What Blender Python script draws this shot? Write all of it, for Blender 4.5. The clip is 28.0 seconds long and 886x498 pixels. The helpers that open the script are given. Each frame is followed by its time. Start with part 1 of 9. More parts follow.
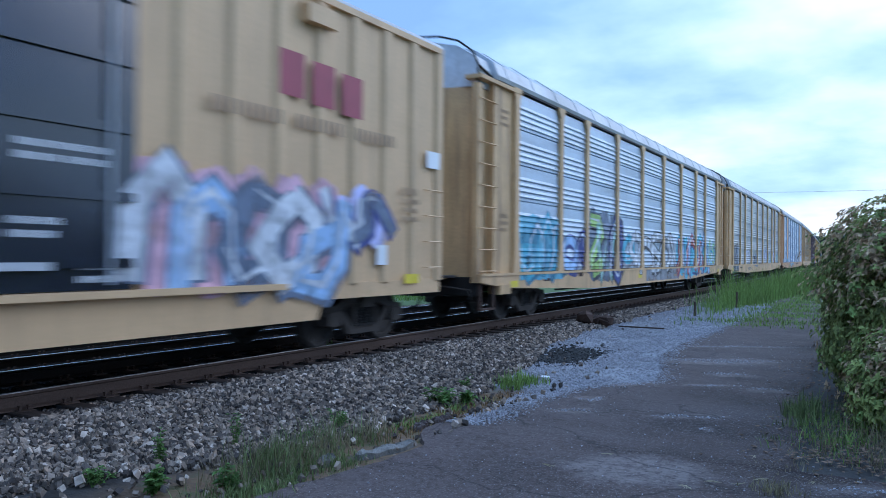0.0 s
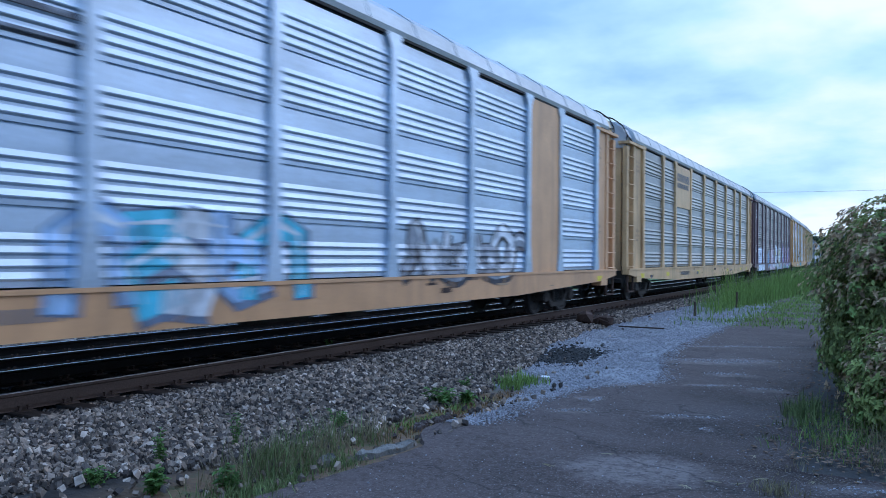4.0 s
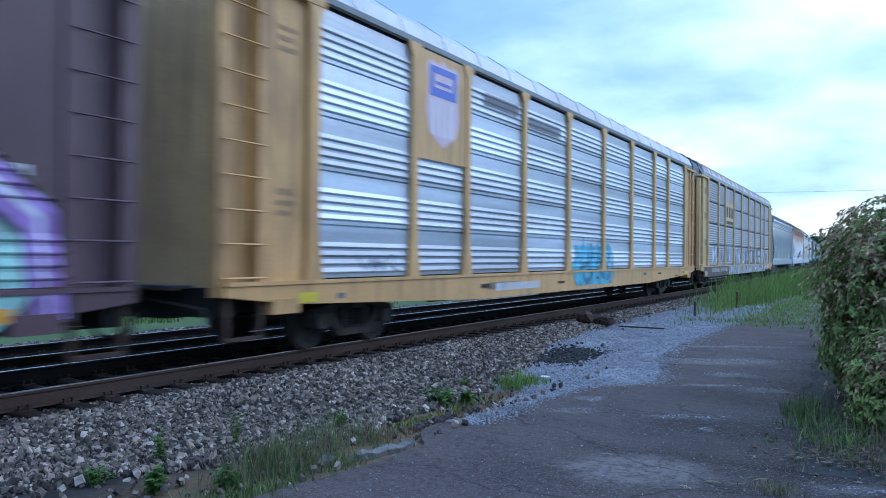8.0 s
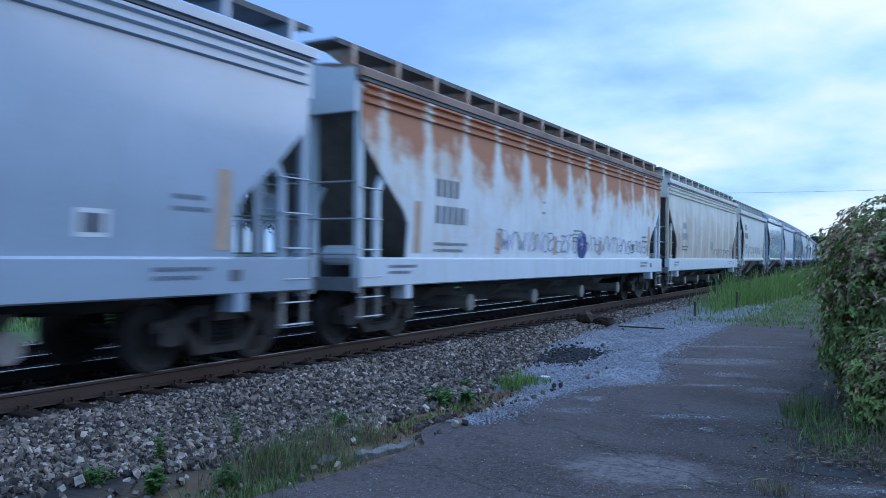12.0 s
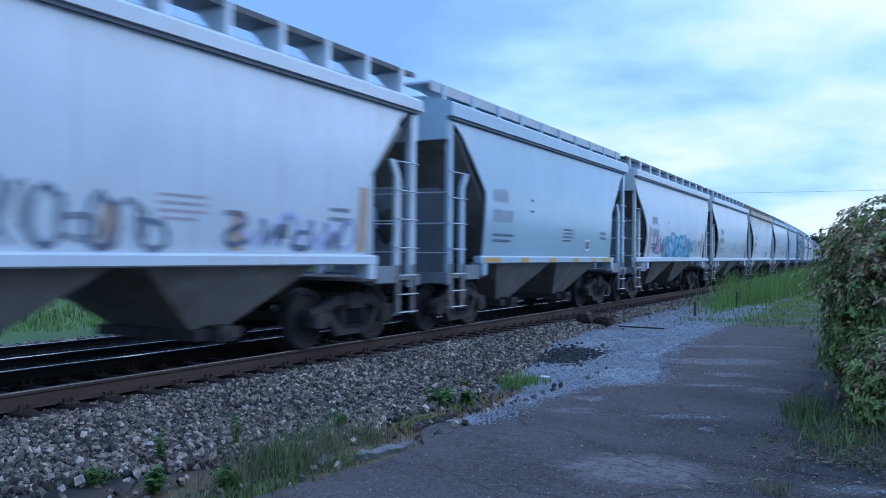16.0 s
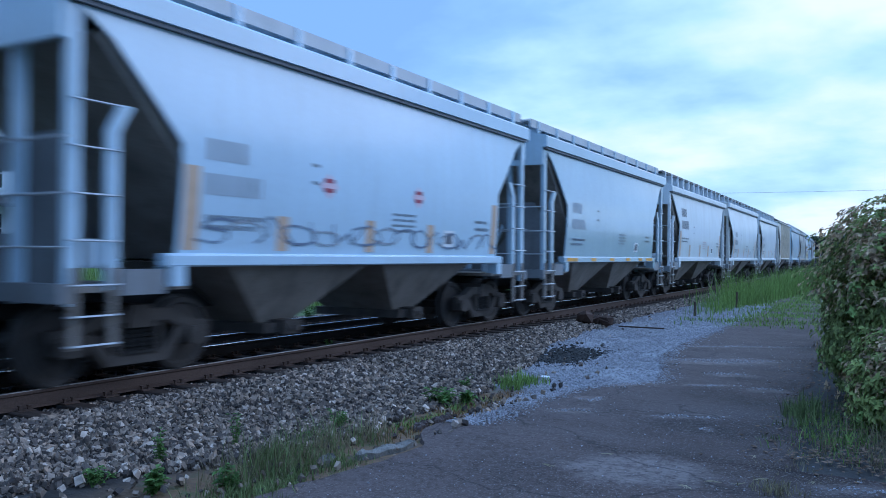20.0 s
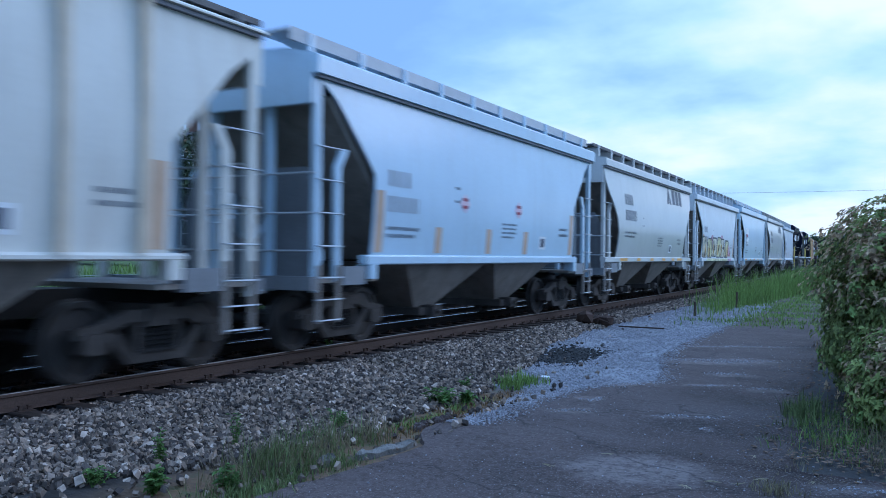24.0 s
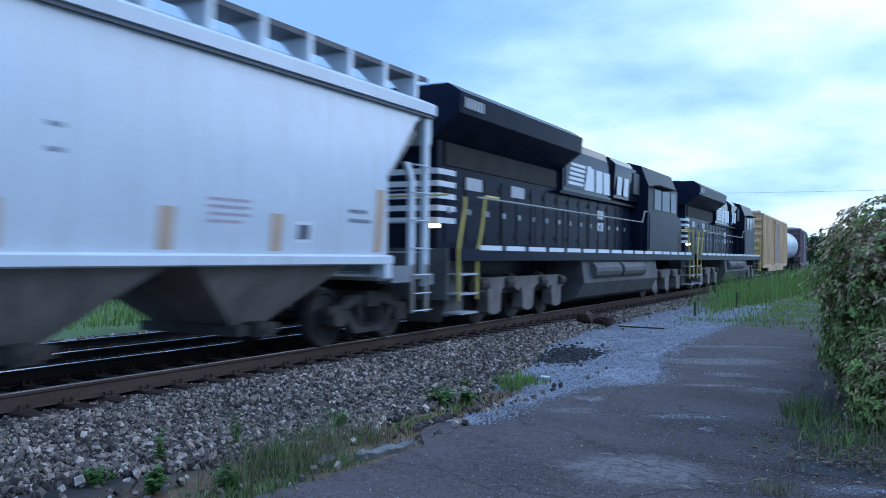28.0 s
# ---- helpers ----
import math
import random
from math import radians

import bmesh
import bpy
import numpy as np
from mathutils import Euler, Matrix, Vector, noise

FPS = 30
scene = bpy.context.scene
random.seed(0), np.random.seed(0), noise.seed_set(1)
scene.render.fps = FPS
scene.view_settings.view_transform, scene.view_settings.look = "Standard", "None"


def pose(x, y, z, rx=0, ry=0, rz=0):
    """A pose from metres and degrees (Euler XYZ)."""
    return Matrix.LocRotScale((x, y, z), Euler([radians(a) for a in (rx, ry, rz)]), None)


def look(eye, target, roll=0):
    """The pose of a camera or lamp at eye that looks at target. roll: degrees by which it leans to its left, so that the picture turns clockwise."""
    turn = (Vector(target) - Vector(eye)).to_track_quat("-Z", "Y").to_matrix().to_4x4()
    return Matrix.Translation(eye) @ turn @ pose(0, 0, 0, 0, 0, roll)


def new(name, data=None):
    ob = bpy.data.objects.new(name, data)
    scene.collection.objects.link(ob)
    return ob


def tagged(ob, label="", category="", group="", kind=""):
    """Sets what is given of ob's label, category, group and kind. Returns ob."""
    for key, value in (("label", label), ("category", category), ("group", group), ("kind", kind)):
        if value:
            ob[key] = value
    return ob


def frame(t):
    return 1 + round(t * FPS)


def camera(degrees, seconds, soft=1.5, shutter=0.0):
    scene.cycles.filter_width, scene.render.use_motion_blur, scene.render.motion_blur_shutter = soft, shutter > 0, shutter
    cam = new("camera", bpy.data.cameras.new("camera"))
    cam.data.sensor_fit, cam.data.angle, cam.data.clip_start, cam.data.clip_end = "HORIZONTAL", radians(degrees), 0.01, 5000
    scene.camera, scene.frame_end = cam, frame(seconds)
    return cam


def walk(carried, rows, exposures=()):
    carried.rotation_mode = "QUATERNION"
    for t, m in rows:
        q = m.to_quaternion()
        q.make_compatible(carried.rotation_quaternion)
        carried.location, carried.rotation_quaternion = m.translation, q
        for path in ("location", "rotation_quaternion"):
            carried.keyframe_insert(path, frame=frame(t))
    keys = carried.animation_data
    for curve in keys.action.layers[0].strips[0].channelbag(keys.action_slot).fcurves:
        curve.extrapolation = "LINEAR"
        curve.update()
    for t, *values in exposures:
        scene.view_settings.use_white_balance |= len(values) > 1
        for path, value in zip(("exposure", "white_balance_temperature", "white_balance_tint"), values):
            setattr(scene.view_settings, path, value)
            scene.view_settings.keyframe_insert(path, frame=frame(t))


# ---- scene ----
# World: rail heads of the near track at z = 0, track runs along +y and bends gently left.
EYE = (0.0, 0.0, 1.464)
WAY = (-0.4898, 0.8718, 0.00764)
cam = camera(56.97, 28.0, soft=0.9, shutter=0.32)
here = look(EYE, (EYE[0] + WAY[0], EYE[1] + WAY[1], EYE[2] + WAY[2]), 0.517)
walk(cam, [(0, here), (28.0, here)], exposures=[(s, 0.10 + e, k, 11.5) for s, e, k in (
    (0, 0.08, 5700), (1.0, 0.03, 5200), (2.0, 0.0, 5350), (3.4, -0.06, 5500), (6.0, 0.18, 5600), (8.0, 0.15, 5600), (10.0, 0.0, 5550), (11.4, -0.03, 5400), (12.0, -0.12, 5400), (12.5, -0.24, 5350),
    (15.0, -0.09, 5250), (16.2, -0.08, 5250), (18.0, 0.03, 5400), (21.5, -0.07, 5300), (25.0, -0.04, 5400), (26.0, -0.03, 5250), (28.0, 0.06, 5500))])

# ---- track line and train motion ----
NEAR_RAIL = -8.03
BEND, BEND_END = 0.000503, 130.0
GAUGE = 1.505
RUN = (266.4916, -8.6917, 3.2902, -0.5511)
GROUND = -0.35


def line(s, lat=0.0):
    """World x, y and heading at s metres along the near rail, lat metres to its left."""
    c = min(max(s, 0.0), BEND_END)
    th = BEND * c
    x = NEAR_RAIL - BEND * c * c / 2 - math.sin(th) * (s - c)
    y = c - BEND * BEND * c ** 3 / 6 + math.cos(th) * (s - c)
    return x - lat * math.cos(th), y - lat * math.sin(th), th


def gone(t):
    """Metres that the train has run after t seconds."""
    u = t / 14.0
    return u * (RUN[0] + u * (RUN[1] + u * (RUN[2] + u * RUN[3])))


def on_track(s):
    x, y, th = line(s, GAUGE / 2)
    return pose(x, y, 0, 0, 0, math.degrees(th))


# ---- sky and sun ----
SUN_EL, SUN_AZ = 30.0, 38.0


def make_world():
    w = bpy.data.worlds.new("sky")
    scene.world = w
    w.use_nodes = True
    nt = w.node_tree
    nt.nodes.clear()
    N, L = nt.nodes.new, nt.links.new
    out, bg = N("ShaderNodeOutputWorld"), N("ShaderNodeBackground")
    sky = N("ShaderNodeTexSky")
    sky.sky_type, sky.sun_disc = "NISHITA", False
    sky.sun_elevation, sky.sun_rotation = radians(SUN_EL), radians(SUN_AZ)
    tc = N("ShaderNodeTexCoord")
    dim = N("ShaderNodeVectorMath")
    dim.operation = "SCALE"
    dim.inputs["Scale"].default_value = 0.10
    L(sky.outputs[0], dim.inputs[0])
    # flattened clouds: direction divided by height above the horizon
    sep, com = N("ShaderNodeSeparateXYZ"), N("ShaderNodeCombineXYZ")
    L(tc.outputs["Generated"], sep.inputs[0])
    hz = N("ShaderNodeMath")
    hz.operation = "ADD"
    hz.inputs[1].default_value = 0.22
    L(sep.outputs[2], hz.inputs[0])
    for i in (0, 1):
        d = N("ShaderNodeMath")
        d.operation = "DIVIDE"
        L(sep.outputs[i], d.inputs[0])
        L(hz.outputs[0], d.inputs[1])
        L(d.outputs[0], com.inputs[i])
    n1 = N("ShaderNodeTexNoise")
    n1.inputs["Scale"].default_value, n1.inputs["Detail"].default_value, n1.inputs["Roughness"].default_value = 0.95, 6.0, 0.52
    L(com.outputs[0], n1.inputs["Vector"])
    # glow of the veiled sun
    dot = N("ShaderNodeVectorMath")
    dot.operation = "DOT_PRODUCT"
    a, e = radians(-2.0), radians(17.0)
    dot.inputs[1].default_value = (math.sin(a) * math.cos(e), math.cos(a) * math.cos(e), math.sin(e))
    L(tc.outputs["Generated"], dot.inputs[0])
    gl = N("ShaderNodeMapRange")
    gl.inputs["From Min"].default_value, gl.inputs["From Max"].default_value = 0.86, 1.0
    gl.inputs["To Min"].default_value, gl.inputs["To Max"].default_value = 0.0, 0.38
    L(dot.outputs["Value"], gl.inputs["Value"])
    # paler towards the horizon
    low = N("ShaderNodeMapRange")
    low.inputs["From Min"].default_value, low.inputs["From Max"].default_value = 0.0, 0.28
    low.inputs["To Min"].default_value, low.inputs["To Max"].default_value = 0.10, 0.0
    L(sep.outputs[2], low.inputs["Value"])
    s1, s2 = N("ShaderNodeMath"), N("ShaderNodeMath")
    cl = N("ShaderNodeMapRange")
    cl.clamp = False
    cl.inputs["From Min"].default_value, cl.inputs["From Max"].default_value, cl.inputs["To Min"].default_value, cl.inputs["To Max"].default_value = 0.3, 0.7, 0.12, 0.86
    L(n1.outputs["Fac"], cl.inputs["Value"])
    L(cl.outputs[0], s1.inputs[0])
    L(gl.outputs[0], s1.inputs[1])
    L(s1.outputs[0], s2.inputs[0])
    L(low.outputs[0], s2.inputs[1])
    ramp = N("ShaderNodeValToRGB")
    els = ramp.color_ramp.elements
    els[0].position, els[0].color = 0.40, (0.30, 0.50, 0.88, 1)
    els[1].position, els[1].color = 1.0, (0.98, 1.02, 1.06, 1)
    m = els.new(0.56)
    m.color = (0.37, 0.60, 0.97, 1)
    m = els.new(0.76)
    m.color = (0.60, 0.84, 1.0, 1)
    L(s2.outputs[0], ramp.inputs[0])
    mix = N("ShaderNodeMix")
    mix.data_type = "RGBA"
    mix.inputs["Factor"].default_value = 0.96
    L(dim.outputs[0], mix.inputs[6])
    L(ramp.outputs[0], mix.inputs[7])
    up = N("ShaderNodeMapRange")
    up.interpolation_type = "SMOOTHSTEP"
    up.inputs["From Min"].default_value, up.inputs["From Max"].default_value = 0.30, 0.95
    up.inputs["To Min"].default_value, up.inputs["To Max"].default_value = 1.0, 1.9
    L(sep.outputs[2], up.inputs["Value"])
    bright = N("ShaderNodeVectorMath")
    bright.operation = "SCALE"
    L(mix.outputs[2], bright.inputs[0])
    L(up.outputs[0], bright.inputs["Scale"])
    L(bright.outputs[0], bg.inputs[0])
    bg.inputs[1].default_value = 1.0
    L(bg.outputs[0], out.inputs[0])
    sun = bpy.data.lights.new("sun", "SUN")
    sun.energy, sun.angle, sun.color = 0.8, radians(40), (1.0, 0.97, 0.93)
    ob = new("sun", sun)
    a, e = radians(SUN_AZ), radians(SUN_EL)
    d = Vector((math.sin(a) * math.cos(e), math.cos(a) * math.cos(e), math.sin(e)))
    ob.matrix_basis = Matrix.Translation((0, 0, 60)) @ d.to_track_quat("Z", "Y").to_matrix().to_4x4()


make_world()

# ---- materials ----
MATS = {}


def mat(name, color, rough=0.6, metal=0.0, var=0.18, scale=1.5, fine=0.10, streak=0.0, streak_color=(0.12, 0.10, 0.08),
        squash=(1, 1, 1), bump=0.15, bump_scale=40.0, emit=0.0, spec=0.5, islands=0.0, coat=0.0):
    """A worn surface: large stains, fine grain, vertical dirt streaks, light relief."""
    if name in MATS:
        return MATS[name]
    m = bpy.data.materials.new(name)
    MATS[name] = m
    m.use_nodes = True
    nt = m.node_tree
    N, L = nt.nodes.new, nt.links.new
    b = nt.nodes["Principled BSDF"]
    b.inputs["Roughness"].default_value, b.inputs["Metallic"].default_value = rough, metal
    b.inputs["Specular IOR Level"].default_value = spec
    b.inputs["Coat Weight"].default_value, b.inputs["Coat Roughness"].default_value = coat, 0.16
    tc, oi = N("ShaderNodeTexCoord"), N("ShaderNodeObjectInfo")
    off = N("ShaderNodeVectorMath")
    off.operation = "MULTIPLY_ADD"
    off.inputs[1].default_value = (37.0, 23.0, 0.0)
    L(oi.outputs["Random"], off.inputs[0])
    L(tc.outputs["Object"], off.inputs[2])

    def noise_at(sc, detail=4.0, sq=(1, 1, 1), ro=0.55):
        v = off
        if sq != (1, 1, 1):
            v = N("ShaderNodeVectorMath")
            v.operation = "MULTIPLY"
            v.inputs[1].default_value = sq
            L(off.outputs[0], v.inputs[0])
        n = N("ShaderNodeTexNoise")
        n.inputs["Scale"].default_value, n.inputs["Detail"].default_value, n.inputs["Roughness"].default_value = sc, detail, ro
        L(v.outputs[0], n.inputs["Vector"])
        return n.outputs["Fac"]

    def ranged(sock, a0, a1, b0, b1):
        r = N("ShaderNodeMapRange")
        for k, v in zip(("From Min", "From Max", "To Min", "To Max"), (a0, a1, b0, b1)):
            r.inputs[k].default_value = v
        L(sock, r.inputs["Value"])
        return r.outputs[0]

    def times(p, q):
        t = N("ShaderNodeMath")
        t.operation = "MULTIPLY"
        L(p, t.inputs[0])
        L(q, t.inputs[1])
        return t.outputs[0]

    f = times(ranged(noise_at(scale, 5.0, squash), 0.3, 0.7, 1 - var, 1 + var), ranged(noise_at(scale * 24, 2.0), 0.3, 0.7, 1 - fine, 1 + fine))
    if islands:
        g = N("ShaderNodeNewGeometry")
        f = times(f, ranged(g.outputs["Random Per Island"], 0, 1, 1 - islands, 1 + islands))
    sc = N("ShaderNodeVectorMath")
    sc.operation = "SCALE"
    sc.inputs[0].default_value = color
    L(f, sc.inputs["Scale"])
    col = sc.outputs[0]
    if streak:
        s = ranged(noise_at(1.0, 4.0, (5.0, 5.0, 0.35), 0.65), 0.50, 0.74, 0.0, streak)
        mx = N("ShaderNodeMix")
        mx.data_type = "RGBA"
        mx.inputs[7].default_value = (*streak_color, 1)
        L(s, mx.inputs["Factor"])
        L(col, mx.inputs[6])
        col = mx.outputs[2]
    L(col, b.inputs["Base Color"])
    if bump:
        bp = N("ShaderNodeBump")
        bp.inputs["Strength"].default_value, bp.inputs["Distance"].default_value = bump, 0.01
        L(noise_at(bump_scale, 3.0), bp.inputs["Height"])
        L(bp.outputs[0], b.inputs["Normal"])
    if emit:
        b.inputs["Emission Color"].default_value = (*color, 1)
        b.inputs["Emission Strength"].default_value = emit
    return m


def rusty(name, color, rust, z0, z1, amount=1.0, pan=1.45, fray=0.30, grain=1.2, halo=None):
    """Pale paint that has rusted away in upright panels between z0 and z1."""
    m = mat(name, color, 0.55, 0, 0.10, 0.8, 0.05, 0.25, (0.35, 0.27, 0.2))
    nt = m.node_tree
    N, L = nt.nodes.new, nt.links.new
    b = nt.nodes["Principled BSDF"]
    old = b.inputs["Base Color"].links[0].from_socket
    tc = N("ShaderNodeTexCoord")
    sep = N("ShaderNodeSeparateXYZ")
    L(tc.outputs["Object"], sep.inputs[0])
    n = N("ShaderNodeTexNoise")
    n.inputs["Scale"].default_value, n.inputs["Detail"].default_value, n.inputs["Roughness"].default_value = grain, 8.0, 0.68
    L(tc.outputs["Object"], n.inputs["Vector"])
    wv = N("ShaderNodeMath")
    wv.operation = "PINGPONG"
    wv.inputs[1].default_value = pan / 2
    L(sep.outputs[1], wv.inputs[0])
    nodes = []
    for sock, a0, a1, b0, b1 in ((sep.outputs[2], z0, z1, -0.40, 0.62), (wv.outputs[0], 0.0, 0.26, -0.60, 0.0), (n.outputs["Fac"], 0.3, 0.7, -fray, fray)):
        r = N("ShaderNodeMapRange")
        for k, v in zip(("From Min", "From Max", "To Min", "To Max"), (a0, a1, b0, b1)):
            r.inputs[k].default_value = v
        L(sock, r.inputs["Value"])
        nodes.append(r.outputs[0])
    a1_, a2_ = N("ShaderNodeMath"), N("ShaderNodeMath")
    L(nodes[0], a1_.inputs[0]), L(nodes[1], a1_.inputs[1])
    L(a1_.outputs[0], a2_.inputs[0]), L(nodes[2], a2_.inputs[1])
    r = N("ShaderNodeMapRange")
    r.inputs["From Min"].default_value, r.inputs["From Max"].default_value, r.inputs["To Max"].default_value = -0.05, 0.42, amount
    L(a2_.outputs[0], r.inputs["Value"])
    if halo:
        # ochre fringe round the rust, and patches of darker scale within it
        r2, mh = N("ShaderNodeMapRange"), N("ShaderNodeMix")
        r2.inputs["From Min"].default_value, r2.inputs["From Max"].default_value, r2.inputs["To Max"].default_value = -0.38, 0.15, 0.65
        L(a2_.outputs[0], r2.inputs["Value"])
        mh.data_type = "RGBA"
        mh.inputs[7].default_value = (*halo, 1)
        L(r2.outputs[0], mh.inputs["Factor"])
        L(old, mh.inputs[6])
        old = mh.outputs[2]
    mx = N("ShaderNodeMix")
    mx.data_type = "RGBA"
    mx.inputs[7].default_value = (*rust, 1)
    L(r.outputs[0], mx.inputs["Factor"])
    L(old, mx.inputs[6])
    L(mx.outputs[2], b.inputs["Base Color"])
    return m


M_YELLOW = mat("yellow_paint", (0.63, 0.39, 0.19), 0.5, 0, 0.14, 0.9, 0.06, 0.55, (0.25, 0.15, 0.08))
M_GOLD = mat("golden_yellow_paint", (0.66, 0.37, 0.135), 0.5, 0, 0.16, 0.9, 0.06, 0.6, (0.2, 0.11, 0.05))
M_GOLDEND = mat("rust_streaked_golden_paint", (0.60, 0.33, 0.12), 0.55, 0, 0.22, 1.1, 0.08, 0.95, (0.13, 0.06, 0.03))
M_YELLOWEND = mat("rust_streaked_yellow_paint", (0.58, 0.36, 0.17), 0.55, 0, 0.2, 1.1, 0.08, 0.85, (0.17, 0.09, 0.05))
M_ENDTAN = mat("sooty_end_paint", (0.58, 0.37, 0.18), 0.55, 0, 0.2, 0.9, 0.08, 0.6, (0.14, 0.09, 0.05))
M_TAN = mat("tan_paint", (0.60, 0.32, 0.15), 0.5, 0, 0.14, 0.9, 0.06, 0.45, (0.22, 0.13, 0.08))
M_CREAM = mat("golden_cream_paint", (0.62, 0.42, 0.19), 0.5, 0, 0.14, 0.9, 0.06, 0.5, (0.25, 0.16, 0.1))
M_PURPLE = mat("maroon_paint", (0.105, 0.055, 0.065), 0.5, 0, 0.2, 0.9, 0.08, 0.4, (0.06, 0.05, 0.05))
M_GALV = mat("galvanised_sheet", (0.44, 0.52, 0.62), 0.38, 0.45, 0.2, 0.8, 0.12, 0.25, (0.3, 0.29, 0.28), (0.4, 0.4, 3.0))
M_GALV_DULL = mat("dull_galvanised_sheet", (0.28, 0.32, 0.365), 0.42, 0.4, 0.26, 0.9, 0.16, 0.4, (0.16, 0.15, 0.145), (0.4, 0.4, 3.0), coat=0.5)
M_GALV_BAND = mat("banded_galvanised_sheet", (0.46, 0.52, 0.59), 0.42, 0.45, 0.42, 0.55, 0.08, 0.2, (0.3, 0.29, 0.28), (0.12, 0.12, 3.4))
M_ROOF = mat("roof_sheet", (0.46, 0.48, 0.51), 0.5, 0.3, 0.22, 0.4, 0.1, 0.3, (0.28, 0.26, 0.25))
M_SLATEPAINT = mat("slate_grey_paint", (0.37, 0.43, 0.51), 0.35, 0, 0.08, 0.7, 0.03, 0.2, (0.28, 0.29, 0.3), bump=0.08, bump_scale=1.6, coat=1.0)
M_GALV_GRIMY = mat("grimy_galvanised_sheet", (0.235, 0.232, 0.23), 0.5, 0.3, 0.28, 0.5, 0.12, 0.5, (0.13, 0.12, 0.11), (0.4, 0.4, 3.0), coat=0.5)
M_GALV_DUST = mat("dusty_galvanised_sheet", (0.215, 0.203, 0.198), 0.5, 0.25, 0.34, 0.55, 0.14, 0.5, (0.14, 0.125, 0.12), (0.4, 0.4, 3.0), coat=0.3)
M_FADEDMAROON = mat("faded_maroon_paint", (0.185, 0.115, 0.12), 0.55, 0, 0.2, 0.9, 0.1, 0.4, (0.10, 0.08, 0.08))
# Both end greys are darkened for dirt and for shade at the car ends.
M_ENDDARK = mat("grimy_shaded_end_plate", (0.17, 0.175, 0.185), 0.6, 0, 0.2, 1.0, 0.1, 0.4, (0.06, 0.05, 0.05))
M_ENDGREY = mat("dusty_shaded_end_paint", (0.21, 0.22, 0.235), 0.5, 0, 0.15, 1.0, 0.08, 0.4, (0.13, 0.11, 0.1))
M_WHITE = mat("white_paint", (0.665, 0.70, 0.735), 0.5, 0, 0.06, 0.7, 0.03, 0.28, (0.42, 0.38, 0.33), coat=0.4)
M_PALE = mat("pale_grey_paint", (0.595, 0.64, 0.685), 0.42, 0, 0.06, 0.7, 0.03, 0.2, (0.4, 0.38, 0.35), coat=0.5)
M_GREY = mat("grey_paint", (0.40, 0.50, 0.585), 0.22, 0, 0.06, 0.6, 0.03, 0.15, (0.28, 0.3, 0.3), bump=0.12, bump_scale=1.6, coat=0.8)
M_BLUEGREY = mat("blue_grey_paint", (0.50, 0.63, 0.74), 0.3, 0, 0.06, 0.6, 0.03, 0.18, (0.33, 0.36, 0.38), bump=0.1, bump_scale=1.6, coat=0.4)
M_WARM = mat("warm_grey_paint", (0.56, 0.55, 0.53), 0.34, 0, 0.06, 0.6, 0.03, 0.2, (0.34, 0.31, 0.28), bump=0.08, bump_scale=1.6, coat=0.7)
M_BONE = mat("bone_paint", (0.68, 0.66, 0.60), 0.5, 0, 0.07, 0.7, 0.03, 0.3, (0.42, 0.34, 0.26))
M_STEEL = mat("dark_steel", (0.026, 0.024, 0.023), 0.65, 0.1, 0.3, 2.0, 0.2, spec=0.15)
M_GRIME = mat("grimy_cast_steel", (0.072, 0.062, 0.055), 0.75, 0.1, 0.3, 3.0, 0.2, spec=0.15)
M_WHEEL = mat("worn_wheel_steel", (0.055, 0.048, 0.044), 0.6, 0.3, 0.25, 4.0, 0.15, spec=0.2)
M_BAY = mat("grimy_grey_paint", (0.26, 0.228, 0.20), 0.6, 0, 0.25, 1.5, 0.12, 0.5, (0.08, 0.075, 0.07), spec=0.25)
M_MESH = mat("dark_grating", (0.10, 0.10, 0.105), 0.6, 0.4, 0.25, 3.0, 0.2)
M_BLACK = mat("black_paint", (0.011, 0.014, 0.028), 0.26, 0, 0.25, 1.2, 0.15, 0.08, (0.02, 0.02, 0.025), spec=0.05)
M_DOOR = mat("black_door_paint", (0.014, 0.018, 0.030), 0.16, 0, 0.25, 1.2, 0.15, spec=0.7, coat=0.6)
M_MARKWHITE = mat("white_marking", (0.78, 0.79, 0.80), 0.5, 0, 0.06, 3.0)
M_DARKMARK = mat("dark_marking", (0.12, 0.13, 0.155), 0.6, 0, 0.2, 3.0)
M_ORANGE = mat("amber_marking", (0.70, 0.33, 0.04), 0.45, 0, 0.12, 3.0)
M_RUSTMARK = mat("faded_orange_marking", (0.55, 0.38, 0.26), 0.6, 0, 0.15, 3.0)
M_HAND = mat("yellow_rail_paint", (0.62, 0.47, 0.10), 0.45, 0, 0.12, 3.0)
M_GLASS = mat("dark_window_glass", (0.02, 0.025, 0.03), 0.06, 0, 0.0, 1.0, 0.0, bump=0)
M_RAIL = mat("rusty_rail_web", (0.098, 0.064, 0.050), 0.75, 0.2, 0.25, 2.5, 0.2, squash=(1, 0.2, 1), spec=0.2)
# One polished steel twice: near head darkened against reflection, the rest brightened as a glint.
M_RAILTOP = mat("dimmed_rail_head", (0.17, 0.165, 0.165), 0.40, 0.95, 0.1, 2.0, bump=0.05)
M_RAILSHINE = mat("glint_rail_head", (0.62, 0.62, 0.64), 0.24, 0.95, 0.1, 2.0, bump=0.05)
M_TIE = mat("creosoted_wood", (0.058, 0.043, 0.036), 0.85, 0, 0.35, 3.0, 0.25, squash=(0.4, 3, 3), bump=0.5, spec=0.1)
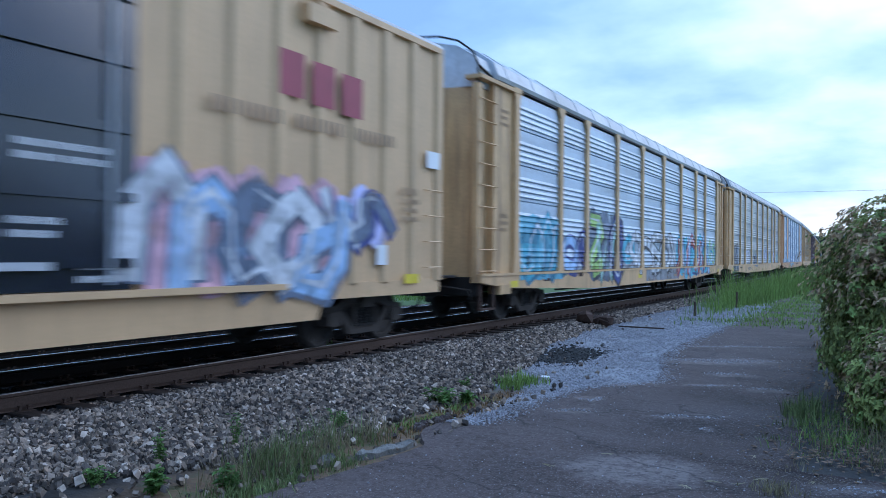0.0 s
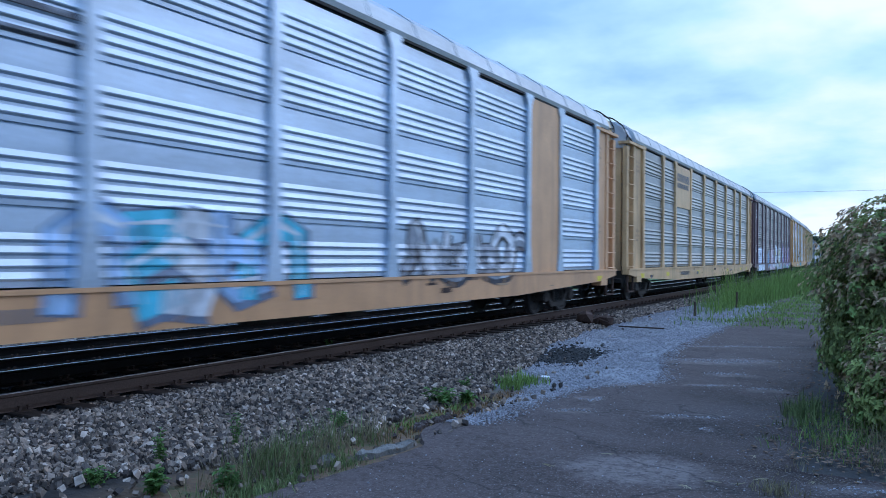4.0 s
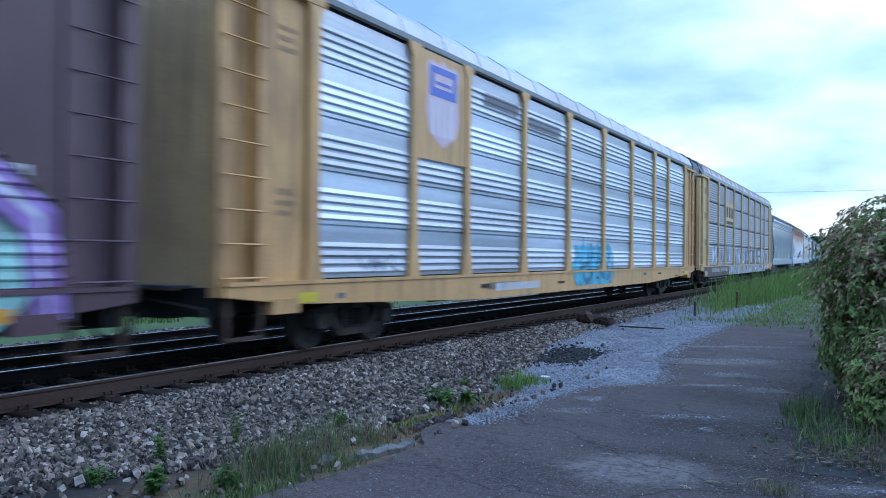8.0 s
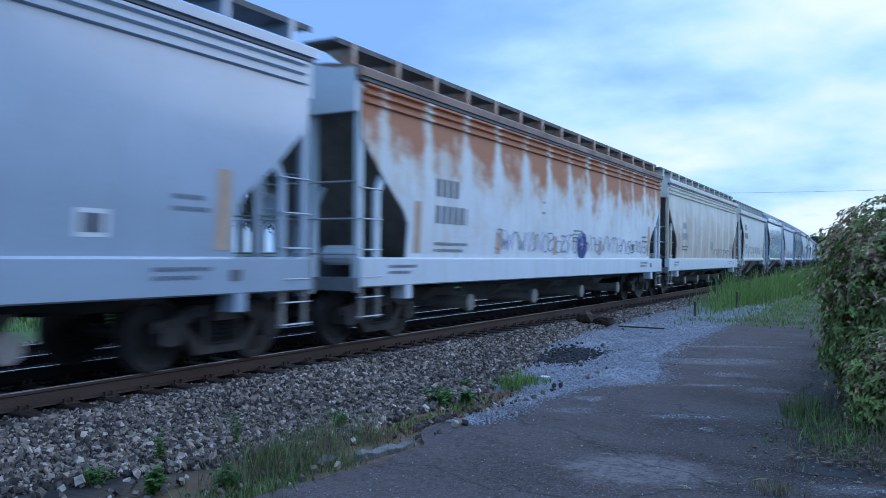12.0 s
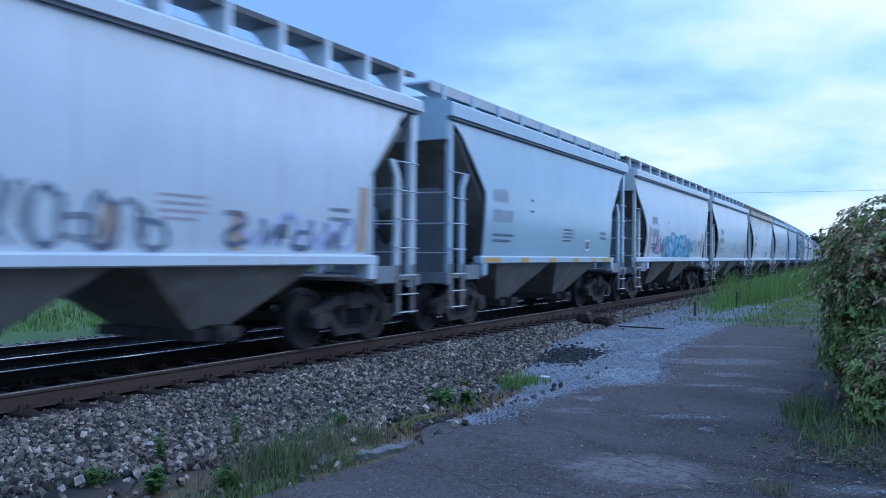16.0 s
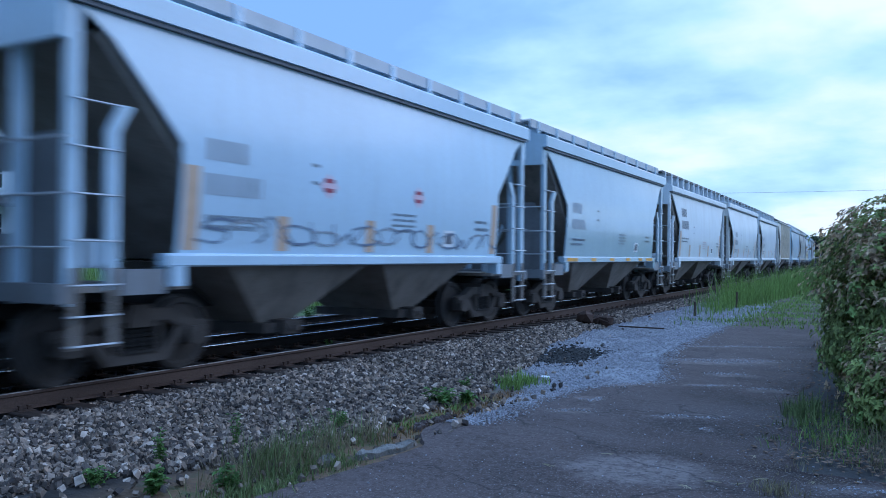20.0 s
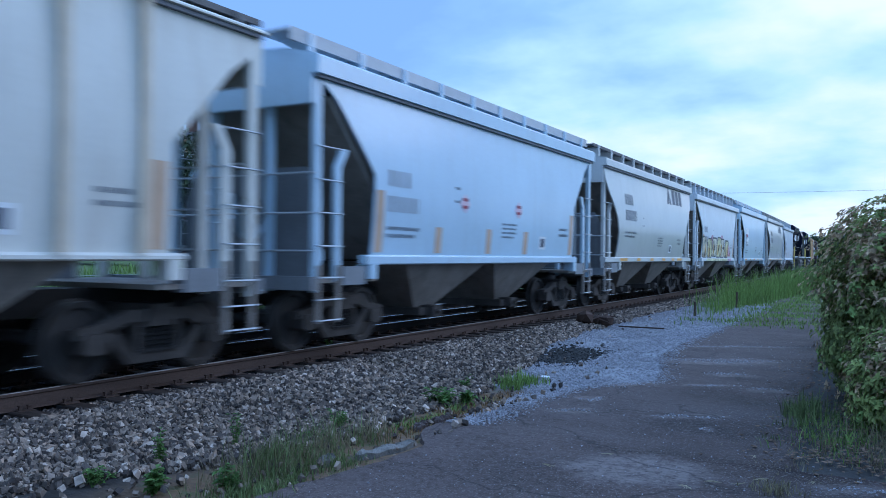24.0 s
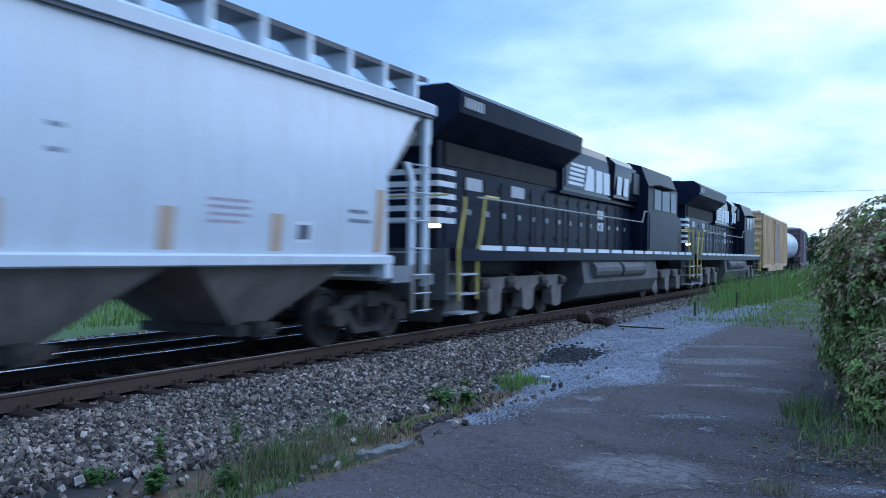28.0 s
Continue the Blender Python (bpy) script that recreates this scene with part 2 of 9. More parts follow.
# Darker copy of the tie wood, with train shade put into its colour.
M_TIEDARK = mat("shaded_tie_wood", (0.022, 0.018, 0.016), 0.85, 0, 0.35, 3.0, 0.25, squash=(0.4, 3, 3), bump=0.5, spec=0.1)
M_ROCK = mat("crushed_stone", (0.225, 0.186, 0.158), 0.85, 0, 0.2, 0.5, 0.25, bump=0.4, bump_scale=60, spec=0.12)
M_ASPHALT = mat("worn_asphalt", (0.052, 0.036, 0.032), 0.8, 0, 0.45, 1.3, 0.34, bump=0.5, bump_scale=80, spec=0.12)
M_GRASS = mat("grass_blades", (0.175, 0.26, 0.07), 0.6, 0, 0.2, 0.7, 0.15, islands=0.4, bump=0, spec=0.15)
M_VERGE = mat("verge_grass_blades", (0.145, 0.18, 0.072), 0.7, 0, 0.25, 1.5, 0.15, islands=0.5, bump=0, spec=0.1)
M_LITTERLEAF = mat("dead_leaves", (0.15, 0.10, 0.07), 0.9, 0, 0.2, 2.0, 0.15, islands=0.6, bump=0, spec=0.1)
M_DRYGRASS = mat("dry_grass_blades", (0.20, 0.17, 0.10), 0.7, 0, 0.2, 0.7, 0.15, islands=0.4, bump=0, spec=0.15)
M_PALESTRAW = mat("pale_straw", (0.42, 0.36, 0.24), 0.8, 0, 0.15, 2.0, 0.1, bump=0, spec=0.1)
M_TUFT = mat("shaded_grass_blades", (0.165, 0.24, 0.065), 0.6, 0, 0.25, 1.5, 0.15, islands=0.5, bump=0, spec=0.1)
M_STRAW = mat("brown_moss_and_straw", (0.19, 0.115, 0.055), 0.8, 0, 0.25, 1.5, 0.15, islands=0.5, bump=0, spec=0.1)
M_WEED = mat("weed_leaves", (0.115, 0.20, 0.055), 0.55, 0, 0.2, 2.0, 0.1, islands=0.4, bump=0, spec=0.25)
M_LEAF = mat("shrub_leaves", (0.24, 0.275, 0.095), 0.6, 0, 0.3, 1.1, 0.1, islands=0.6, bump=0, spec=0.1)
M_LEAFRED = mat("reddish_shrub_leaves", (0.44, 0.32, 0.20), 0.6, 0, 0.3, 1.1, 0.1, islands=0.6, bump=0, spec=0.1)
M_LEAFPALE = mat("fresh_shrub_leaves", (0.23, 0.32, 0.10), 0.6, 0, 0.25, 1.1, 0.1, islands=0.4, bump=0, spec=0.15)
M_BARK = mat("shrub_bark", (0.07, 0.05, 0.035), 0.9, 0, 0.3, 4.0, 0.2)
M_FARLEAF = mat("far_tree_leaves", (0.085, 0.11, 0.06), 0.6, 0, 0.3, 0.4, 0.1, islands=0.4, bump=0, spec=0.2)
M_SIDING = mat("white_siding", (0.75, 0.76, 0.78), 0.6, 0, 0.06, 0.5)
M_SHINGLE = mat("dark_shingles", (0.06, 0.058, 0.06), 0.85, 0, 0.25, 2.0, 0.2)
M_BRICK = mat("brown_brick", (0.19, 0.10, 0.075), 0.85, 0, 0.2, 2.0, 0.25)
M_CARPAINT = mat("maroon_car_paint", (0.12, 0.018, 0.025), 0.25, 0, 0.05, 1.0, coat=0.6)
M_TYRE = mat("tyre_rubber", (0.02, 0.02, 0.02), 0.85)
M_CONC = mat("old_concrete", (0.155, 0.14, 0.125), 0.85, 0, 0.45, 9.0, 0.45, bump=1.0, bump_scale=45)

# Darker copy of the rail web that stands for the train's shade.
M_RAILDARK = mat("shaded_rail_web", (0.030, 0.024, 0.021), 0.75, 0.2, 0.25, 2.5, 0.2, squash=(1, 0.2, 1), spec=0.15)
# Dark stone whose colour also carries the shade under and behind the train.
M_DARKROCK = mat("shaded_dark_stone", (0.017, 0.016, 0.016), 0.85, 0, 0.25, 2.0, 0.2, islands=0.45, bump=0.4, bump_scale=60, spec=0.1)
M_PEBBLE = mat("pale_pebbles", (0.31, 0.30, 0.32), 0.85, 0, 0.15, 2.0, 0.15, islands=0.3, bump=0, spec=0.12)
M_CINDER = mat("black_cinder", (0.05, 0.048, 0.047), 0.9, 0, 0.2, 2.0, 0.15, islands=0.4, spec=0.1)
M_RUST = mat("rusty_iron", (0.065, 0.036, 0.025), 0.9, 0.1, 0.3, 6.0, 0.25)


def stone_tones():
    """Each broken stone takes one of several greys and browns, most of them dark."""
    nt = M_ROCK.node_tree
    N, L = nt.nodes.new, nt.links.new
    b = nt.nodes["Principled BSDF"]
    old = b.inputs["Base Color"].links[0].from_socket
    g, ramp, mul = N("ShaderNodeNewGeometry"), N("ShaderNodeValToRGB"), N("ShaderNodeMix")
    els = ramp.color_ramp.elements
    els[0].position, els[0].color = 0.0, (0.22, 0.22, 0.24, 1)
    els[1].position, els[1].color = 1.0, (2.6, 2.55, 2.5, 1)
    for at, tone in ((0.34, (0.50, 0.49, 0.50)), (0.56, (0.88, 0.80, 0.73)), (0.75, (1.20, 1.16, 1.12)), (0.87, (1.5, 1.32, 1.15)), (0.95, (1.9, 1.87, 1.83))):
        els.new(at).color = (*tone, 1)
    mul.data_type, mul.blend_type = "RGBA", "MULTIPLY"
    mul.inputs["Factor"].default_value = 1.0
    mul.clamp_result = False
    L(g.outputs["Random Per Island"], ramp.inputs[0])
    L(old, mul.inputs[6]), L(ramp.outputs[0], mul.inputs[7])
    L(mul.outputs[2], b.inputs["Base Color"])


stone_tones()

def lets_light_through(materials, share):
    """Thin leaves pass some of the light that falls on their far side."""
    for m in materials:
        nt = m.node_tree
        b = nt.nodes["Principled BSDF"]
        out = [n for n in nt.nodes if n.type == "OUTPUT_MATERIAL"][0]
        tr, mx = nt.nodes.new("ShaderNodeBsdfTranslucent"), nt.nodes.new("ShaderNodeMixShader")
        mx.inputs[0].default_value = share
        nt.links.new(b.inputs["Base Color"].links[0].from_socket, tr.inputs["Color"])
        nt.links.new(b.outputs[0], mx.inputs[1])
        nt.links.new(tr.outputs[0], mx.inputs[2])
        nt.links.new(mx.outputs[0], out.inputs["Surface"])


lets_light_through((M_GRASS, M_VERGE, M_TUFT, M_DRYGRASS, M_WEED, M_LEAF, M_LEAFRED, M_LEAFPALE), 0.3)

# pale bare spots of the lane: centre, half length across, half length along, cover
SPOTS = [(-1.94, 6.81, 0.62, 0.52, 0.75), (-3.38, 9.93, 0.19, 0.18, 0.8), (-3.35, 9.03, 0.32, 0.17, 0.6), (-2.07, 9.36, 0.50, 0.15, 0.5), (-1.78, 8.79, 0.09, 0.12, 0.6), (-2.34, 11.82, 0.44, 0.12, 0.75),
         (-1.57, 11.78, 0.34, 0.20, 0.5), (-2.78, 14.66, 1.12, 0.50, 0.8), (-2.27, 13.07, 0.42, 0.26, 0.7), (-3.03, 17.18, 1.55, 0.20, 0.5), (-3.66, 11.21, 0.62, 0.26, 0.95), (-0.3, 7.1, 0.45, 0.16, 0.45)]


def worn_asphalt():
    """Pale bare spots, dark tar seams and fine cracks in the lane."""
    nt = M_ASPHALT.node_tree
    N, L = nt.nodes.new, nt.links.new
    b = nt.nodes["Principled BSDF"]
    col = b.inputs["Base Color"].links[0].from_socket
    tc = N("ShaderNodeTexCoord")
    n1, n2, vo = N("ShaderNodeTexNoise"), N("ShaderNodeTexNoise"), N("ShaderNodeTexVoronoi")
    n1.inputs["Scale"].default_value, n1.inputs["Detail"].default_value, n1.inputs["Roughness"].default_value = 0.42, 7, 0.6
    n2.inputs["Scale"].default_value, n2.inputs["Detail"].default_value = 60, 2
    vo.feature = "DISTANCE_TO_EDGE"
    vo.inputs["Scale"].default_value = 0.42
    warp = N("ShaderNodeVectorMath")
    warp.operation = "MULTIPLY_ADD"
    n3 = N("ShaderNodeTexNoise")
    n3.inputs["Scale"].default_value, n3.inputs["Detail"].default_value = 1.4, 5
    warp.inputs[1].default_value = (0.9, 0.9, 0)
    band = N("ShaderNodeMapping")
    band.inputs["Rotation"].default_value = (0, 0, radians(-29.3))
    band.inputs["Scale"].default_value = (0.7, 2.0, 1.0)
    L(tc.outputs["Object"], band.inputs["Vector"])
    L(band.outputs[0], n1.inputs["Vector"])
    for n in (n2, n3):
        L(tc.outputs["Object"], n.inputs["Vector"])
    L(n3.outputs["Color"], warp.inputs[0])
    L(tc.outputs["Object"], warp.inputs[2])
    L(warp.outputs[0], vo.inputs["Vector"])

    warp2 = N("ShaderNodeVectorMath")
    warp2.operation = "MULTIPLY_ADD"
    n4 = N("ShaderNodeTexNoise")
    n4.inputs["Scale"].default_value, n4.inputs["Detail"].default_value, n4.inputs["Roughness"].default_value = 3.5, 8, 0.75
    warp2.inputs[1].default_value = (0.7, 0.6, 0)
    L(tc.outputs["Object"], n4.inputs["Vector"])
    L(n4.outputs["Color"], warp2.inputs[0])
    back = N("ShaderNodeVectorMath")
    back.inputs[1].default_value = (-0.35, -0.30, 0)
    L(tc.outputs["Object"], back.inputs[0])
    L(back.outputs[0], warp2.inputs[2])
    n5 = N("ShaderNodeTexNoise")
    n5.inputs["Scale"].default_value, n5.inputs["Detail"].default_value, n5.inputs["Roughness"].default_value = 11.0, 6, 0.7
    L(tc.outputs["Object"], n5.inputs["Vector"])
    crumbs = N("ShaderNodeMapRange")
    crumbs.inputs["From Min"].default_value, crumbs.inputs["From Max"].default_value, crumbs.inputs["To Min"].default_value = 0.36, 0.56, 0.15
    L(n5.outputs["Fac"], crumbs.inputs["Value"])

    def over(fac, a0, a1, top, paint, base):
        r = N("ShaderNodeMapRange")
        for k, v in zip(("From Min", "From Max", "To Min", "To Max"), (a0, a1, 0.0, top)):
            r.inputs[k].default_value = v
        L(fac, r.inputs["Value"])
        m = N("ShaderNodeMix")
        m.data_type = "RGBA"
        m.inputs[7].default_value = (*paint, 1)
        L(r.outputs[0], m.inputs["Factor"])
        L(base, m.inputs[6])
        return m.outputs[2]

    col = over(n1.outputs["Fac"], 0.44, 0.62, 0.6, (0.112, 0.085, 0.079), col)
    col = over(n2.outputs["Fac"], 0.585, 0.68, 0.8, (0.23, 0.21, 0.196), col)
    n7 = N("ShaderNodeTexNoise")
    n7.inputs["Scale"].default_value, n7.inputs["Detail"].default_value, n7.inputs["Roughness"].default_value = 24.0, 6, 0.75
    L(tc.outputs["Object"], n7.inputs["Vector"])
    # stone dust from the ballast side; the ramp also imitates shrub shade rightwards
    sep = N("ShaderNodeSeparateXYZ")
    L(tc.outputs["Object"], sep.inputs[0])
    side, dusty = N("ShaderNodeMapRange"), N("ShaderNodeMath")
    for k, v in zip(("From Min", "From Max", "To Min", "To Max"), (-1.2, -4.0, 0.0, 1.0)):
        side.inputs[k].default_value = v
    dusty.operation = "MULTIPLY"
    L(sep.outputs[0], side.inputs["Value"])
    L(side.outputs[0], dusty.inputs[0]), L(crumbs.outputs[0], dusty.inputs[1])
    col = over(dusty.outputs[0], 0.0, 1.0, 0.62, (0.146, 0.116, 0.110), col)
    for cx, cy, ra, rb, cover in SPOTS:
        mp = N("ShaderNodeMapping")
        mp.vector_type = "TEXTURE"
        mp.inputs["Location"].default_value = (cx, cy, GROUND)
        mp.inputs["Rotation"].default_value = (0, 0, radians(29.3))
        mp.inputs["Scale"].default_value = (ra, rb, 5.0)
        L(warp2.outputs[0], mp.inputs["Vector"])
        ln = N("ShaderNodeVectorMath")
        ln.operation = "LENGTH"
        L(mp.outputs[0], ln.inputs[0])
        edge = N("ShaderNodeMapRange")
        for k, v in zip(("From Min", "From Max", "To Min", "To Max"), (1.15, 0.65, 0.0, 1.0)):
            edge.inputs[k].default_value = v
        L(ln.outputs["Value"], edge.inputs["Value"])
        both = N("ShaderNodeMath")
        both.operation = "MULTIPLY"
        L(edge.outputs[0], both.inputs[0]), L(crumbs.outputs[0], both.inputs[1])
        col = over(both.outputs[0], 0.0, 1.0, cover, (0.228, 0.188, 0.176), col)
    col = over(n7.outputs["Fac"], 0.47, 0.34, 0.6, (0.026, 0.020, 0.020), col)
    col = over(n7.outputs["Fac"], 0.56, 0.70, 0.6, (0.20, 0.172, 0.166), col)
    col = over(vo.outputs["Distance"], 0.006, 0.002, 0.5, (0.014, 0.013, 0.013), col)
    L(col, b.inputs["Base Color"])


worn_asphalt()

M_TANBOX = mat("pale_tan_paint", (0.64, 0.41, 0.215), 0.5, 0, 0.1, 0.8, 0.05, 0.35, (0.3, 0.2, 0.12))
M_RUSTBROWN = mat("brown_marking", (0.36, 0.23, 0.13), 0.6, 0, 0.15, 3.0)
M_ROOFRUST = rusty("rust_stained_roof_sheet", (0.55, 0.55, 0.57), (0.20, 0.12, 0.10), 5.0, 5.6, 0.75, 2.8)
M_RUSTY = rusty("rusted_white_paint", (0.76, 0.76, 0.75), (0.42, 0.135, 0.042), 2.45, 3.75, 0.97, 1.45, 0.45, 1.3, (0.62, 0.48, 0.33))
M_RUSTYROOF = mat("brown_rusted_roof", (0.30, 0.20, 0.15), 0.8, 0, 0.3, 1.0, 0.15, 0.4, (0.5, 0.45, 0.4))
M_BONERUST = rusty("streaked_bone_paint", (0.72, 0.68, 0.60), (0.42, 0.28, 0.16), 5.2, 1.5, 0.5, 1.8)
M_STAINED = rusty("rust_stained_white_paint", (0.70, 0.71, 0.72), (0.48, 0.26, 0.10), 2.9, 4.4, 0.75, 2.2)
M_GLOSSBLACK = mat("glossy_black_paint", (0.012, 0.015, 0.026), 0.09, 0, 0.2, 0.8, 0.1, bump=0.12, bump_scale=2.2, spec=0.3)
M_GRIMEGREY = mat("dusty_grey_steel", (0.095, 0.09, 0.087), 0.75, 0.1, 0.3, 2.0, 0.2)
M_DUSTBROWN = mat("dust_brown_cast_steel", (0.17, 0.15, 0.135), 0.8, 0.1, 0.3, 3.0, 0.2)
M_LAMP = mat("lit_lamp_glass", (1.0, 0.62, 0.25), 0.3, emit=6.0, bump=0)

# ---- mesh helpers ----
CACHE = {}


def quad(bm, vs):
    bm.faces.new([bm.verts.new(v) for v in vs])


def box(bm, x0, x1, y0, y1, z0, z1):
    v = [bm.verts.new((x, y, z)) for x in (x0, x1) for y in (y0, y1) for z in (z0, z1)]
    for f in ((0, 1, 3, 2), (4, 6, 7, 5), (0, 4, 5, 1), (2, 3, 7, 6), (0, 2, 6, 4), (1, 5, 7, 3)):
        bm.faces.new([v[i] for i in f])


def prism(bm, pts, a0, a1, axis="x"):
    """Extrude a 2D outline along an axis: x takes (y, z), y takes (x, z), z takes (x, y)."""
    put = {"x": lambda a, p, q: (a, p, q), "y": lambda a, p, q: (p, a, q), "z": lambda a, p, q: (p, q, a)}[axis]
    lo = [bm.verts.new(put(a0, *p)) for p in pts]
    hi = [bm.verts.new(put(a1, *p)) for p in pts]
    n = len(pts)
    for i in range(n):
        bm.faces.new((lo[i], lo[(i + 1) % n], hi[(i + 1) % n], hi[i]))
    bm.faces.new(lo[::-1])
    bm.faces.new(hi)


def tube(bm, a, b, r, n=8, r2=None):
    a, b = Vector(a), Vector(b)
    d = (b - a).normalized()
    u = d.orthogonal().normalized()
    w = d.cross(u)
    r2 = r if r2 is None else r2
    A = [bm.verts.new(a + (u * math.cos(i * math.tau / n) + w * math.sin(i * math.tau / n)) * r) for i in range(n)]
    B = [bm.verts.new(b + (u * math.cos(i * math.tau / n) + w * math.sin(i * math.tau / n)) * r2) for i in range(n)]
    for i in range(n):
        bm.faces.new((A[i], A[(i + 1) % n], B[(i + 1) % n], B[i]))
    bm.faces.new(A[::-1])
    bm.faces.new(B)


def lathe(bm, prof, n=24, closed=True):
    """Turn (radius, x) points about the x axis."""
    rings = [[bm.verts.new((x, r * math.cos(i * math.tau / n), r * math.sin(i * math.tau / n))) for i in range(n)] for r, x in prof]
    for k in range(len(rings) - (0 if closed else 1)):
        a, b = rings[k], rings[(k + 1) % len(rings)]
        for i in range(n):
            bm.faces.new((a[i], a[(i + 1) % n], b[(i + 1) % n], b[i]))


def bevelled(bm, width, segments=1):
    bmesh.ops.bevel(bm, geom=[e for e in bm.edges], offset=width, segments=segments, affect="EDGES", clamp_overlap=True)


def mesh_of(bm, material, smooth=False, name="part"):
    bmesh.ops.recalc_face_normals(bm, faces=bm.faces)
    me = bpy.data.meshes.new(name)
    bm.to_mesh(me)
    bm.free()
    me.materials.append(material)
    if smooth:
        me.polygons.foreach_set("use_smooth", [True] * len(me.polygons))
        me.set_sharp_from_angle(angle=0.6)
    return me


def part(name, key, build, material, parent, label="", at=None, smooth=False):
    """One mesh object under a thing or part; alike parts share the mesh found under key."""
    k = (key, material.name)
    if key is None or k not in CACHE:
        bm = bmesh.new()
        build(bm)
        me = mesh_of(bm, material, smooth, name)
        if key is not None:
            CACHE[k] = me
    else:
        me = CACHE[k]
    ob = new(name, me)
    ob.parent = parent
    if at is not None:
        ob.matrix_basis = at
    if label:
        ob["label"] = label
    return ob


def thing(name, label, category, group="", kind=""):
    return tagged(new(name), label, category, group, kind)


# ---- bogies and couplers ----
SPINNERS = []
WHEEL_R = 0.457


def wheelset_mesh(bm):
    for sx in (-1, 1):
        c = sx * 0.755
        lathe(bm, [(0.10, c - sx * 0.09), (0.13, c - sx * 0.09), (0.16, c - sx * 0.02), (0.36, c + sx * 0.01), (0.39, c - sx * 0.07), (0.487, c - sx * 0.07), (0.487, c - sx * 0.04),
                   (WHEEL_R, c - sx * 0.03), (WHEEL_R - 0.004, c + sx * 0.065), (0.39, c + sx * 0.065), (0.36, c + sx * 0.035), (0.17, c + sx * 0.05), (0.14, c + sx * 0.09), (0.10, c + sx * 0.09)], 28)
        lathe(bm, [(0.0, c + sx * 0.09), (0.11, c + sx * 0.09), (0.11, c + sx * 0.30), (0.09, c + sx * 0.32), (0.0, c + sx * 0.32)], 12, closed=False)
        for i in range(3):
            a = i * math.tau / 3
            tube(bm, (c + sx * 0.31, 0.055 * math.cos(a), 0.055 * math.sin(a)), (c + sx * 0.345, 0.055 * math.cos(a), 0.055 * math.sin(a)), 0.02, 6)
    tube(bm, (-0.7, 0, 0), (0.7, 0, 0), 0.085, 10)


def frame_mesh(sx):
    def build(bm):
        x0, x1 = sx * 0.93, sx * 1.07
        # top chord dipping to the journal boxes, bottom chord below the springs
        prism(bm, [(-1.12, 0.50), (-1.12, 0.62), (-0.80, 0.66), (-0.45, 0.80), (0.45, 0.80), (0.80, 0.66), (1.12, 0.62), (1.12, 0.50), (0.72, 0.52), (0.42, 0.66), (-0.42, 0.66), (-0.72, 0.52)], x0, x1)
        prism(bm, [(-0.78, 0.60), (-0.62, 0.60), (-0.36, 0.30), (0.36, 0.30), (0.62, 0.60), (0.78, 0.60), (0.44, 0.18), (-0.44, 0.18)], x0, x1)
        for y in (-0.33, 0.27):
            box(bm, x0 - sx * 0.01, x1 + sx * 0.01, y, y + 0.06, 0.28, 0.68)
        for y in (-0.89, 0.89):
            prism(bm, [(y - 0.16, 0.36), (y - 0.16, 0.56), (y + 0.16, 0.56), (y + 0.16, 0.36), (y + 0.08, 0.33), (y - 0.08, 0.33)], x0 - sx * 0.03, x1 + sx * 0.05)
    return build


def spring_mesh(sx):
    def build(bm):
        box(bm, *sorted((sx * 0.9, sx * 1.1)), -0.25, 0.25, 0.30, 0.33)
        for dy in (-0.17, 0.0, 0.17):
            for k in range(5):
                z = 0.32 + k * 0.055
                tube(bm, (sx * 1.0, dy, z), (sx * 1.0, dy, z + 0.034), 0.068, 10)
                tube(bm, (sx * 1.0, dy, z + 0.034), (sx * 1.0, dy, z + 0.055), 0.052, 8)
    return build


def bolster_mesh(bm):
    prism(bm, [(-0.19, 0.60), (-0.19, 0.72), (-0.14, 0.86), (0.14, 0.86), (0.19, 0.72), (0.19, 0.60)], -1.12, 1.12)
    tube(bm, (0, 0, 0.84), (0, 0, 0.96), 0.2, 16)
    for y in (-0.42, 0.42):
        box(bm, -0.85, 0.85, y - 0.05, y + 0.05, 0.40, 0.50)


def truck(car, y):
    t = part("truck", "truck", bolster_mesh, M_GRIME, car, "grimy cast steel bogie", pose(0, y, 0))
    for sx in (-1, 1):
        part("side_frame", ("side_frame", sx), frame_mesh(sx), M_GRIME, t)
        part("spring_pack", ("springs", sx), spring_mesh(sx), M_STEEL, t)
    for dy in (-0.89, 0.89):
        w = part("wheelset", "wheelset", wheelset_mesh, M_WHEEL, t, "worn steel wheels on an axle", pose(0, dy, WHEEL_R), smooth=False)
        SPINNERS.append((w, dy, car, y + dy, WHEEL_R))
    return t


def coupler_mesh(bm):
    box(bm, -0.10, 0.10, 0.0, 0.62, 0.78, 0.96)
    prism(bm, [(-0.16, 0.55), (-0.16, 0.75), (0.06, 0.86), (0.16, 0.78), (0.16, 0.55)], 0.74, 1.02, "z")


def couplers(car, half, hose=True):
    """Draft gear at both ends; half: half the length over the pulling faces."""
    part("coupler", "coupler", coupler_mesh, M_GRIME, car, at=pose(0, half - 0.72, 0))
    part("coupler", "coupler", coupler_mesh, M_GRIME, car, at=pose(0, -half + 0.72, 0, 0, 0, 180))


# ---- painted shapes on car sides ----
def disc_fan(bm, x, cy, cz, ry, rz, n=14, jag=0.0, rng=None):
    pts = []
    for i in range(n):
        a = i * math.tau / n
        k = 1 + (rng.uniform(-jag, jag) if rng else 0)
        pts.append((x, cy + ry * k * math.cos(a), cz + rz * k * math.sin(a)))
    quad(bm, pts)


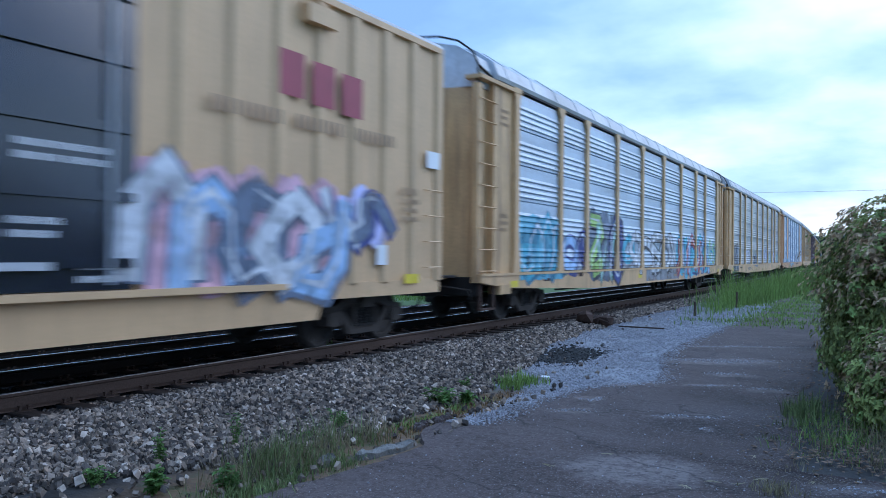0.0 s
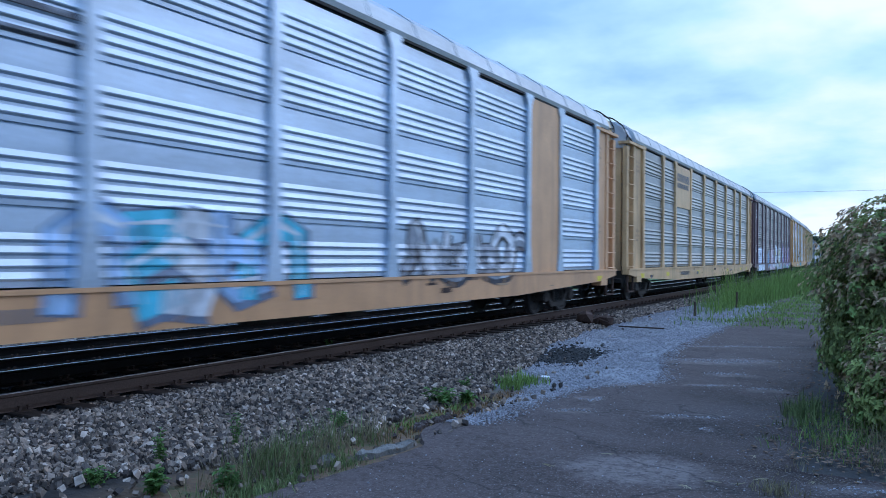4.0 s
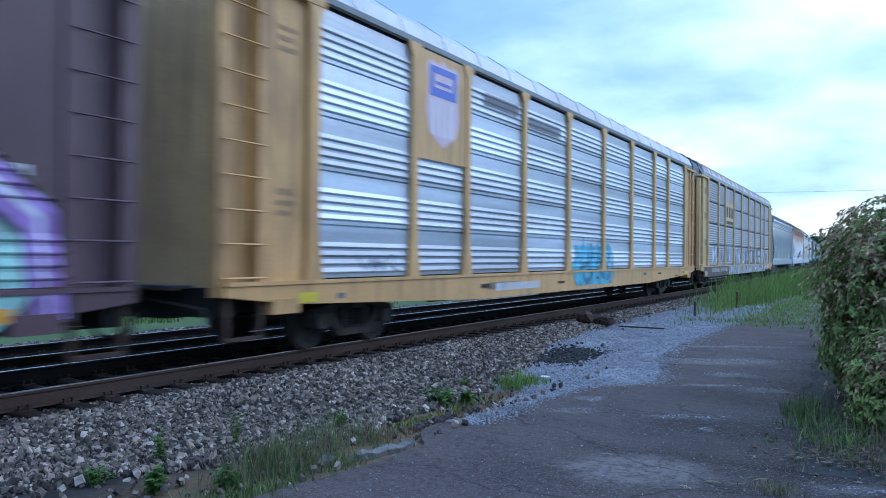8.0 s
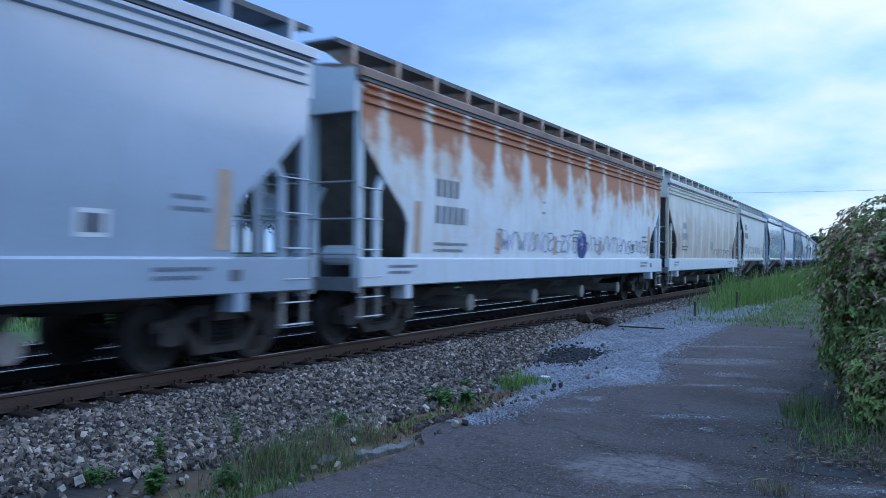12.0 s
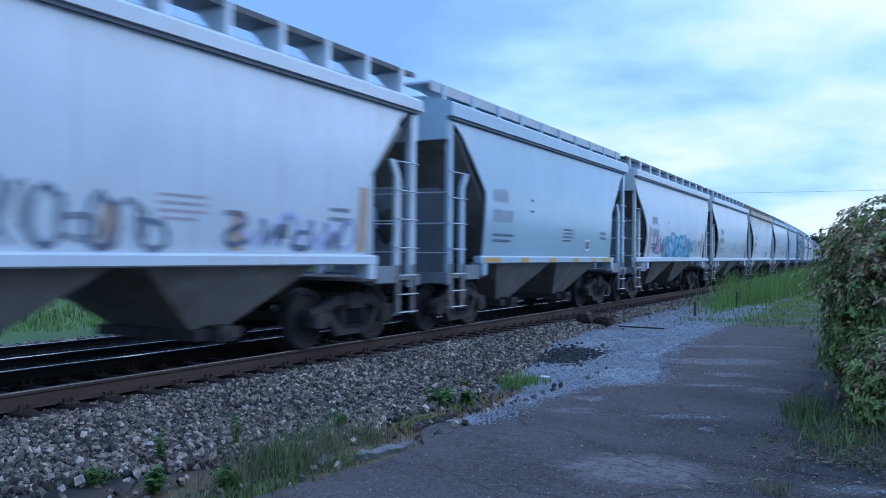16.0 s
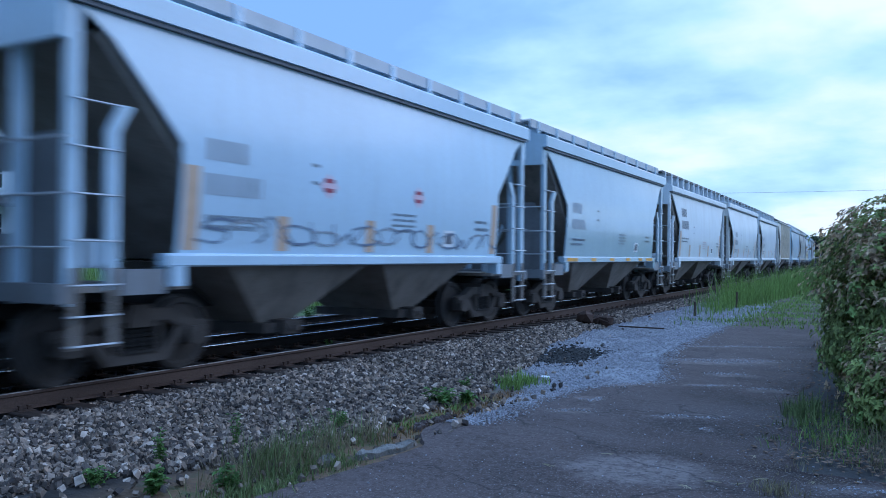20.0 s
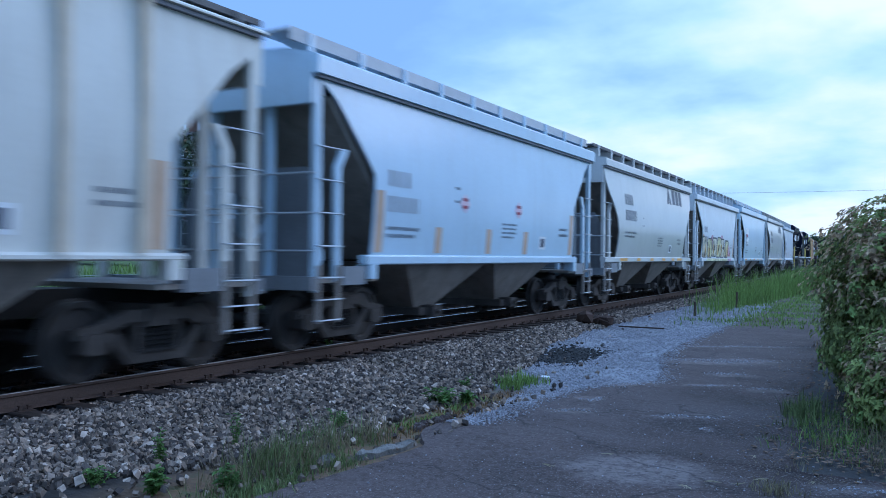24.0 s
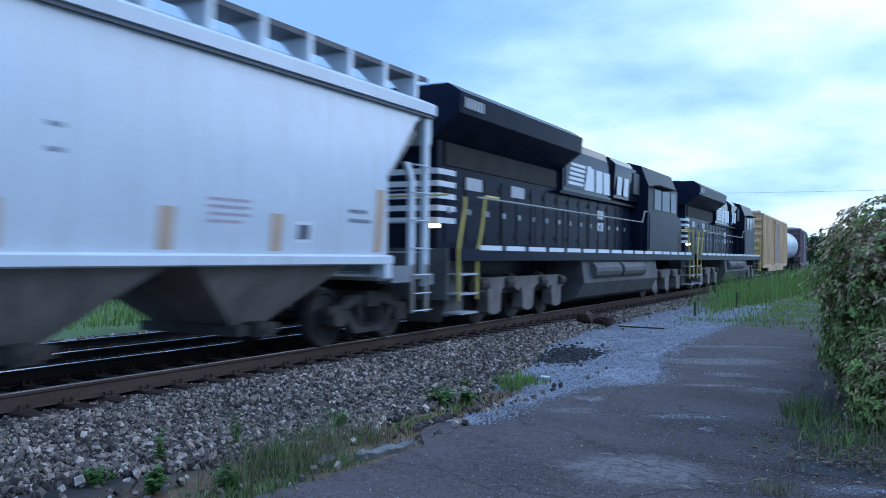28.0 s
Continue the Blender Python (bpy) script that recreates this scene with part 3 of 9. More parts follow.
def stroke(bm, x, pts, w):
    """A flat painted stroke of width w through (y, z) points."""
    for (y0, z0), (y1, z1) in zip(pts, pts[1:]):
        d = Vector((y1 - y0, z1 - z0))
        if d.length < 1e-6:
            continue
        n = Vector((-d.y, d.x)).normalized() * w / 2
        e = d.normalized() * w * 0.25
        quad(bm, [(x, y0 - e.x + n.x, z0 - e.y + n.y), (x, y0 - e.x - n.x, z0 - e.y - n.y), (x, y1 + e.x - n.x, z1 + e.y - n.y), (x, y1 + e.x + n.x, z1 + e.y + n.y)])
        x += 0.0004


def plane_cut(bm, z, clear_above=False, clear_below=False):
    bmesh.ops.bisect_plane(bm, geom=bm.verts[:] + bm.edges[:] + bm.faces[:], plane_co=(0, 0, z), plane_no=(0, 0, 1), clear_outer=clear_above, clear_inner=clear_below)


def hopper_x(surf, z):
    _, zs, ze, bulge = surf
    return 1.46 + bulge * math.sin(math.pi * min(1.0, max(0.0, (z - zs) / (ze - zs)) * 1.02))


def paint_on(name, build, material, car, surf, label=""):
    """Lay a paint layer on a side: surf is ("flat", x), ("rack",) or ("hopper", zs, ze, bulge)."""
    bm = bmesh.new()
    build(bm)
    if surf[0] == "flat":
        for v in bm.verts:
            v.co.x += surf[1]
    elif surf[0] == "hopper":
        lo, hi = min(v.co.z for v in bm.verts), max(v.co.z for v in bm.verts)
        n = max(1, math.ceil((hi - lo) / 0.22))
        for i in range(1, n):
            plane_cut(bm, lo + (hi - lo) * i / n)
        for v in bm.verts:
            v.co.x += hopper_x(surf, v.co.z)
    else:
        low = bm.copy()
        plane_cut(bm, 1.115, clear_below=True)
        plane_cut(low, 1.075, clear_above=True)
        top = max((v.co.z for v in bm.verts), default=0.0)
        for band in range(5):
            for k in range(4):
                for _, dz in LOUVRE:
                    z = 1.17 + band * 0.785 + k * 0.125 + dz
                    if z < top:
                        plane_cut(bm, z)
        for v in bm.verts:
            v.co.x += rack_x(v.co.z) + 0.005
        if low.faces:
            for v in low.verts:
                v.co.x += RX + 0.052
            me = mesh_of(low, material, name=name)
            ob = new(name, me)
            ob.parent = car
            ob["kind"] = "stuff"
            if label:
                ob["label"] = label
        else:
            low.free()
    if not bm.faces:
        bm.free()
        return
    ob = new(name, mesh_of(bm, material, name=name))
    ob.parent = car
    if name == "stencil_mark" or name.startswith("graffiti"):
        ob["kind"] = "stuff"
    if label:
        ob["label"] = label


def spray(name, color, least=0.42):
    """Thin worn paint with patchy cover."""
    m = mat("spray_" + name, color, 0.55, 0, 0.2, 2.5, 0.12, bump=0.05)
    nt = m.node_tree
    tc, n, r = nt.nodes.new("ShaderNodeTexCoord"), nt.nodes.new("ShaderNodeTexNoise"), nt.nodes.new("ShaderNodeMapRange")
    n.inputs["Scale"].default_value, n.inputs["Detail"].default_value = 3.5, 5
    for k, v in zip(("From Min", "From Max", "To Min", "To Max"), (0.34, 0.60, least, 0.97)):
        r.inputs[k].default_value = v
    nt.links.new(tc.outputs["Object"], n.inputs["Vector"])
    nt.links.new(n.outputs["Fac"], r.inputs["Value"])
    nt.links.new(r.outputs[0], nt.nodes["Principled BSDF"].inputs["Alpha"])
    return m


RX = 1.50
# one pressed louvre: a shadowed lip below, a long slope above
LOUVRE = [(-0.018, 0.0), (-0.022, 0.004), (0.002, 0.024), (0.006, 0.036), (-0.018, 0.098)]


def rack_x(z):
    """How far the louvred sheet stands out at height z."""
    for band in range(5):
        for k in range(4):
            q = z - (1.17 + band * 0.785 + k * 0.125)
            if 0.0 <= q <= 0.098:
                for (xa, za), (xb, zb) in zip(LOUVRE, LOUVRE[1:]):
                    if q <= zb:
                        return RX + xa + (xb - xa) * (q - za) / (zb - za)
    return RX - 0.018


SPRAY = {
    "cyan": spray("cyan", (0.10, 0.50, 0.66)), "teal": spray("teal", (0.05, 0.24, 0.36)), "lime": spray("lime", (0.40, 0.62, 0.16)),
    "white": spray("white", (0.72, 0.74, 0.78)), "black": spray("black", (0.035, 0.035, 0.045)), "red": spray("red", (0.52, 0.11, 0.08)),
    "pink": spray("pink", (0.70, 0.42, 0.52)), "violet": spray("violet", (0.42, 0.24, 0.62)), "navy": spray("navy", (0.04, 0.06, 0.24)),
    "lagoon": spray("lagoon", (0.13, 0.42, 0.55), 0.8), "ice": spray("ice", (0.74, 0.80, 0.90), 0.9), "blush": spray("blush", (0.68, 0.60, 0.64), 0.8), "sky": spray("sky", (0.36, 0.55, 0.82)), "lemon": spray("lemon", (0.76, 0.72, 0.42)), "grey": spray("grey", (0.28, 0.30, 0.34)),
    "mint": spray("mint", (0.38, 0.66, 0.60)), "slate": spray("slate", (0.14, 0.18, 0.26)), "rustbrown": spray("rustbrown", (0.34, 0.18, 0.10)),
    "steel": spray("steel", (0.42, 0.45, 0.50), 0.6), "cream": spray("cream", (0.74, 0.70, 0.55)), "amber": spray("amber", (0.62, 0.38, 0.10)), "lilac": spray("lilac", (0.55, 0.55, 0.85)), "magenta": spray("magenta", (0.60, 0.10, 0.38)),
}


SWEEPS = [
    [(0.0, 0.0), (0.05, 0.72), (0.5, 1.0), (0.95, 0.68), (1.0, 0.0)], [(0.9, 0.92), (0.3, 1.0), (0.02, 0.72), (0.75, 0.38), (0.6, 0.02), (0.0, 0.12)],
    [(0.55, 1.0), (0.06, 0.72), (0.12, 0.15), (0.62, 0.0), (1.0, 0.35), (0.78, 0.85), (0.5, 0.98)], [(0.0, 0.95), (0.32, 0.08), (0.55, 0.62), (0.8, 0.0), (1.05, 0.98)],
    [(0.1, 1.0), (0.12, 0.25), (0.5, 0.0), (1.0, 0.12), (0.9, 0.5), (0.2, 0.55)], [(0.0, 0.1), (0.4, 0.95), (0.7, 0.9), (0.62, 0.35), (1.05, 0.0)],
]


def smooth_path(pts, n=4):
    """A rounded line through the points."""
    out = []
    for i in range(len(pts) - 1):
        p0, p1, p2, p3 = (Vector(pts[max(0, min(len(pts) - 1, i + k))]) for k in (-1, 0, 1, 2))
        for q in range(n):
            t = q / n
            v = 0.5 * (2 * p1 + (p2 - p0) * t + (2 * p0 - 5 * p1 + 4 * p2 - p3) * t * t + (3 * p1 - p0 - 3 * p2 + p3) * t * t * t)
            out.append((v.x, v.y))
    return out + [tuple(pts[-1])]


def ribbon(bm, x, pts, w, taper=0.25):
    """A painted band of changing width along (y, z) points."""
    n = len(pts)
    sides = []
    for i in range(n):
        a, b = Vector(pts[max(0, i - 1)]), Vector(pts[min(n - 1, i + 1)])
        d = (b - a).normalized() if (b - a).length > 1e-6 else Vector((1, 0))
        k = w / 2 * (1 - taper * abs(2 * i / (n - 1) - 1))
        sides.append((Vector(pts[i]) + Vector((-d.y, d.x)) * k, Vector(pts[i]) - Vector((-d.y, d.x)) * k))
    for (a, b), (c, d) in zip(sides, sides[1:]):
        quad(bm, [(x, a.x, a.y), (x, b.x, b.y), (x, d.x, d.y), (x, c.x, c.y)])
        x += 0.0001


def graffiti(car, surf, y0, y1, z0, z1, fill, edge, back=None, seed=1, n=0, wild=0.35, thin=False, bulky=False):
    """Sprayed lettering-like shapes, without any letters: bulky bands with an outline, a highlight and a cloud behind."""
    rng = random.Random(seed)
    n = n or max(2, round((y1 - y0) / 0.75))
    if not edge:
        n = round(n * 1.7)
    step = (y1 - y0) / n
    paths = []
    for i in range(n):
        hw = step * rng.uniform(1.2, 1.6)
        lo, hi = z0 + rng.uniform(0, 0.14) * (z1 - z0), z1 - rng.uniform(0, 0.18) * (z1 - z0)
        slant, flip = rng.uniform(-0.15, 0.25) * step, rng.random() < 0.5
        pts = [(y0 + (i + 0.5) * step + ((1 - p if flip else p) - 0.5) * hw + slant * q + rng.uniform(-wild, wild) * 0.22 * step, lo + (hi - lo) * min(1.05, max(-0.02, q + rng.uniform(-0.08, 0.08)))) for p, q in rng.choice(SWEEPS)]
        paths.append(smooth_path(pts, 1 if bulky else rng.choice((2, 4))))
    w = 0.04 if thin else min(0.30, step * 0.40) if edge else min(0.16, step * 0.26)
    if bulky:
        w = min(0.46, step * 0.60)
    if back:
        def cloud(bm):
            m = max(3, n)
            for i in range(m):
                cy = y0 + (i + 0.5) * (y1 - y0) / m
                disc_fan(bm, 0.001 + i * 0.0002, cy, (z0 + z1) / 2 + rng.uniform(-0.1, 0.1), (y1 - y0) / m * 0.72, (z1 - z0) * 0.52, 20, 0.10, rng)
        paint_on("graffiti_cloud", cloud, SPRAY[back], car, surf, "faded sprayed colour cloud")
    if edge and not thin:
        def outline(bm):
            for k, pts in enumerate(paths):
                ribbon(bm, 0.007 + (k % 2) * 0.0015, [(a + 0.035, b - 0.03) for a, b in pts], w + 0.17)
        paint_on("graffiti_outline", outline, SPRAY[edge], car, surf, "sprayed outline shapes")
    for c in range(len(fill)):
        mine = [s for i, s in enumerate(paths) if i % len(fill) == c]

        def body(bm):
            for k, pts in enumerate(mine):
                ribbon(bm, 0.0115 + (k % 3) * 0.0015, pts, w)
        if mine:
            paint_on("graffiti_fill", body, SPRAY[fill[c]], car, surf, "sprayed shapes in strong colours")
    if edge and not thin:
        def shine(bm):
            for k, pts in enumerate(paths):
                i = rng.randrange(0, max(1, len(pts) - 5))
                ribbon(bm, 0.0175, [(a - 0.02, b + 0.03) for a, b in pts[i:i + 5]], w * 0.28, 0.8)
        paint_on("graffiti_shine", shine, SPRAY["white"], car, surf, "short white highlights")


def block_tag(car, surf, y0, y1, z0, z1, fill, pen, seed):
    """A solid sprayed block with a scalloped outline and a few thin pen lines, without any letters."""
    rng = random.Random(seed)

    def body(bm):
        n = 26
        top, low = [], []
        for i in range(n + 1):
            k = i / n
            y = y0 + (y1 - y0) * k
            top.append((y, z1 - 0.10 * abs(math.sin(k * 9.5)) - 0.25 * max(0.0, abs(k - 0.5) - 0.42) / 0.08 * (z1 - z0) * 0.4))
            low.append((y, z0 + 0.05 * rng.random()))
        for (a, b), (c, d) in zip(zip(top, top[1:]), zip(low, low[1:])):
            quad(bm, [(0.006, *c), (0.006, *d), (0.006, *b), (0.006, *a)])
    paint_on("graffiti_fill", body, SPRAY[fill], car, surf, "solid sprayed block of pale colour")

    def lines(bm):
        for i in range(6):
            y, z = y0 + (y1 - y0) * (i + 0.5) / 6, z0 + (z1 - z0) * rng.uniform(0.3, 0.65)
            ribbon(bm, 0.010, smooth_path([(y - 0.25, z), (y - 0.08, z + 0.22), (y + 0.1, z - 0.05), (y + 0.25, z + rng.uniform(-0.1, 0.3))], 3), 0.06)
    paint_on("graffiti_pen", lines, SPRAY[pen], car, surf, "thin sprayed pen lines")


def slab_tag(car, surf, y0, y1, z0, z1, fill, edge, accent, n, seed, strength=1.0):
    """A row of fat sprayed slabs with a hard outline, notches and drips, without any letters."""
    rng = random.Random(seed)
    step = (y1 - y0) / n
    slabs = []
    for i in range(n):
        a, b = y0 + i * step + rng.uniform(0, 0.08) * step, y0 + (i + 1) * step - rng.uniform(0.02, 0.12) * step
        lo, hi = z0 + rng.uniform(0, 0.10) * (z1 - z0), z1 - rng.uniform(0, 0.16) * (z1 - z0)
        slabs.append((a, b, lo, hi, rng.uniform(-0.12, 0.16) * step))

    def slab(bm, x, a, b, lo, hi, lean, r):
        pts = [(a + r, lo), (b - 0.4 * r, lo), (b, lo + r), (b + lean, hi - r), (b + lean - r, hi), (a + lean + 0.5 * r, hi), (a + lean, hi - 0.6 * r), (a, lo + r)]
        quad(bm, [(x, y, z) for y, z in pts])

    paint_on("graffiti_outline", lambda bm: [slab(bm, 0.004 + 0.0004 * k, a - 0.07, b + 0.09, lo - 0.06, hi + 0.07, s, 0.16) for k, (a, b, lo, hi, s) in enumerate(slabs)], SPRAY[edge], car, surf, "sprayed slab outlines")
    for c, colour in enumerate(fill):
        mine = [s for i, s in enumerate(slabs) if i % len(fill) == c]
        if mine:
            paint_on("graffiti_fill", lambda bm: [slab(bm, 0.010, a, b, lo, hi, s, 0.13) for a, b, lo, hi, s in mine], SPRAY[colour], car, surf, "flat sprayed slab fill")

    def notches(bm):
        for a, b, lo, hi, s in slabs:
            w, h = b - a, hi - lo
            kind = rng.randrange(3)
            if kind == 0:
                slab(bm, 0.014, a + 0.36 * w, a + 0.60 * w, lo + 0.30 * h, lo + 0.62 * h, 0.3 * s, 0.05)
            elif kind == 1:
                quad(bm, [(0.014, a + 0.34 * w, lo - 0.03), (0.014, a + 0.58 * w, lo - 0.03), (0.014, a + 0.50 * w, lo + 0.45 * h)])
                quad(bm, [(0.014, a + 0.55 * w + s, hi + 0.03), (0.014, a + 0.40 * w + s, hi + 0.03), (0.014, a + 0.50 * w + s, hi - 0.35 * h)])
            else:
                quad(bm, [(0.014, b + 0.6 * s + 0.03, lo + 0.58 * h), (0.014, a + 0.48 * w, lo + 0.62 * h), (0.014, a + 0.46 * w, lo + 0.50 * h), (0.014, b + 0.4 * s + 0.03, lo + 0.38 * h)])
    paint_on("graffiti_notch", notches, SPRAY[edge], car, surf, "dark sprayed notches")
    if accent:
        paint_on("graffiti_accent", lambda bm: [disc_fan(bm, 0.012, a + rng.uniform(0.15, 0.85) * (b - a), lo + rng.uniform(0.2, 0.45) * (hi - lo), 0.11 * strength, 0.22 * strength, 12, 0.2, rng) for a, b, lo, hi, s in slabs], SPRAY[accent], car, surf, "small sprayed accent blots")


def smudges(car, surf, y0, y1, z0, z1, colours, n, seed):
    """Worn, overlapping upright swipes of old spray paint."""
    rng = random.Random(seed)
    for c, colour in enumerate(colours):
        def swipes(bm):
            for i in range(n):
                y = rng.uniform(y0, y1)
                w, lean = rng.uniform(0.06, 0.20), rng.uniform(-0.15, 0.2)
                lo = z0 + rng.uniform(0, 0.35) * (z1 - z0)
                hi = min(z1, lo + rng.uniform(0.3, 0.9) * (z1 - z0))
                x = 0.003 + 0.002 * c + 0.0001 * i
                quad(bm, [(x, y, lo), (x, y + w, lo + 0.04), (x, y + w * 1.2 + lean, hi), (x, y + lean, hi - 0.05)])
        paint_on("graffiti_swipe", swipes, SPRAY[colour], car, surf, "worn upright swipes of spray paint")


def bars(car, surf, y0, z1, widths, heights, gap=0.07, material=None, name="stencil_mark"):
    """Unreadable stencilling as plain bars, line under line from z1 downwards."""
    def build(bm):
        z = z1
        for wd, h in zip(widths, heights):
            y = y0
            while y < y0 + wd - 0.02:
                d = min(max(h * 0.72, 0.05), y0 + wd - y)
                k = 0.62 if h > 0.15 else 0.52
                quad(bm, [(0.005, y, z - h), (0.005, y + d * k, z - h), (0.005, y + d * k, z), (0.005, y, z)])
                y += d
            z -= h + gap
    paint_on(name, build, material or M_DARKMARK, car, surf, "faded stencilled marking")


def patch(car, surf, y0, y1, z0, z1, material, name="marking_patch", label="", lift_off=0.004):
    paint_on(name, lambda bm: quad(bm, [(lift_off, y0, z0), (lift_off, y1, z0), (lift_off, y1, z1), (lift_off, y0, z1)]), material, car, surf, label)


# ---- large structure: ground, tracks, pavement ----
def lift(lat, s):
    """Height of the ground lat metres left of the near rail."""
    if lat < -4.2:
        return GROUND
    if lat < -1.2:
        k = (lat + 4.2) / 3.0
        return GROUND - 0.05 * math.sin(k * math.pi) + (GROUND + 0.13 - GROUND) * k * k
    if lat < -0.62:
        return -0.22 - 0.025 * (lat + 1.2) / 0.58
    if lat < 2.4:
        return -0.245
    if lat < 3.2:
        return -0.245 - 0.195 * (lat - 2.4) / 0.8
    if lat < 7.4:
        return -0.44
    if lat < 9.0:
        return -0.44 - 0.10 * (lat - 7.4)
    if lat < 22:
        return -0.60 + 1.70 * (lat - 9.0) / 13.0
    return 1.10


def make_ground():
    lats = [-900, -300, -120, -60, -30, -18, -12, -9, -7, -6] + [-5.2 + 0.25 * i for i in range(60)] + [10, 11, 13, 16, 20, 26, 34, 50, 80, 150, 400, 1200]
    ss = [-900, -300, -120, -60, -30, -15] + [-8 + 0.8 * i for i in range(90)] + [66 + 4 * i for i in range(24)] + [170, 200, 260, 350, 500, 800, 1500, 2600]
    verts, faces = [], []
    for s in ss:
        for la in lats:
            x, y, th = line(s, la)
            z = lift(la, s)
            if -30 < s < 150 and -5.5 < la < 12:
                z += 0.018 * noise.noise((x * 1.7, y * 1.7, 0))
            verts.append((x, y, z))
    w = len(lats)
    for i in range(len(ss) - 1):
        for j in range(w - 1):
            a = i * w + j
            faces.append((a, a + 1, a + w + 1, a + w))
    me = bpy.data.meshes.new("ground")
    me.from_pydata(verts, [], faces)
    me.materials.append(M_GROUND)
    me.polygons.foreach_set("use_smooth", [True] * len(me.polygons))
    me.flip_normals()
    tagged(new("ground", me), "grey gravel and grass ground beside the tracks", "ground", kind="structure")


def ground_material():
    # Base tone is lowered to hold the train's shade on the track bed.
    m = mat("ground_soil_and_grass", (0.034, 0.029, 0.026), 0.92, 0, 0.3, 0.5, 0.3, bump=0.8, bump_scale=25)
    nt = m.node_tree
    N, L = nt.nodes.new, nt.links.new
    b = nt.nodes["Principled BSDF"]
    old = b.inputs["Base Color"].links[0].from_socket
    tc, sep = N("ShaderNodeTexCoord"), N("ShaderNodeSeparateXYZ")
    L(tc.outputs["Object"], sep.inputs[0])
    n = N("ShaderNodeTexNoise")
    n.inputs["Scale"].default_value, n.inputs["Detail"].default_value = 0.35, 6
    L(tc.outputs["Object"], n.inputs["Vector"])
    # meadow begins some way left of the far track and right of the lane
    r1, r2 = N("ShaderNodeMapRange"), N("ShaderNodeMapRange")
    r1.inputs["From Min"].default_value, r1.inputs["From Max"].default_value = -16.4, -17.6
    L(sep.outputs[0], r1.inputs["Value"])
    r2.inputs["From Min"].default_value, r2.inputs["From Max"].default_value = -0.6, 0.4
    L(sep.outputs[0], r2.inputs["Value"])
    mx = N("ShaderNodeMath")
    mx.operation = "MAXIMUM"
    L(r1.outputs[0], mx.inputs[0]), L(r2.outputs[0], mx.inputs[1])
    ad = N("ShaderNodeMath")
    ad.operation = "MULTIPLY_ADD"
    ad.inputs[1].default_value, ad.inputs[2].default_value = 1.4, -0.7
    L(n.outputs["Fac"], ad.inputs[0])
    sm = N("ShaderNodeMath")
    L(mx.outputs[0], sm.inputs[0]), L(ad.outputs[0], sm.inputs[1])
    rr = N("ShaderNodeMapRange")
    rr.inputs["From Min"].default_value, rr.inputs["From Max"].default_value = 0.4, 0.6
    L(sm.outputs[0], rr.inputs["Value"])
    mix = N("ShaderNodeMix")
    mix.data_type = "RGBA"
    mix.inputs[7].default_value = (0.09, 0.135, 0.04, 1)
    L(rr.outputs[0], mix.inputs["Factor"])
    L(old, mix.inputs[6])
    # washed fine gravel between the ballast and the lane
    r3, r4 = N("ShaderNodeMapRange"), N("ShaderNodeMapRange")
    r3.inputs["From Min"].default_value, r3.inputs["From Max"].default_value = -6.6, -6.1
    L(sep.outputs[0], r3.inputs["Value"])
    r4.inputs["From Min"].default_value, r4.inputs["From Max"].default_value = 9.2, 11.5
    L(sep.outputs[1], r4.inputs["Value"])
    gv = N("ShaderNodeMath")
    gv.operation = "MULTIPLY"
    L(r3.outputs[0], gv.inputs[0]), L(r4.outputs[0], gv.inputs[1])
    sm2 = N("ShaderNodeMath")
    r5 = N("ShaderNodeMapRange")
    r5.inputs["From Min"].default_value, r5.inputs["From Max"].default_value = -2.2, -3.2
    L(sep.outputs[0], r5.inputs["Value"])
    gw = N("ShaderNodeMath")
    gw.operation = "MULTIPLY"
    L(gv.outputs[0], gw.inputs[0]), L(r5.outputs[0], gw.inputs[1])
    L(gw.outputs[0], sm2.inputs[0]), L(ad.outputs[0], sm2.inputs[1])
    rr2 = N("ShaderNodeMapRange")
    rr2.inputs["From Min"].default_value, rr2.inputs["From Max"].default_value = 0.35, 0.8
    L(sm2.outputs[0], rr2.inputs["Value"])
    mix2 = N("ShaderNodeMix")
    mix2.data_type = "RGBA"
    mix2.inputs[6].default_value = (0.27, 0.27, 0.285, 1)
    inv = N("ShaderNodeMath")
    inv.operation = "SUBTRACT"
    inv.inputs[0].default_value = 1.0
    L(rr2.outputs[0], inv.inputs[1])
    L(inv.outputs[0], mix2.inputs["Factor"])
    L(old, mix2.inputs[7])
    L(mix2.outputs[2], mix.inputs[6])
    # brown mossy soil along the broken edge of the lane
    zone = None
    for i, a0, a1 in ((0, -5.45, -4.9), (0, -3.7, -3.9), (1, 3.2, 4.2), (1, 10.6, 9.6)):
        r = N("ShaderNodeMapRange")
        r.inputs["From Min"].default_value, r.inputs["From Max"].default_value = a0, a1
        L(sep.outputs[i], r.inputs["Value"])
        if zone is None:
            zone = r.outputs[0]
        else:
            k = N("ShaderNodeMath")
            k.operation = "MULTIPLY"
            L(zone, k.inputs[0]), L(r.outputs[0], k.inputs[1])
            zone = k.outputs[0]
    soil, moss, n6 = N("ShaderNodeMix"), N("ShaderNodeValToRGB"), N("ShaderNodeTexNoise")
    soil.data_type = "RGBA"
    n6.inputs["Scale"].default_value, n6.inputs["Detail"].default_value, n6.inputs["Roughness"].default_value = 4.5, 7, 0.7
    L(tc.outputs["Object"], n6.inputs["Vector"])
    e = moss.color_ramp.elements
    e[0].position, e[0].color = 0.36, (0.075, 0.052, 0.034, 1)
    e[1].position, e[1].color = 0.66, (0.085, 0.085, 0.034, 1)
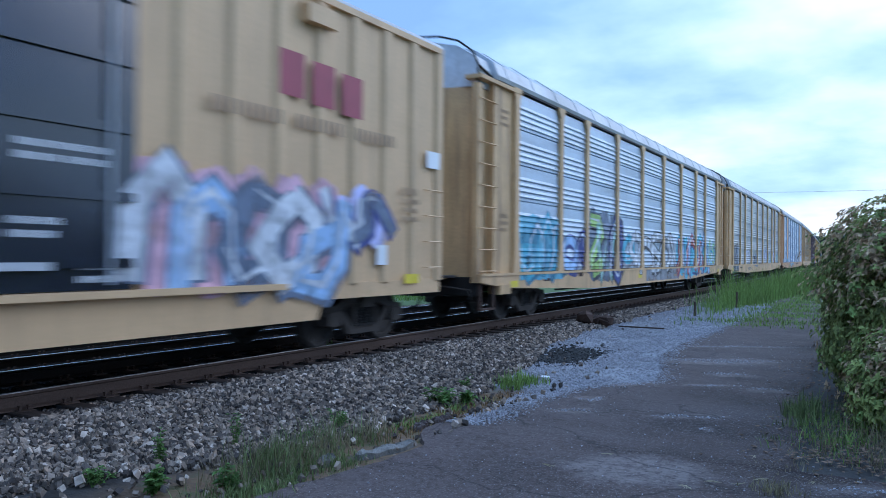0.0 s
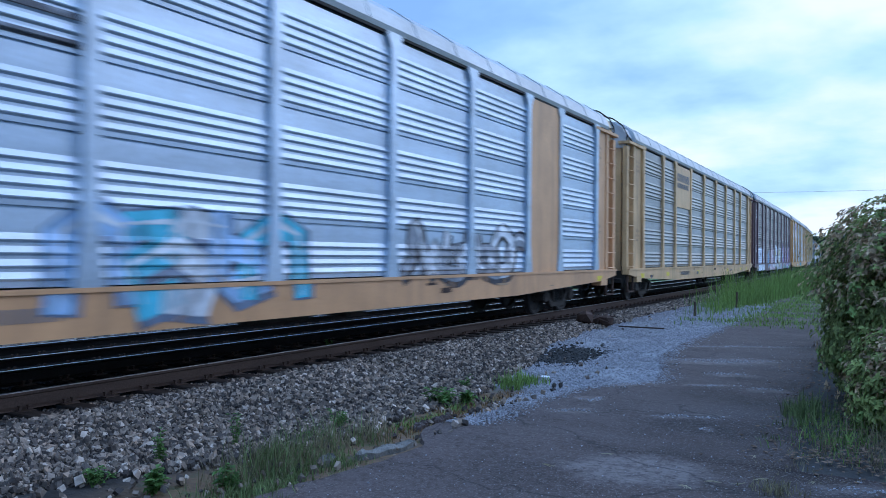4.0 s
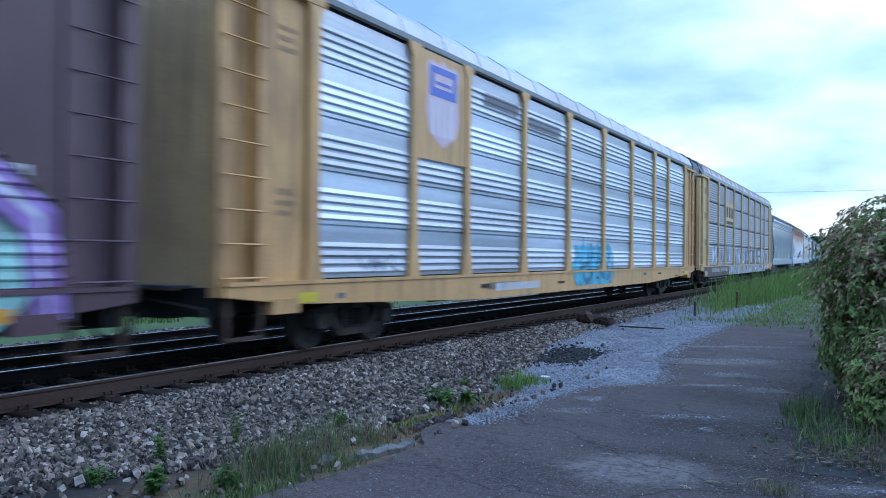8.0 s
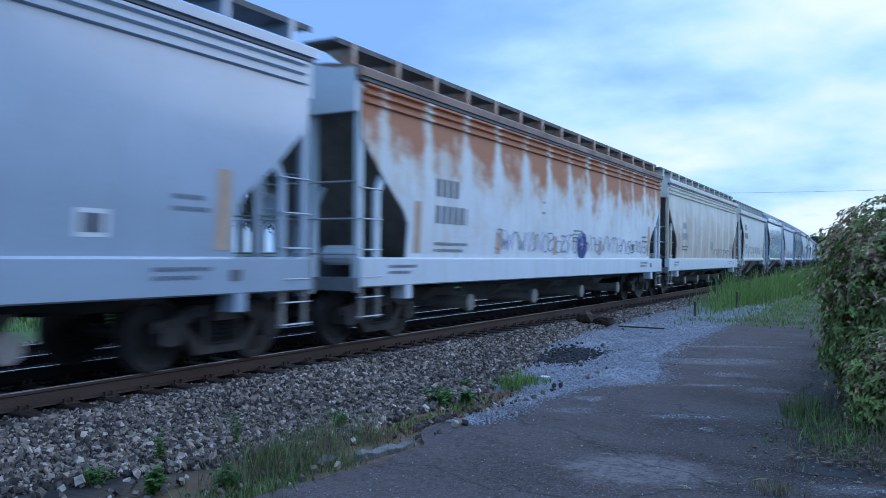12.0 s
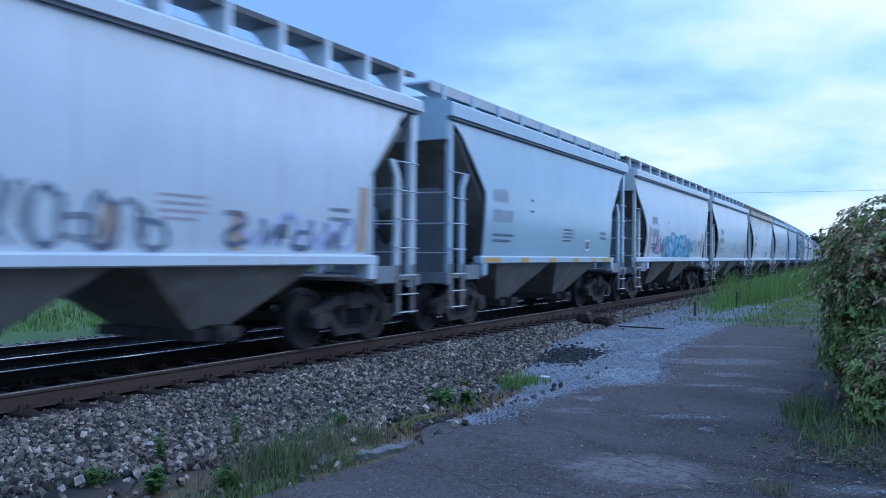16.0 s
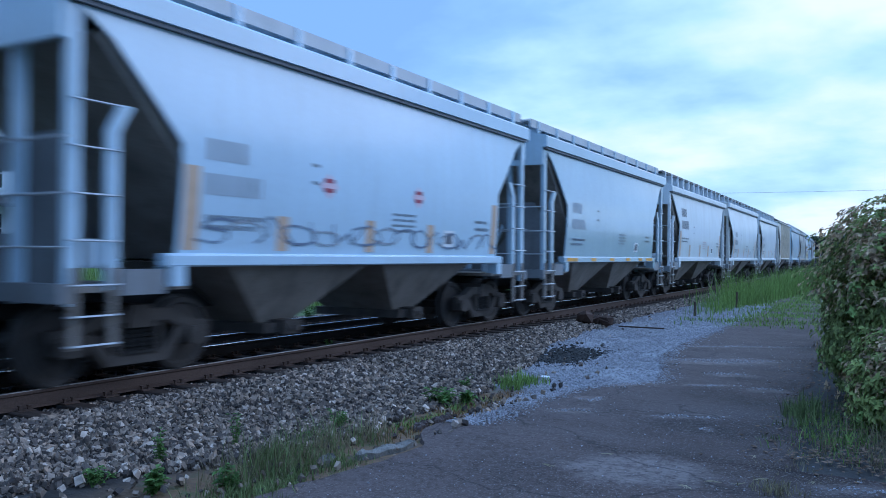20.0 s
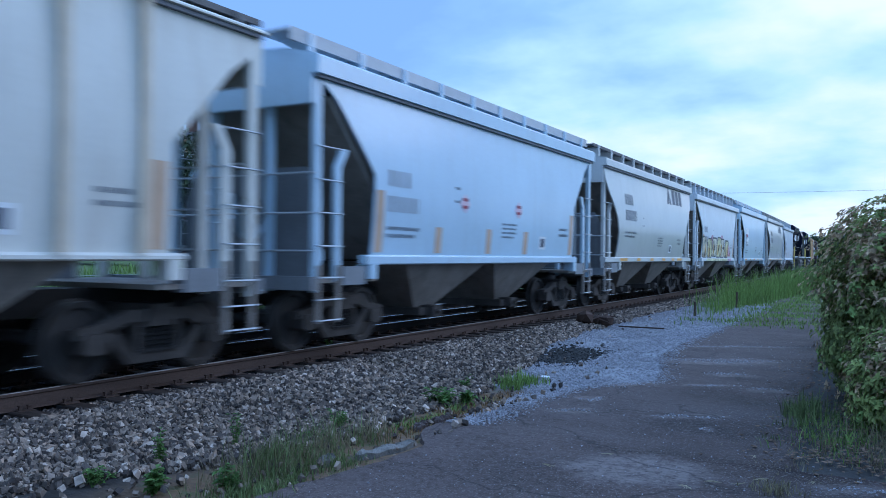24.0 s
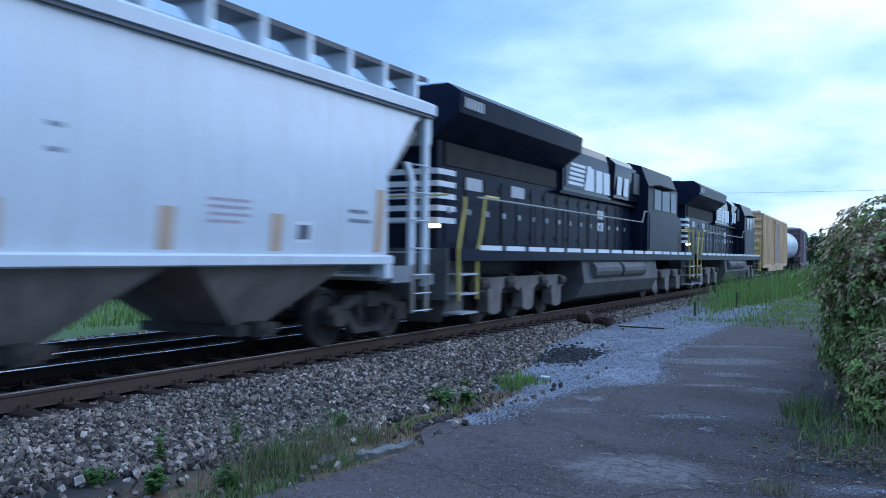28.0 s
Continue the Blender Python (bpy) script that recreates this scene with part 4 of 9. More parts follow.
    e.new(0.5).color = (0.15, 0.088, 0.046, 1)
    L(n6.outputs["Fac"], moss.inputs[0])
    L(zone, soil.inputs["Factor"])
    L(mix.outputs[2], soil.inputs[6]), L(moss.outputs[0], soil.inputs[7])
    L(soil.outputs[2], b.inputs["Base Color"])
    return m


M_GROUND = ground_material()
make_ground()


def swept(name, prof, s_list, lat0, z0, material, parent, label=""):
    """Sweep an outline of (lateral, height) points along the track."""
    verts, faces, n = [], [], len(prof)
    for s in s_list:
        for l, z in prof:
            x, y, th = line(s, lat0 + l)
            verts.append((x, y, z0 + z))
    for i in range(len(s_list) - 1):
        for j in range(n):
            a, b = i * n + j, i * n + (j + 1) % n
            faces.append((a, b, b + n, a + n))
    me = bpy.data.meshes.new(name)
    me.from_pydata(verts, [], faces)
    me.materials.append(material)
    bm = bmesh.new()
    bm.from_mesh(me)
    bmesh.ops.recalc_face_normals(bm, faces=bm.faces)
    bm.to_mesh(me)
    bm.free()
    ob = new(name, me)
    ob.parent = parent
    if label:
        ob["label"] = label
    return ob


RAIL_WEB = [(-0.07, -0.186), (-0.07, -0.172), (-0.012, -0.155), (-0.010, -0.05), (-0.034, -0.036), (-0.036, -0.008), (0.036, -0.008), (0.034, -0.036), (0.010, -0.05), (0.012, -0.155), (0.07, -0.172), (0.07, -0.186)]
RAIL_HEAD = [(-0.026, -0.0075), (-0.024, -0.0015), (-0.016, 0.0), (0.016, 0.0), (0.024, -0.0015), (0.026, -0.0075)]
STATIONS = [-60, -30] + [-10 + 5 * i for i in range(29)] + [140, 170, 200, 260, 340, 450, 600]


def make_track(name, lat, z, ties, label):
    tr = thing(name, label, "railway track", kind="structure")
    for i, l in enumerate((lat, lat + GAUGE)):
        # Every rail but the nearest takes the copy darkened as shade.
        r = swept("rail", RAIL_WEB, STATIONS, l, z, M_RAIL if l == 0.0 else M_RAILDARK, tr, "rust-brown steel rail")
        swept("rail_head", RAIL_HEAD, STATIONS, l, z, M_RAILTOP if l == 0.0 else M_RAILSHINE, r, "polished running surface")
    bm = bmesh.new()
    box(bm, -1.30, 1.30, -0.115, 0.115, -0.36, -0.192)
    bevelled(bm, 0.012)
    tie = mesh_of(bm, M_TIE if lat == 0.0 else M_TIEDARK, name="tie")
    bm = bmesh.new()
    for sx in (-GAUGE / 2, GAUGE / 2):
        box(bm, sx - 0.17, sx + 0.17, -0.09, 0.09, -0.192, -0.180)
        for dx in (-0.10, 0.10):
            for dy in (-0.05, 0.05):
                box(bm, sx + dx - 0.012, sx + dx + 0.012, dy - 0.012, dy + 0.012, -0.181, -0.140)
                box(bm, sx + dx - 0.022, sx + dx + 0.022, dy - 0.018, dy + 0.018, -0.146, -0.132)
    plate = mesh_of(bm, M_RAIL, name="tie_plate")
    rng = random.Random(5)
    for i in range(ties):
        x, y, th = line(-2.0 + 0.52 * i, lat + GAUGE / 2)
        m = pose(x + rng.uniform(-0.05, 0.05), y + rng.uniform(-0.02, 0.02), z + rng.uniform(-0.006, 0.006), 0, 0, math.degrees(th) + rng.uniform(-1.2, 1.2))
        t = new("tie", tie)
        t.parent, t.matrix_basis = tr, m
        if i < 90:
            t = new("tie_plate", plate)
            t.parent, t.matrix_basis = tr, pose(x, y, z, 0, 0, math.degrees(th))
    return tr


make_track("track_1", 0.0, 0.0, 130, "near railway track with rusty rails on dark wooden ties")
make_track("track_2", 4.2, -0.22, 110, "second railway track beyond the train on lower ballast")


def between(rows, y):
    """Value at y on a line of (y, value) pairs."""
    if y <= rows[0][0]:
        return rows[0][1]
    for (a, p), (b, q) in zip(rows, rows[1:]):
        if y < b:
            return p + (q - p) * (y - a) / (b - a)
    return rows[-1][1]


LANE_EDGE = [(3.0, -3.6), (4.6, -4.2), (5.3, -4.08), (6.65, -3.96), (7.1, -4.3), (7.6, -4.32), (8.1, -4.12), (10.0, -4.05), (10.7, -3.9), (11.8, -3.1), (13.2, -3.4), (14.2, -3.75), (17.2, -4.05), (24.0, -4.1), (60.0, -5.4)]
SHOULDER = [(3.0, -5.9), (4.35, -5.5), (5.25, -5.1), (6.8, -4.83), (9.0, -4.78), (9.9, -4.85), (12.2, -5.3), (15.4, -6.15), (18.0, -6.3), (23.0, -6.5), (29.0, -6.55), (45.0, -7.0)]


def lane_left(y):
    return between(LANE_EDGE, y) + 0.10 * noise.noise((0.3, y * 1.1, 2.0)) + 0.05 * noise.noise((1.3, y * 4.3, 2.0))


def lane_right(y):
    if y < 7.4:
        return 7.0
    return max(-0.55 - 0.113 * (y - 7.7), -0.9 - 0.05 * (y - 10.8)) + 0.2 * noise.noise((4.0, y * 0.8, 2.0))


def make_lane():
    ys = [-40, -20, -8, -2, 0, 1.5, 3] + [3.3 + 0.11 * i for i in range(140)] + [18.8 + 0.4 * i for i in range(90)] + [56, 66, 80]
    verts, faces = [], []
    cols = 14
    for y in ys:
        a, b = lane_left(y), max(lane_right(y), lane_left(y) + 0.4)
        for j in range(cols):
            k = j / (cols - 1)
            x = a + (b - a) * k
            z = GROUND + 0.022 + 0.012 * noise.noise((x * 0.8, y * 0.8, 5.0))
            if j in (0, cols - 1):
                z = GROUND - 0.06
            elif j == 1:
                x = a + 0.05
            verts.append((x, y, z))
    for i in range(len(ys) - 1):
        for j in range(cols - 1):
            a = i * cols + j
            faces.append((a, a + 1, a + cols + 1, a + cols))
    me = bpy.data.meshes.new("pavement")
    me.from_pydata(verts, [], faces)
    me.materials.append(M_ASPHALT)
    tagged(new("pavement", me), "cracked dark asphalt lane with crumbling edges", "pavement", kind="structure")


make_lane()


# ---- autorack cars ----
POSTS = [-11.85, -9.1, -7.1, -4.3, -1.45, 1.45, 4.3, 7.1, 9.1, 11.85]
RACK_HALF = 13.72


def louvre_panel(y0, y1, tri):
    """Pressed side sheet with rows of louvres between two posts."""
    def build(bm):
        for sx in (-1, 1):
            prof = []
            if tri:
                for band in range(4):
                    b0 = 1.10 + band * 0.985
                    prof += [(RX - 0.22, b0), (RX - 0.02, b0 + 0.02)]
                    for k in range(8):
                        z = b0 + 0.05 + k * 0.108
                        prof += [(RX - 0.02, z), (RX + 0.004, z + 0.03), (RX + 0.004, z + 0.06), (RX - 0.02, z + 0.085)]
                    prof += [(RX - 0.02, b0 + 0.93), (RX - 0.22, b0 + 0.94)]
            else:
                for band in range(5):
                    b0 = 1.12 + band * 0.785
                    prof += [(RX - 0.02, b0)]
                    for k in range(4):
                        z = b0 + 0.05 + k * 0.125
                        prof += [(RX + dx, z + dz) for dx, dz in LOUVRE]
                    prof += [(RX - 0.018, b0 + 0.56), (RX - 0.018, b0 + 0.755), (RX - 0.07, b0 + 0.757), (RX - 0.07, b0 + 0.783)]
            lo = [bm.verts.new((sx * px, y0, pz)) for px, pz in prof]
            hi = [bm.verts.new((sx * px, y1, pz)) for px, pz in prof]
            for i in range(len(prof) - 1):
                bm.faces.new((lo[i], lo[i + 1], hi[i + 1], hi[i]))
            break
    return build


def rack_sill(sx):
    def build(bm):
        a, b = sx * (RX - 0.06), sx * (RX + 0.05)
        prism(bm, [(-RACK_HALF + 0.1, 0.92), (-RACK_HALF + 0.1, 1.06), (RACK_HALF - 0.1, 1.06), (RACK_HALF - 0.1, 0.92), (12.3, 0.78), (9.0, 0.68), (6.5, 0.60), (-6.5, 0.60), (-9.0, 0.68), (-12.3, 0.78)], a, b)
        prism(bm, [(-RACK_HALF + 0.1, 1.05), (-RACK_HALF + 0.1, 1.10), (RACK_HALF - 0.1, 1.10), (RACK_HALF - 0.1, 1.05)], a, sx * (RX + 0.075))
    return build


def rack_post(y, sx, wide=0.095):
    def build(bm):
        prism(bm, [(y - wide, 1.06), (y - wide * 2.1, 1.06), (y - wide, 1.75), (y - wide, 4.85), (y - wide * 2.2, 5.02), (y - wide * 2.2, 5.10), (y + wide * 2.2, 5.10), (y + wide * 2.2, 5.02), (y + wide, 4.85), (y + wide, 1.75), (y + wide * 2.1, 1.06)], sx * (RX - 0.02), sx * (RX + 0.06))
    return build


def rack_roof(round_top):
    def build(bm):
        if round_top:
            prof = [(-1.50, 5.10), (-1.53, 5.24), (-1.40, 5.54), (-1.08, 5.76), (-0.55, 5.88), (0, 5.90), (0.55, 5.88), (1.08, 5.76), (1.40, 5.54), (1.53, 5.24), (1.50, 5.10)]
        else:
            prof = [(-1.53, 5.10), (-1.56, 5.18), (-1.44, 5.46), (-1.00, 5.76), (-0.45, 5.88), (0.45, 5.88), (1.00, 5.76), (1.44, 5.46), (1.56, 5.18), (1.53, 5.10)]
        prism(bm, prof, -12.9, 12.9, "y")
        n = 18
        for i in range(n):
            y = -12.4 + i * 24.8 / (n - 1)
            prism(bm, [(px * 1.004, pz + 0.018) for px, pz in prof[1:-1]], y - 0.03, y + 0.03, "y")
    return build


def rack_end_pieces(car, e, sx, body):
    """Solid sheet, hinge post, channel and corner post beside the end ladder, and the plate over them."""
    y = lambda a, b: sorted((e * (RACK_HALF - a), e * (RACK_HALF - b)))
    x = lambda a, b: sorted((sx * (RX + a), sx * (RX + b)))
    for nm, (x0, x1), (y0, y1), z0, z1 in (
            ("end_panel", x(-0.10, -0.02), y(0.95, 1.72), 1.06, 5.02), ("hinge_post", x(-0.05, 0.05), y(1.72, 1.96), 1.06, 5.06),
            ("channel_post", x(-0.16, 0.01), y(0.72, 0.95), 0.95, 5.0), ("corner_post", x(-0.14, -0.01), y(0.02, 0.24), 0.92, 4.9),
            ("recess_panel", x(-0.22, -0.15), y(0.24, 0.72), 1.0, 4.85)):
        part(nm, (nm, e, sx), lambda bm: box(bm, x0, x1, y0, y1, z0, z1), body, car)
    part("corner_canopy", ("canopy", e, sx), lambda bm: box(bm, *x(-0.30, 0.07), *y(0.0, 2.0), 4.98, 5.06), body, car)


def rung(x, y0, y1, back):
    """A bent round bar, at height zero."""
    def build(bm):
        s = math.copysign(1, x)
        for a, b in (((x - s * back, y0, 0), (x, y0, 0)), ((x, y0, 0), (x, y1, 0)), ((x, y1, 0), (x - s * back, y1, 0))):
            tube(bm, a, b, 0.014, 6)
        bmesh.ops.remove_doubles(bm, verts=bm.verts, dist=0.02)
    return build


def rack_end_door(e):
    """Folding end doors, bowed outwards, with hinge seams."""
    def build(bm):
        pts = []
        for i in range(9):
            a = -1.25 + i * 2.5 / 8
            pts.append((a, e * (RACK_HALF - 0.22 + 0.16 * (1 - (a / 1.25) ** 2))))
        back = [(a, b - e * 0.05) for a, b in reversed(pts)]
        prism(bm, pts + back, 0.98, 4.86, "z")
    return build


def rack_end_cap(e):
    """Curved pale roof closure above the doors with a bent grab rail."""
    def build(bm):
        prism(bm, [(-1.38, 4.86), (-1.42, 5.24), (-1.30, 5.48), (-0.95, 5.70), (-0.40, 5.83), (0.40, 5.83), (0.95, 5.70), (1.30, 5.48), (1.42, 5.24), (1.38, 4.86)], *sorted((e * 12.85, e * (RACK_HALF - 0.16))), "y")
    return build


def rack_grab(e):
    def build(bm):
        y = e * (RACK_HALF - 0.10)
        pts = [(1.42, y, 4.7), (1.46, y, 5.25), (1.32, y, 5.54), (1.0, y, 5.78), (0.55, y, 5.92), (0.0, y, 5.97)]
        for a, b in zip(pts, pts[1:]):
            tube(bm, a, b, 0.022, 6)
        tube(bm, pts[1], (1.42, e * (RACK_HALF - 0.9), 5.12), 0.022, 6)
    return build


def rack_underframe(bm):
    box(bm, -0.35, 0.35, -13.3, 13.3, 0.72, 1.02)
    box(bm, -1.44, 1.44, -13.3, 13.3, 1.00, 1.05)
    for y in (-8.0, -5.0, -2.5, 0, 2.5, 5.0, 8.0):
        box(bm, -1.40, 1.40, y - 0.09, y + 0.09, 0.70, 1.0)


def rack_brake(bm):
    tube(bm, (0.75, -1.2, 0.62), (0.75, 0.2, 0.62), 0.2, 12)
    box(bm, 0.5, 1.0, 1.0, 1.5, 0.45, 0.8)
    tube(bm, (0.6, -7, 0.55), (0.6, 7, 0.55), 0.025, 6)


def make_rack(label, body, panel, post, roof, tri=False, door=None, cap=None, solid=(), end_body=None):
    car = thing("autorack_car", label, "railcar", "train cars")
    end_body = end_body or body
    part("underframe", "rack_under", rack_underframe, M_STEEL, car, "dark steel underframe")
    part("brake_gear", "rack_brake", rack_brake, M_GRIME, car)
    for sx in (1, -1):
        part("side_sill", ("rack_sill", sx), rack_sill(sx), body, car)
        for y in POSTS:
            part("post", ("rack_post", y, sx), rack_post(y, sx), post, car)
        for e in (1, -1):
            rack_end_pieces(car, e, sx, end_body)
            for k in range(9):
                part("ladder_rung", ("rack_rung", e, sx), rung(sx * (RX + 0.03), e * (RACK_HALF - 0.10), e * (RACK_HALF - 0.84), 0.08), body, car, at=pose(0, 0, 1.15 + k * 0.43))
    # no real gap: a dark bar imitates the shade beneath the roof edge
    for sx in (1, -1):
        part("eave_strip", ("rack_eave", sx), lambda bm: box(bm, *sorted((sx * (RX - 0.03), sx * (RX + 0.025))), -12.9, 12.9, 5.055, 5.098), M_STEEL, car, "dark bar standing for shade under the roof edge")
    for i in range(len(POSTS) - 1):
        y0, y1 = POSTS[i] + 0.05, POSTS[i + 1] - 0.05
        for turned in (0, 1):
            m = body if i in solid else panel
            if i in solid and not turned:
                part("solid_panel", ("rack_solid", i), lambda bm: box(bm, RX - 0.05, RX + 0.02, y0, y1, 1.10, 5.06), m, car, "flat painted side panel")
            else:
                part("side_panel", ("rack_panel", i, tri), louvre_panel(y0, y1, tri), panel, car, at=pose(0, 0, 0, 0, 0, 180 if turned else 0))
    part("roof", ("rack_roof", tri), rack_roof(tri), roof, car)
    for e in (1, -1):
        part("end_door", ("rack_door", e), rack_end_door(e), door or (body if body is M_PURPLE else M_ENDTAN), car)
        part("end_cap", ("rack_cap", e), rack_end_cap(e), cap or M_ROOF, car, "pale rounded roof end")
        part("grab_rail", ("rack_grab", e), rack_grab(e), M_STEEL, car)
        truck(car, e * 10.15)
    for e in (1, -1):
        part("draft_box", ("rack_draft", e), lambda bm: [box(bm, -0.55, 0.55, *sorted((e * 11.6, e * 13.62)), 0.62, 1.0), box(bm, -1.42, 1.42, *sorted((e * 13.35, e * 13.6)), 0.66, 1.03)], M_STEEL, car, "dark draft gear box and end sill")
        part("crossover_step", ("rack_cross", e), lambda bm: box(bm, -1.0, 1.0, *sorted((e * 13.6, e * 13.95)), 1.02, 1.06), M_MESH, car)
        part("uncoupling_lever", ("rack_lever", e), lambda bm: [tube(bm, (0.1, e * 13.85, 0.92), (1.35, e * 13.78, 0.78), 0.016, 6), tube(bm, (1.35, e * 13.78, 0.78), (1.40, e * 13.72, 0.52), 0.016, 6)], M_GRIME, car)
        part("air_hose", ("rack_hose", e), lambda bm: [tube(bm, (0.35, e * 13.8, 0.75), (0.38, e * 14.1, 0.45), 0.025, 6), tube(bm, (0.38, e * 14.1, 0.45), (0.30, e * 14.3, 0.42), 0.025, 6)], M_STEEL, car)
        for sx in (1, -1):
            part("stirrup_step", ("rack_stirrup", e, sx), lambda bm: [box(bm, *sorted((sx * 1.44, sx * 1.50)), *sorted((e * (13.55 - d), e * (13.49 - d))), 0.36, 0.95) for d in (0.0, 0.62)] + [box(bm, *sorted((sx * 1.42, sx * 1.52)), *sorted((e * 13.55, e * 12.87)), 0.36, 0.40)], M_RUST, car, "rusty stirrup step")
            part("jack_bracket", ("rack_jack", e, sx), lambda bm: box(bm, *sorted((sx * 1.30, sx * 1.57)), *sorted((e * 12.2, e * 12.75)), 0.66, 0.86), end_body, car)
    couplers(car, 14.3)
    return car


# ---- covered hopper cars ----
def hopper_side(half, cut, sx, bulge, zs, ze):
    """Bowed side sheet that is cut away at both ends."""
    def build(bm):
        zz = [zs + (ze - zs) * i / 12 for i in range(13)]

        def inset(z):
            # distance from the coupler line at which the sheet ends, at height z
            pts = sorted(cut, key=lambda c: c[1])
            if z <= pts[0][1]:
                return pts[0][0]
            for (d0, z0), (d1, z1) in zip(pts, pts[1:]):
                if z <= z1:
                    return d0 + (d1 - d0) * (z - z0) / max(z1 - z0, 1e-6)
            return pts[-1][0]

        for p in sorted({z for _, z in cut if zs < z < ze}):
            if min(abs(p - q) for q in zz) > 0.04:
                zz.append(p)
        zz.sort()
        rows = []
        for z in zz:
            k = (z - zs) / (ze - zs)
            x = 1.46 + bulge * math.sin(math.pi * min(1, k * 1.02))
            h = half - inset(z)
            rows.append([(x, -h, z), (x, -h / 3, z), (x, h / 3, z), (x, h, z), (x - 0.04, h, z), (x - 0.04, -h, z)])
        vs = [[bm.verts.new((sx * a, b, c)) for a, b, c in r] for r in rows]
        for a, b in zip(vs, vs[1:]):
            for i in range(6):
                bm.faces.new((a[i], a[(i + 1) % 6], b[(i + 1) % 6], b[i]))
        bm.faces.new(vs[0])
        bm.faces.new(vs[-1][::-1])
    return build


def hopper_inner(half, cut, zs, ze, e):
    """Slope sheets and bulkheads under the end overhang."""
    def build(bm):
        d_bot = max(c[0] for c in cut)
        pts = [(e * (half - d_bot - 1.3), zs), (e * (half - d_bot - 1.15), zs + 0.02), (e * (half - 0.95), ze - 0.55), (e * (half - 1.05), ze - 0.5), (e * (half - d_bot - 1.6), ze - 0.5)]
        prism(bm, pts, -1.40, 1.40)
    return build


def hopper_end_top(half, e, ze, zr):
    """Upper end sheet between roof and opening, arched at the top."""
    def build(bm):
        z0 = ze - 0.70
        prof = [(-1.45, z0), (-1.45, ze - 0.02), (-1.05, zr - 0.12), (-0.5, zr - 0.01), (0.5, zr - 0.01), (1.05, zr - 0.12), (1.45, ze - 0.02), (1.45, z0)]
        prism(bm, prof, *sorted((e * (half - 0.52), e * (half - 0.60))), "y")
    return build


def hopper_roof(half, zb, zc, zr):
    """Roof with a tall fascia from zb to zc."""
    def build(bm):
        prof = [(-1.50, zb), (-1.56, zb + 0.01), (-1.56, zc - 0.03), (-1.53, zc), (-0.95, zr - 0.03), (-0.35, zr), (0.35, zr), (0.95, zr - 0.03), (1.53, zc), (1.56, zc - 0.03), (1.56, zb + 0.01), (1.50, zb)]
        prism(bm, prof, -half + 0.53, half - 0.53, "y")
    return build


def hopper_shade_chord(half, za, zb, sx):
    """Top chord as a dark bar that stands for the shadow gap under the eave."""
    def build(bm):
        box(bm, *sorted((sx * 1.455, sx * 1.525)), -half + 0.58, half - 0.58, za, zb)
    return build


def hopper_walk(half, zw, sx, solid):
    def build(bm):
        box(bm, *sorted((sx * 0.62, sx * 1.22)), -half + 0.3, half - 0.3, zw - 0.02, zw + 0.02)
        box(bm, *sorted((sx * 1.20, sx * 1.24)), -half + 0.3, half - 0.3, zw - (0.16 if solid else 0.05), zw + 0.03)
    return build


def hopper_bracket(y, ze, zw, sx):
    def build(bm):
        box(bm, *sorted((sx * 1.22, sx * 1.27)), y - 0.05, y + 0.05, ze - 0.02, zw + 0.02)
        prism(bm, [(sx * 0.7, zw - 0.04), (sx * 1.22, zw - 0.04), (sx * 1.22, ze), (sx * 1.16, ze)], y - 0.02, y + 0.02, "y")
    return build


def hopper_hatch(half, zr):
    def build(bm):
        n = 6
        box(bm, -0.30, 0.30, -half + 1.0, half - 1.0, zr - 0.02, zr + 0.09)
        for i in range(n):
            y = -half + 1.4 + i * (2 * half - 2.8) / (n - 1)
            box(bm, -0.34, 0.34, y - 0.06, y + 0.06, zr + 0.05, zr + 0.13)
    return build


def hopper_sill(half, z0, z1, sx, short):
    def build(bm):
        h = half - (1.86 if short else 0.60)
        prism(bm, [(sx * 1.36, z0 + 0.03), (sx * 1.50, z0), (sx * 1.53, z0 + 0.02), (sx * 1.53, z1 - 0.03), (sx * 1.48, z1), (sx * 1.36, z1)], -h, h, "y")
        for e in (-1, 1):
            lo, hi = sorted((e * (half - 1.92), e * (half - 2.12)))
            box(bm, *sorted((sx * 1.28, sx * 1.54)), lo, hi, z0 - 0.22, z0 + 0.01)
    return build


def end_box(x, e, ya, yb, za, zb):
    """A bar from ya to yb near one end of a car."""
    return lambda bm: box(bm, -x, x, *sorted((e * ya, e * yb)), za, zb)


def bulkhead(y, z0, z1):
    """Upright plate across the car with a round hole, at y."""
    def build(bm):
        cz, r, n = z0 + (z1 - z0) * 0.55, 0.36, 16
        for dy in (-0.015, 0.015):
            ring, rim = [], []
            for i in range(n):
                a = (i + 0.5) * math.tau / n
                c, s = math.cos(a), math.sin(a)
                k = min(1.38 / max(abs(c), 1e-6), ((z1 - cz) if s > 0 else (cz - z0)) / max(abs(s), 1e-6))
                ring.append(bm.verts.new((r * c, y + dy, cz + r * s)))
                rim.append(bm.verts.new((k * c, y + dy, cz + k * s)))
            for i in range(n):
                j = (i + 1) % n
                bm.faces.new((ring[i], ring[j], rim[j], rim[i]))
    return build


def hopper_post(half, e, x, d, z0, z1, w=0.07):
    def build(bm):
        lo, hi = sorted((e * (half - d + w), e * (half - d - w)))
        box(bm, x - 0.045, x + 0.045, lo, hi, z0, z1)
    return build


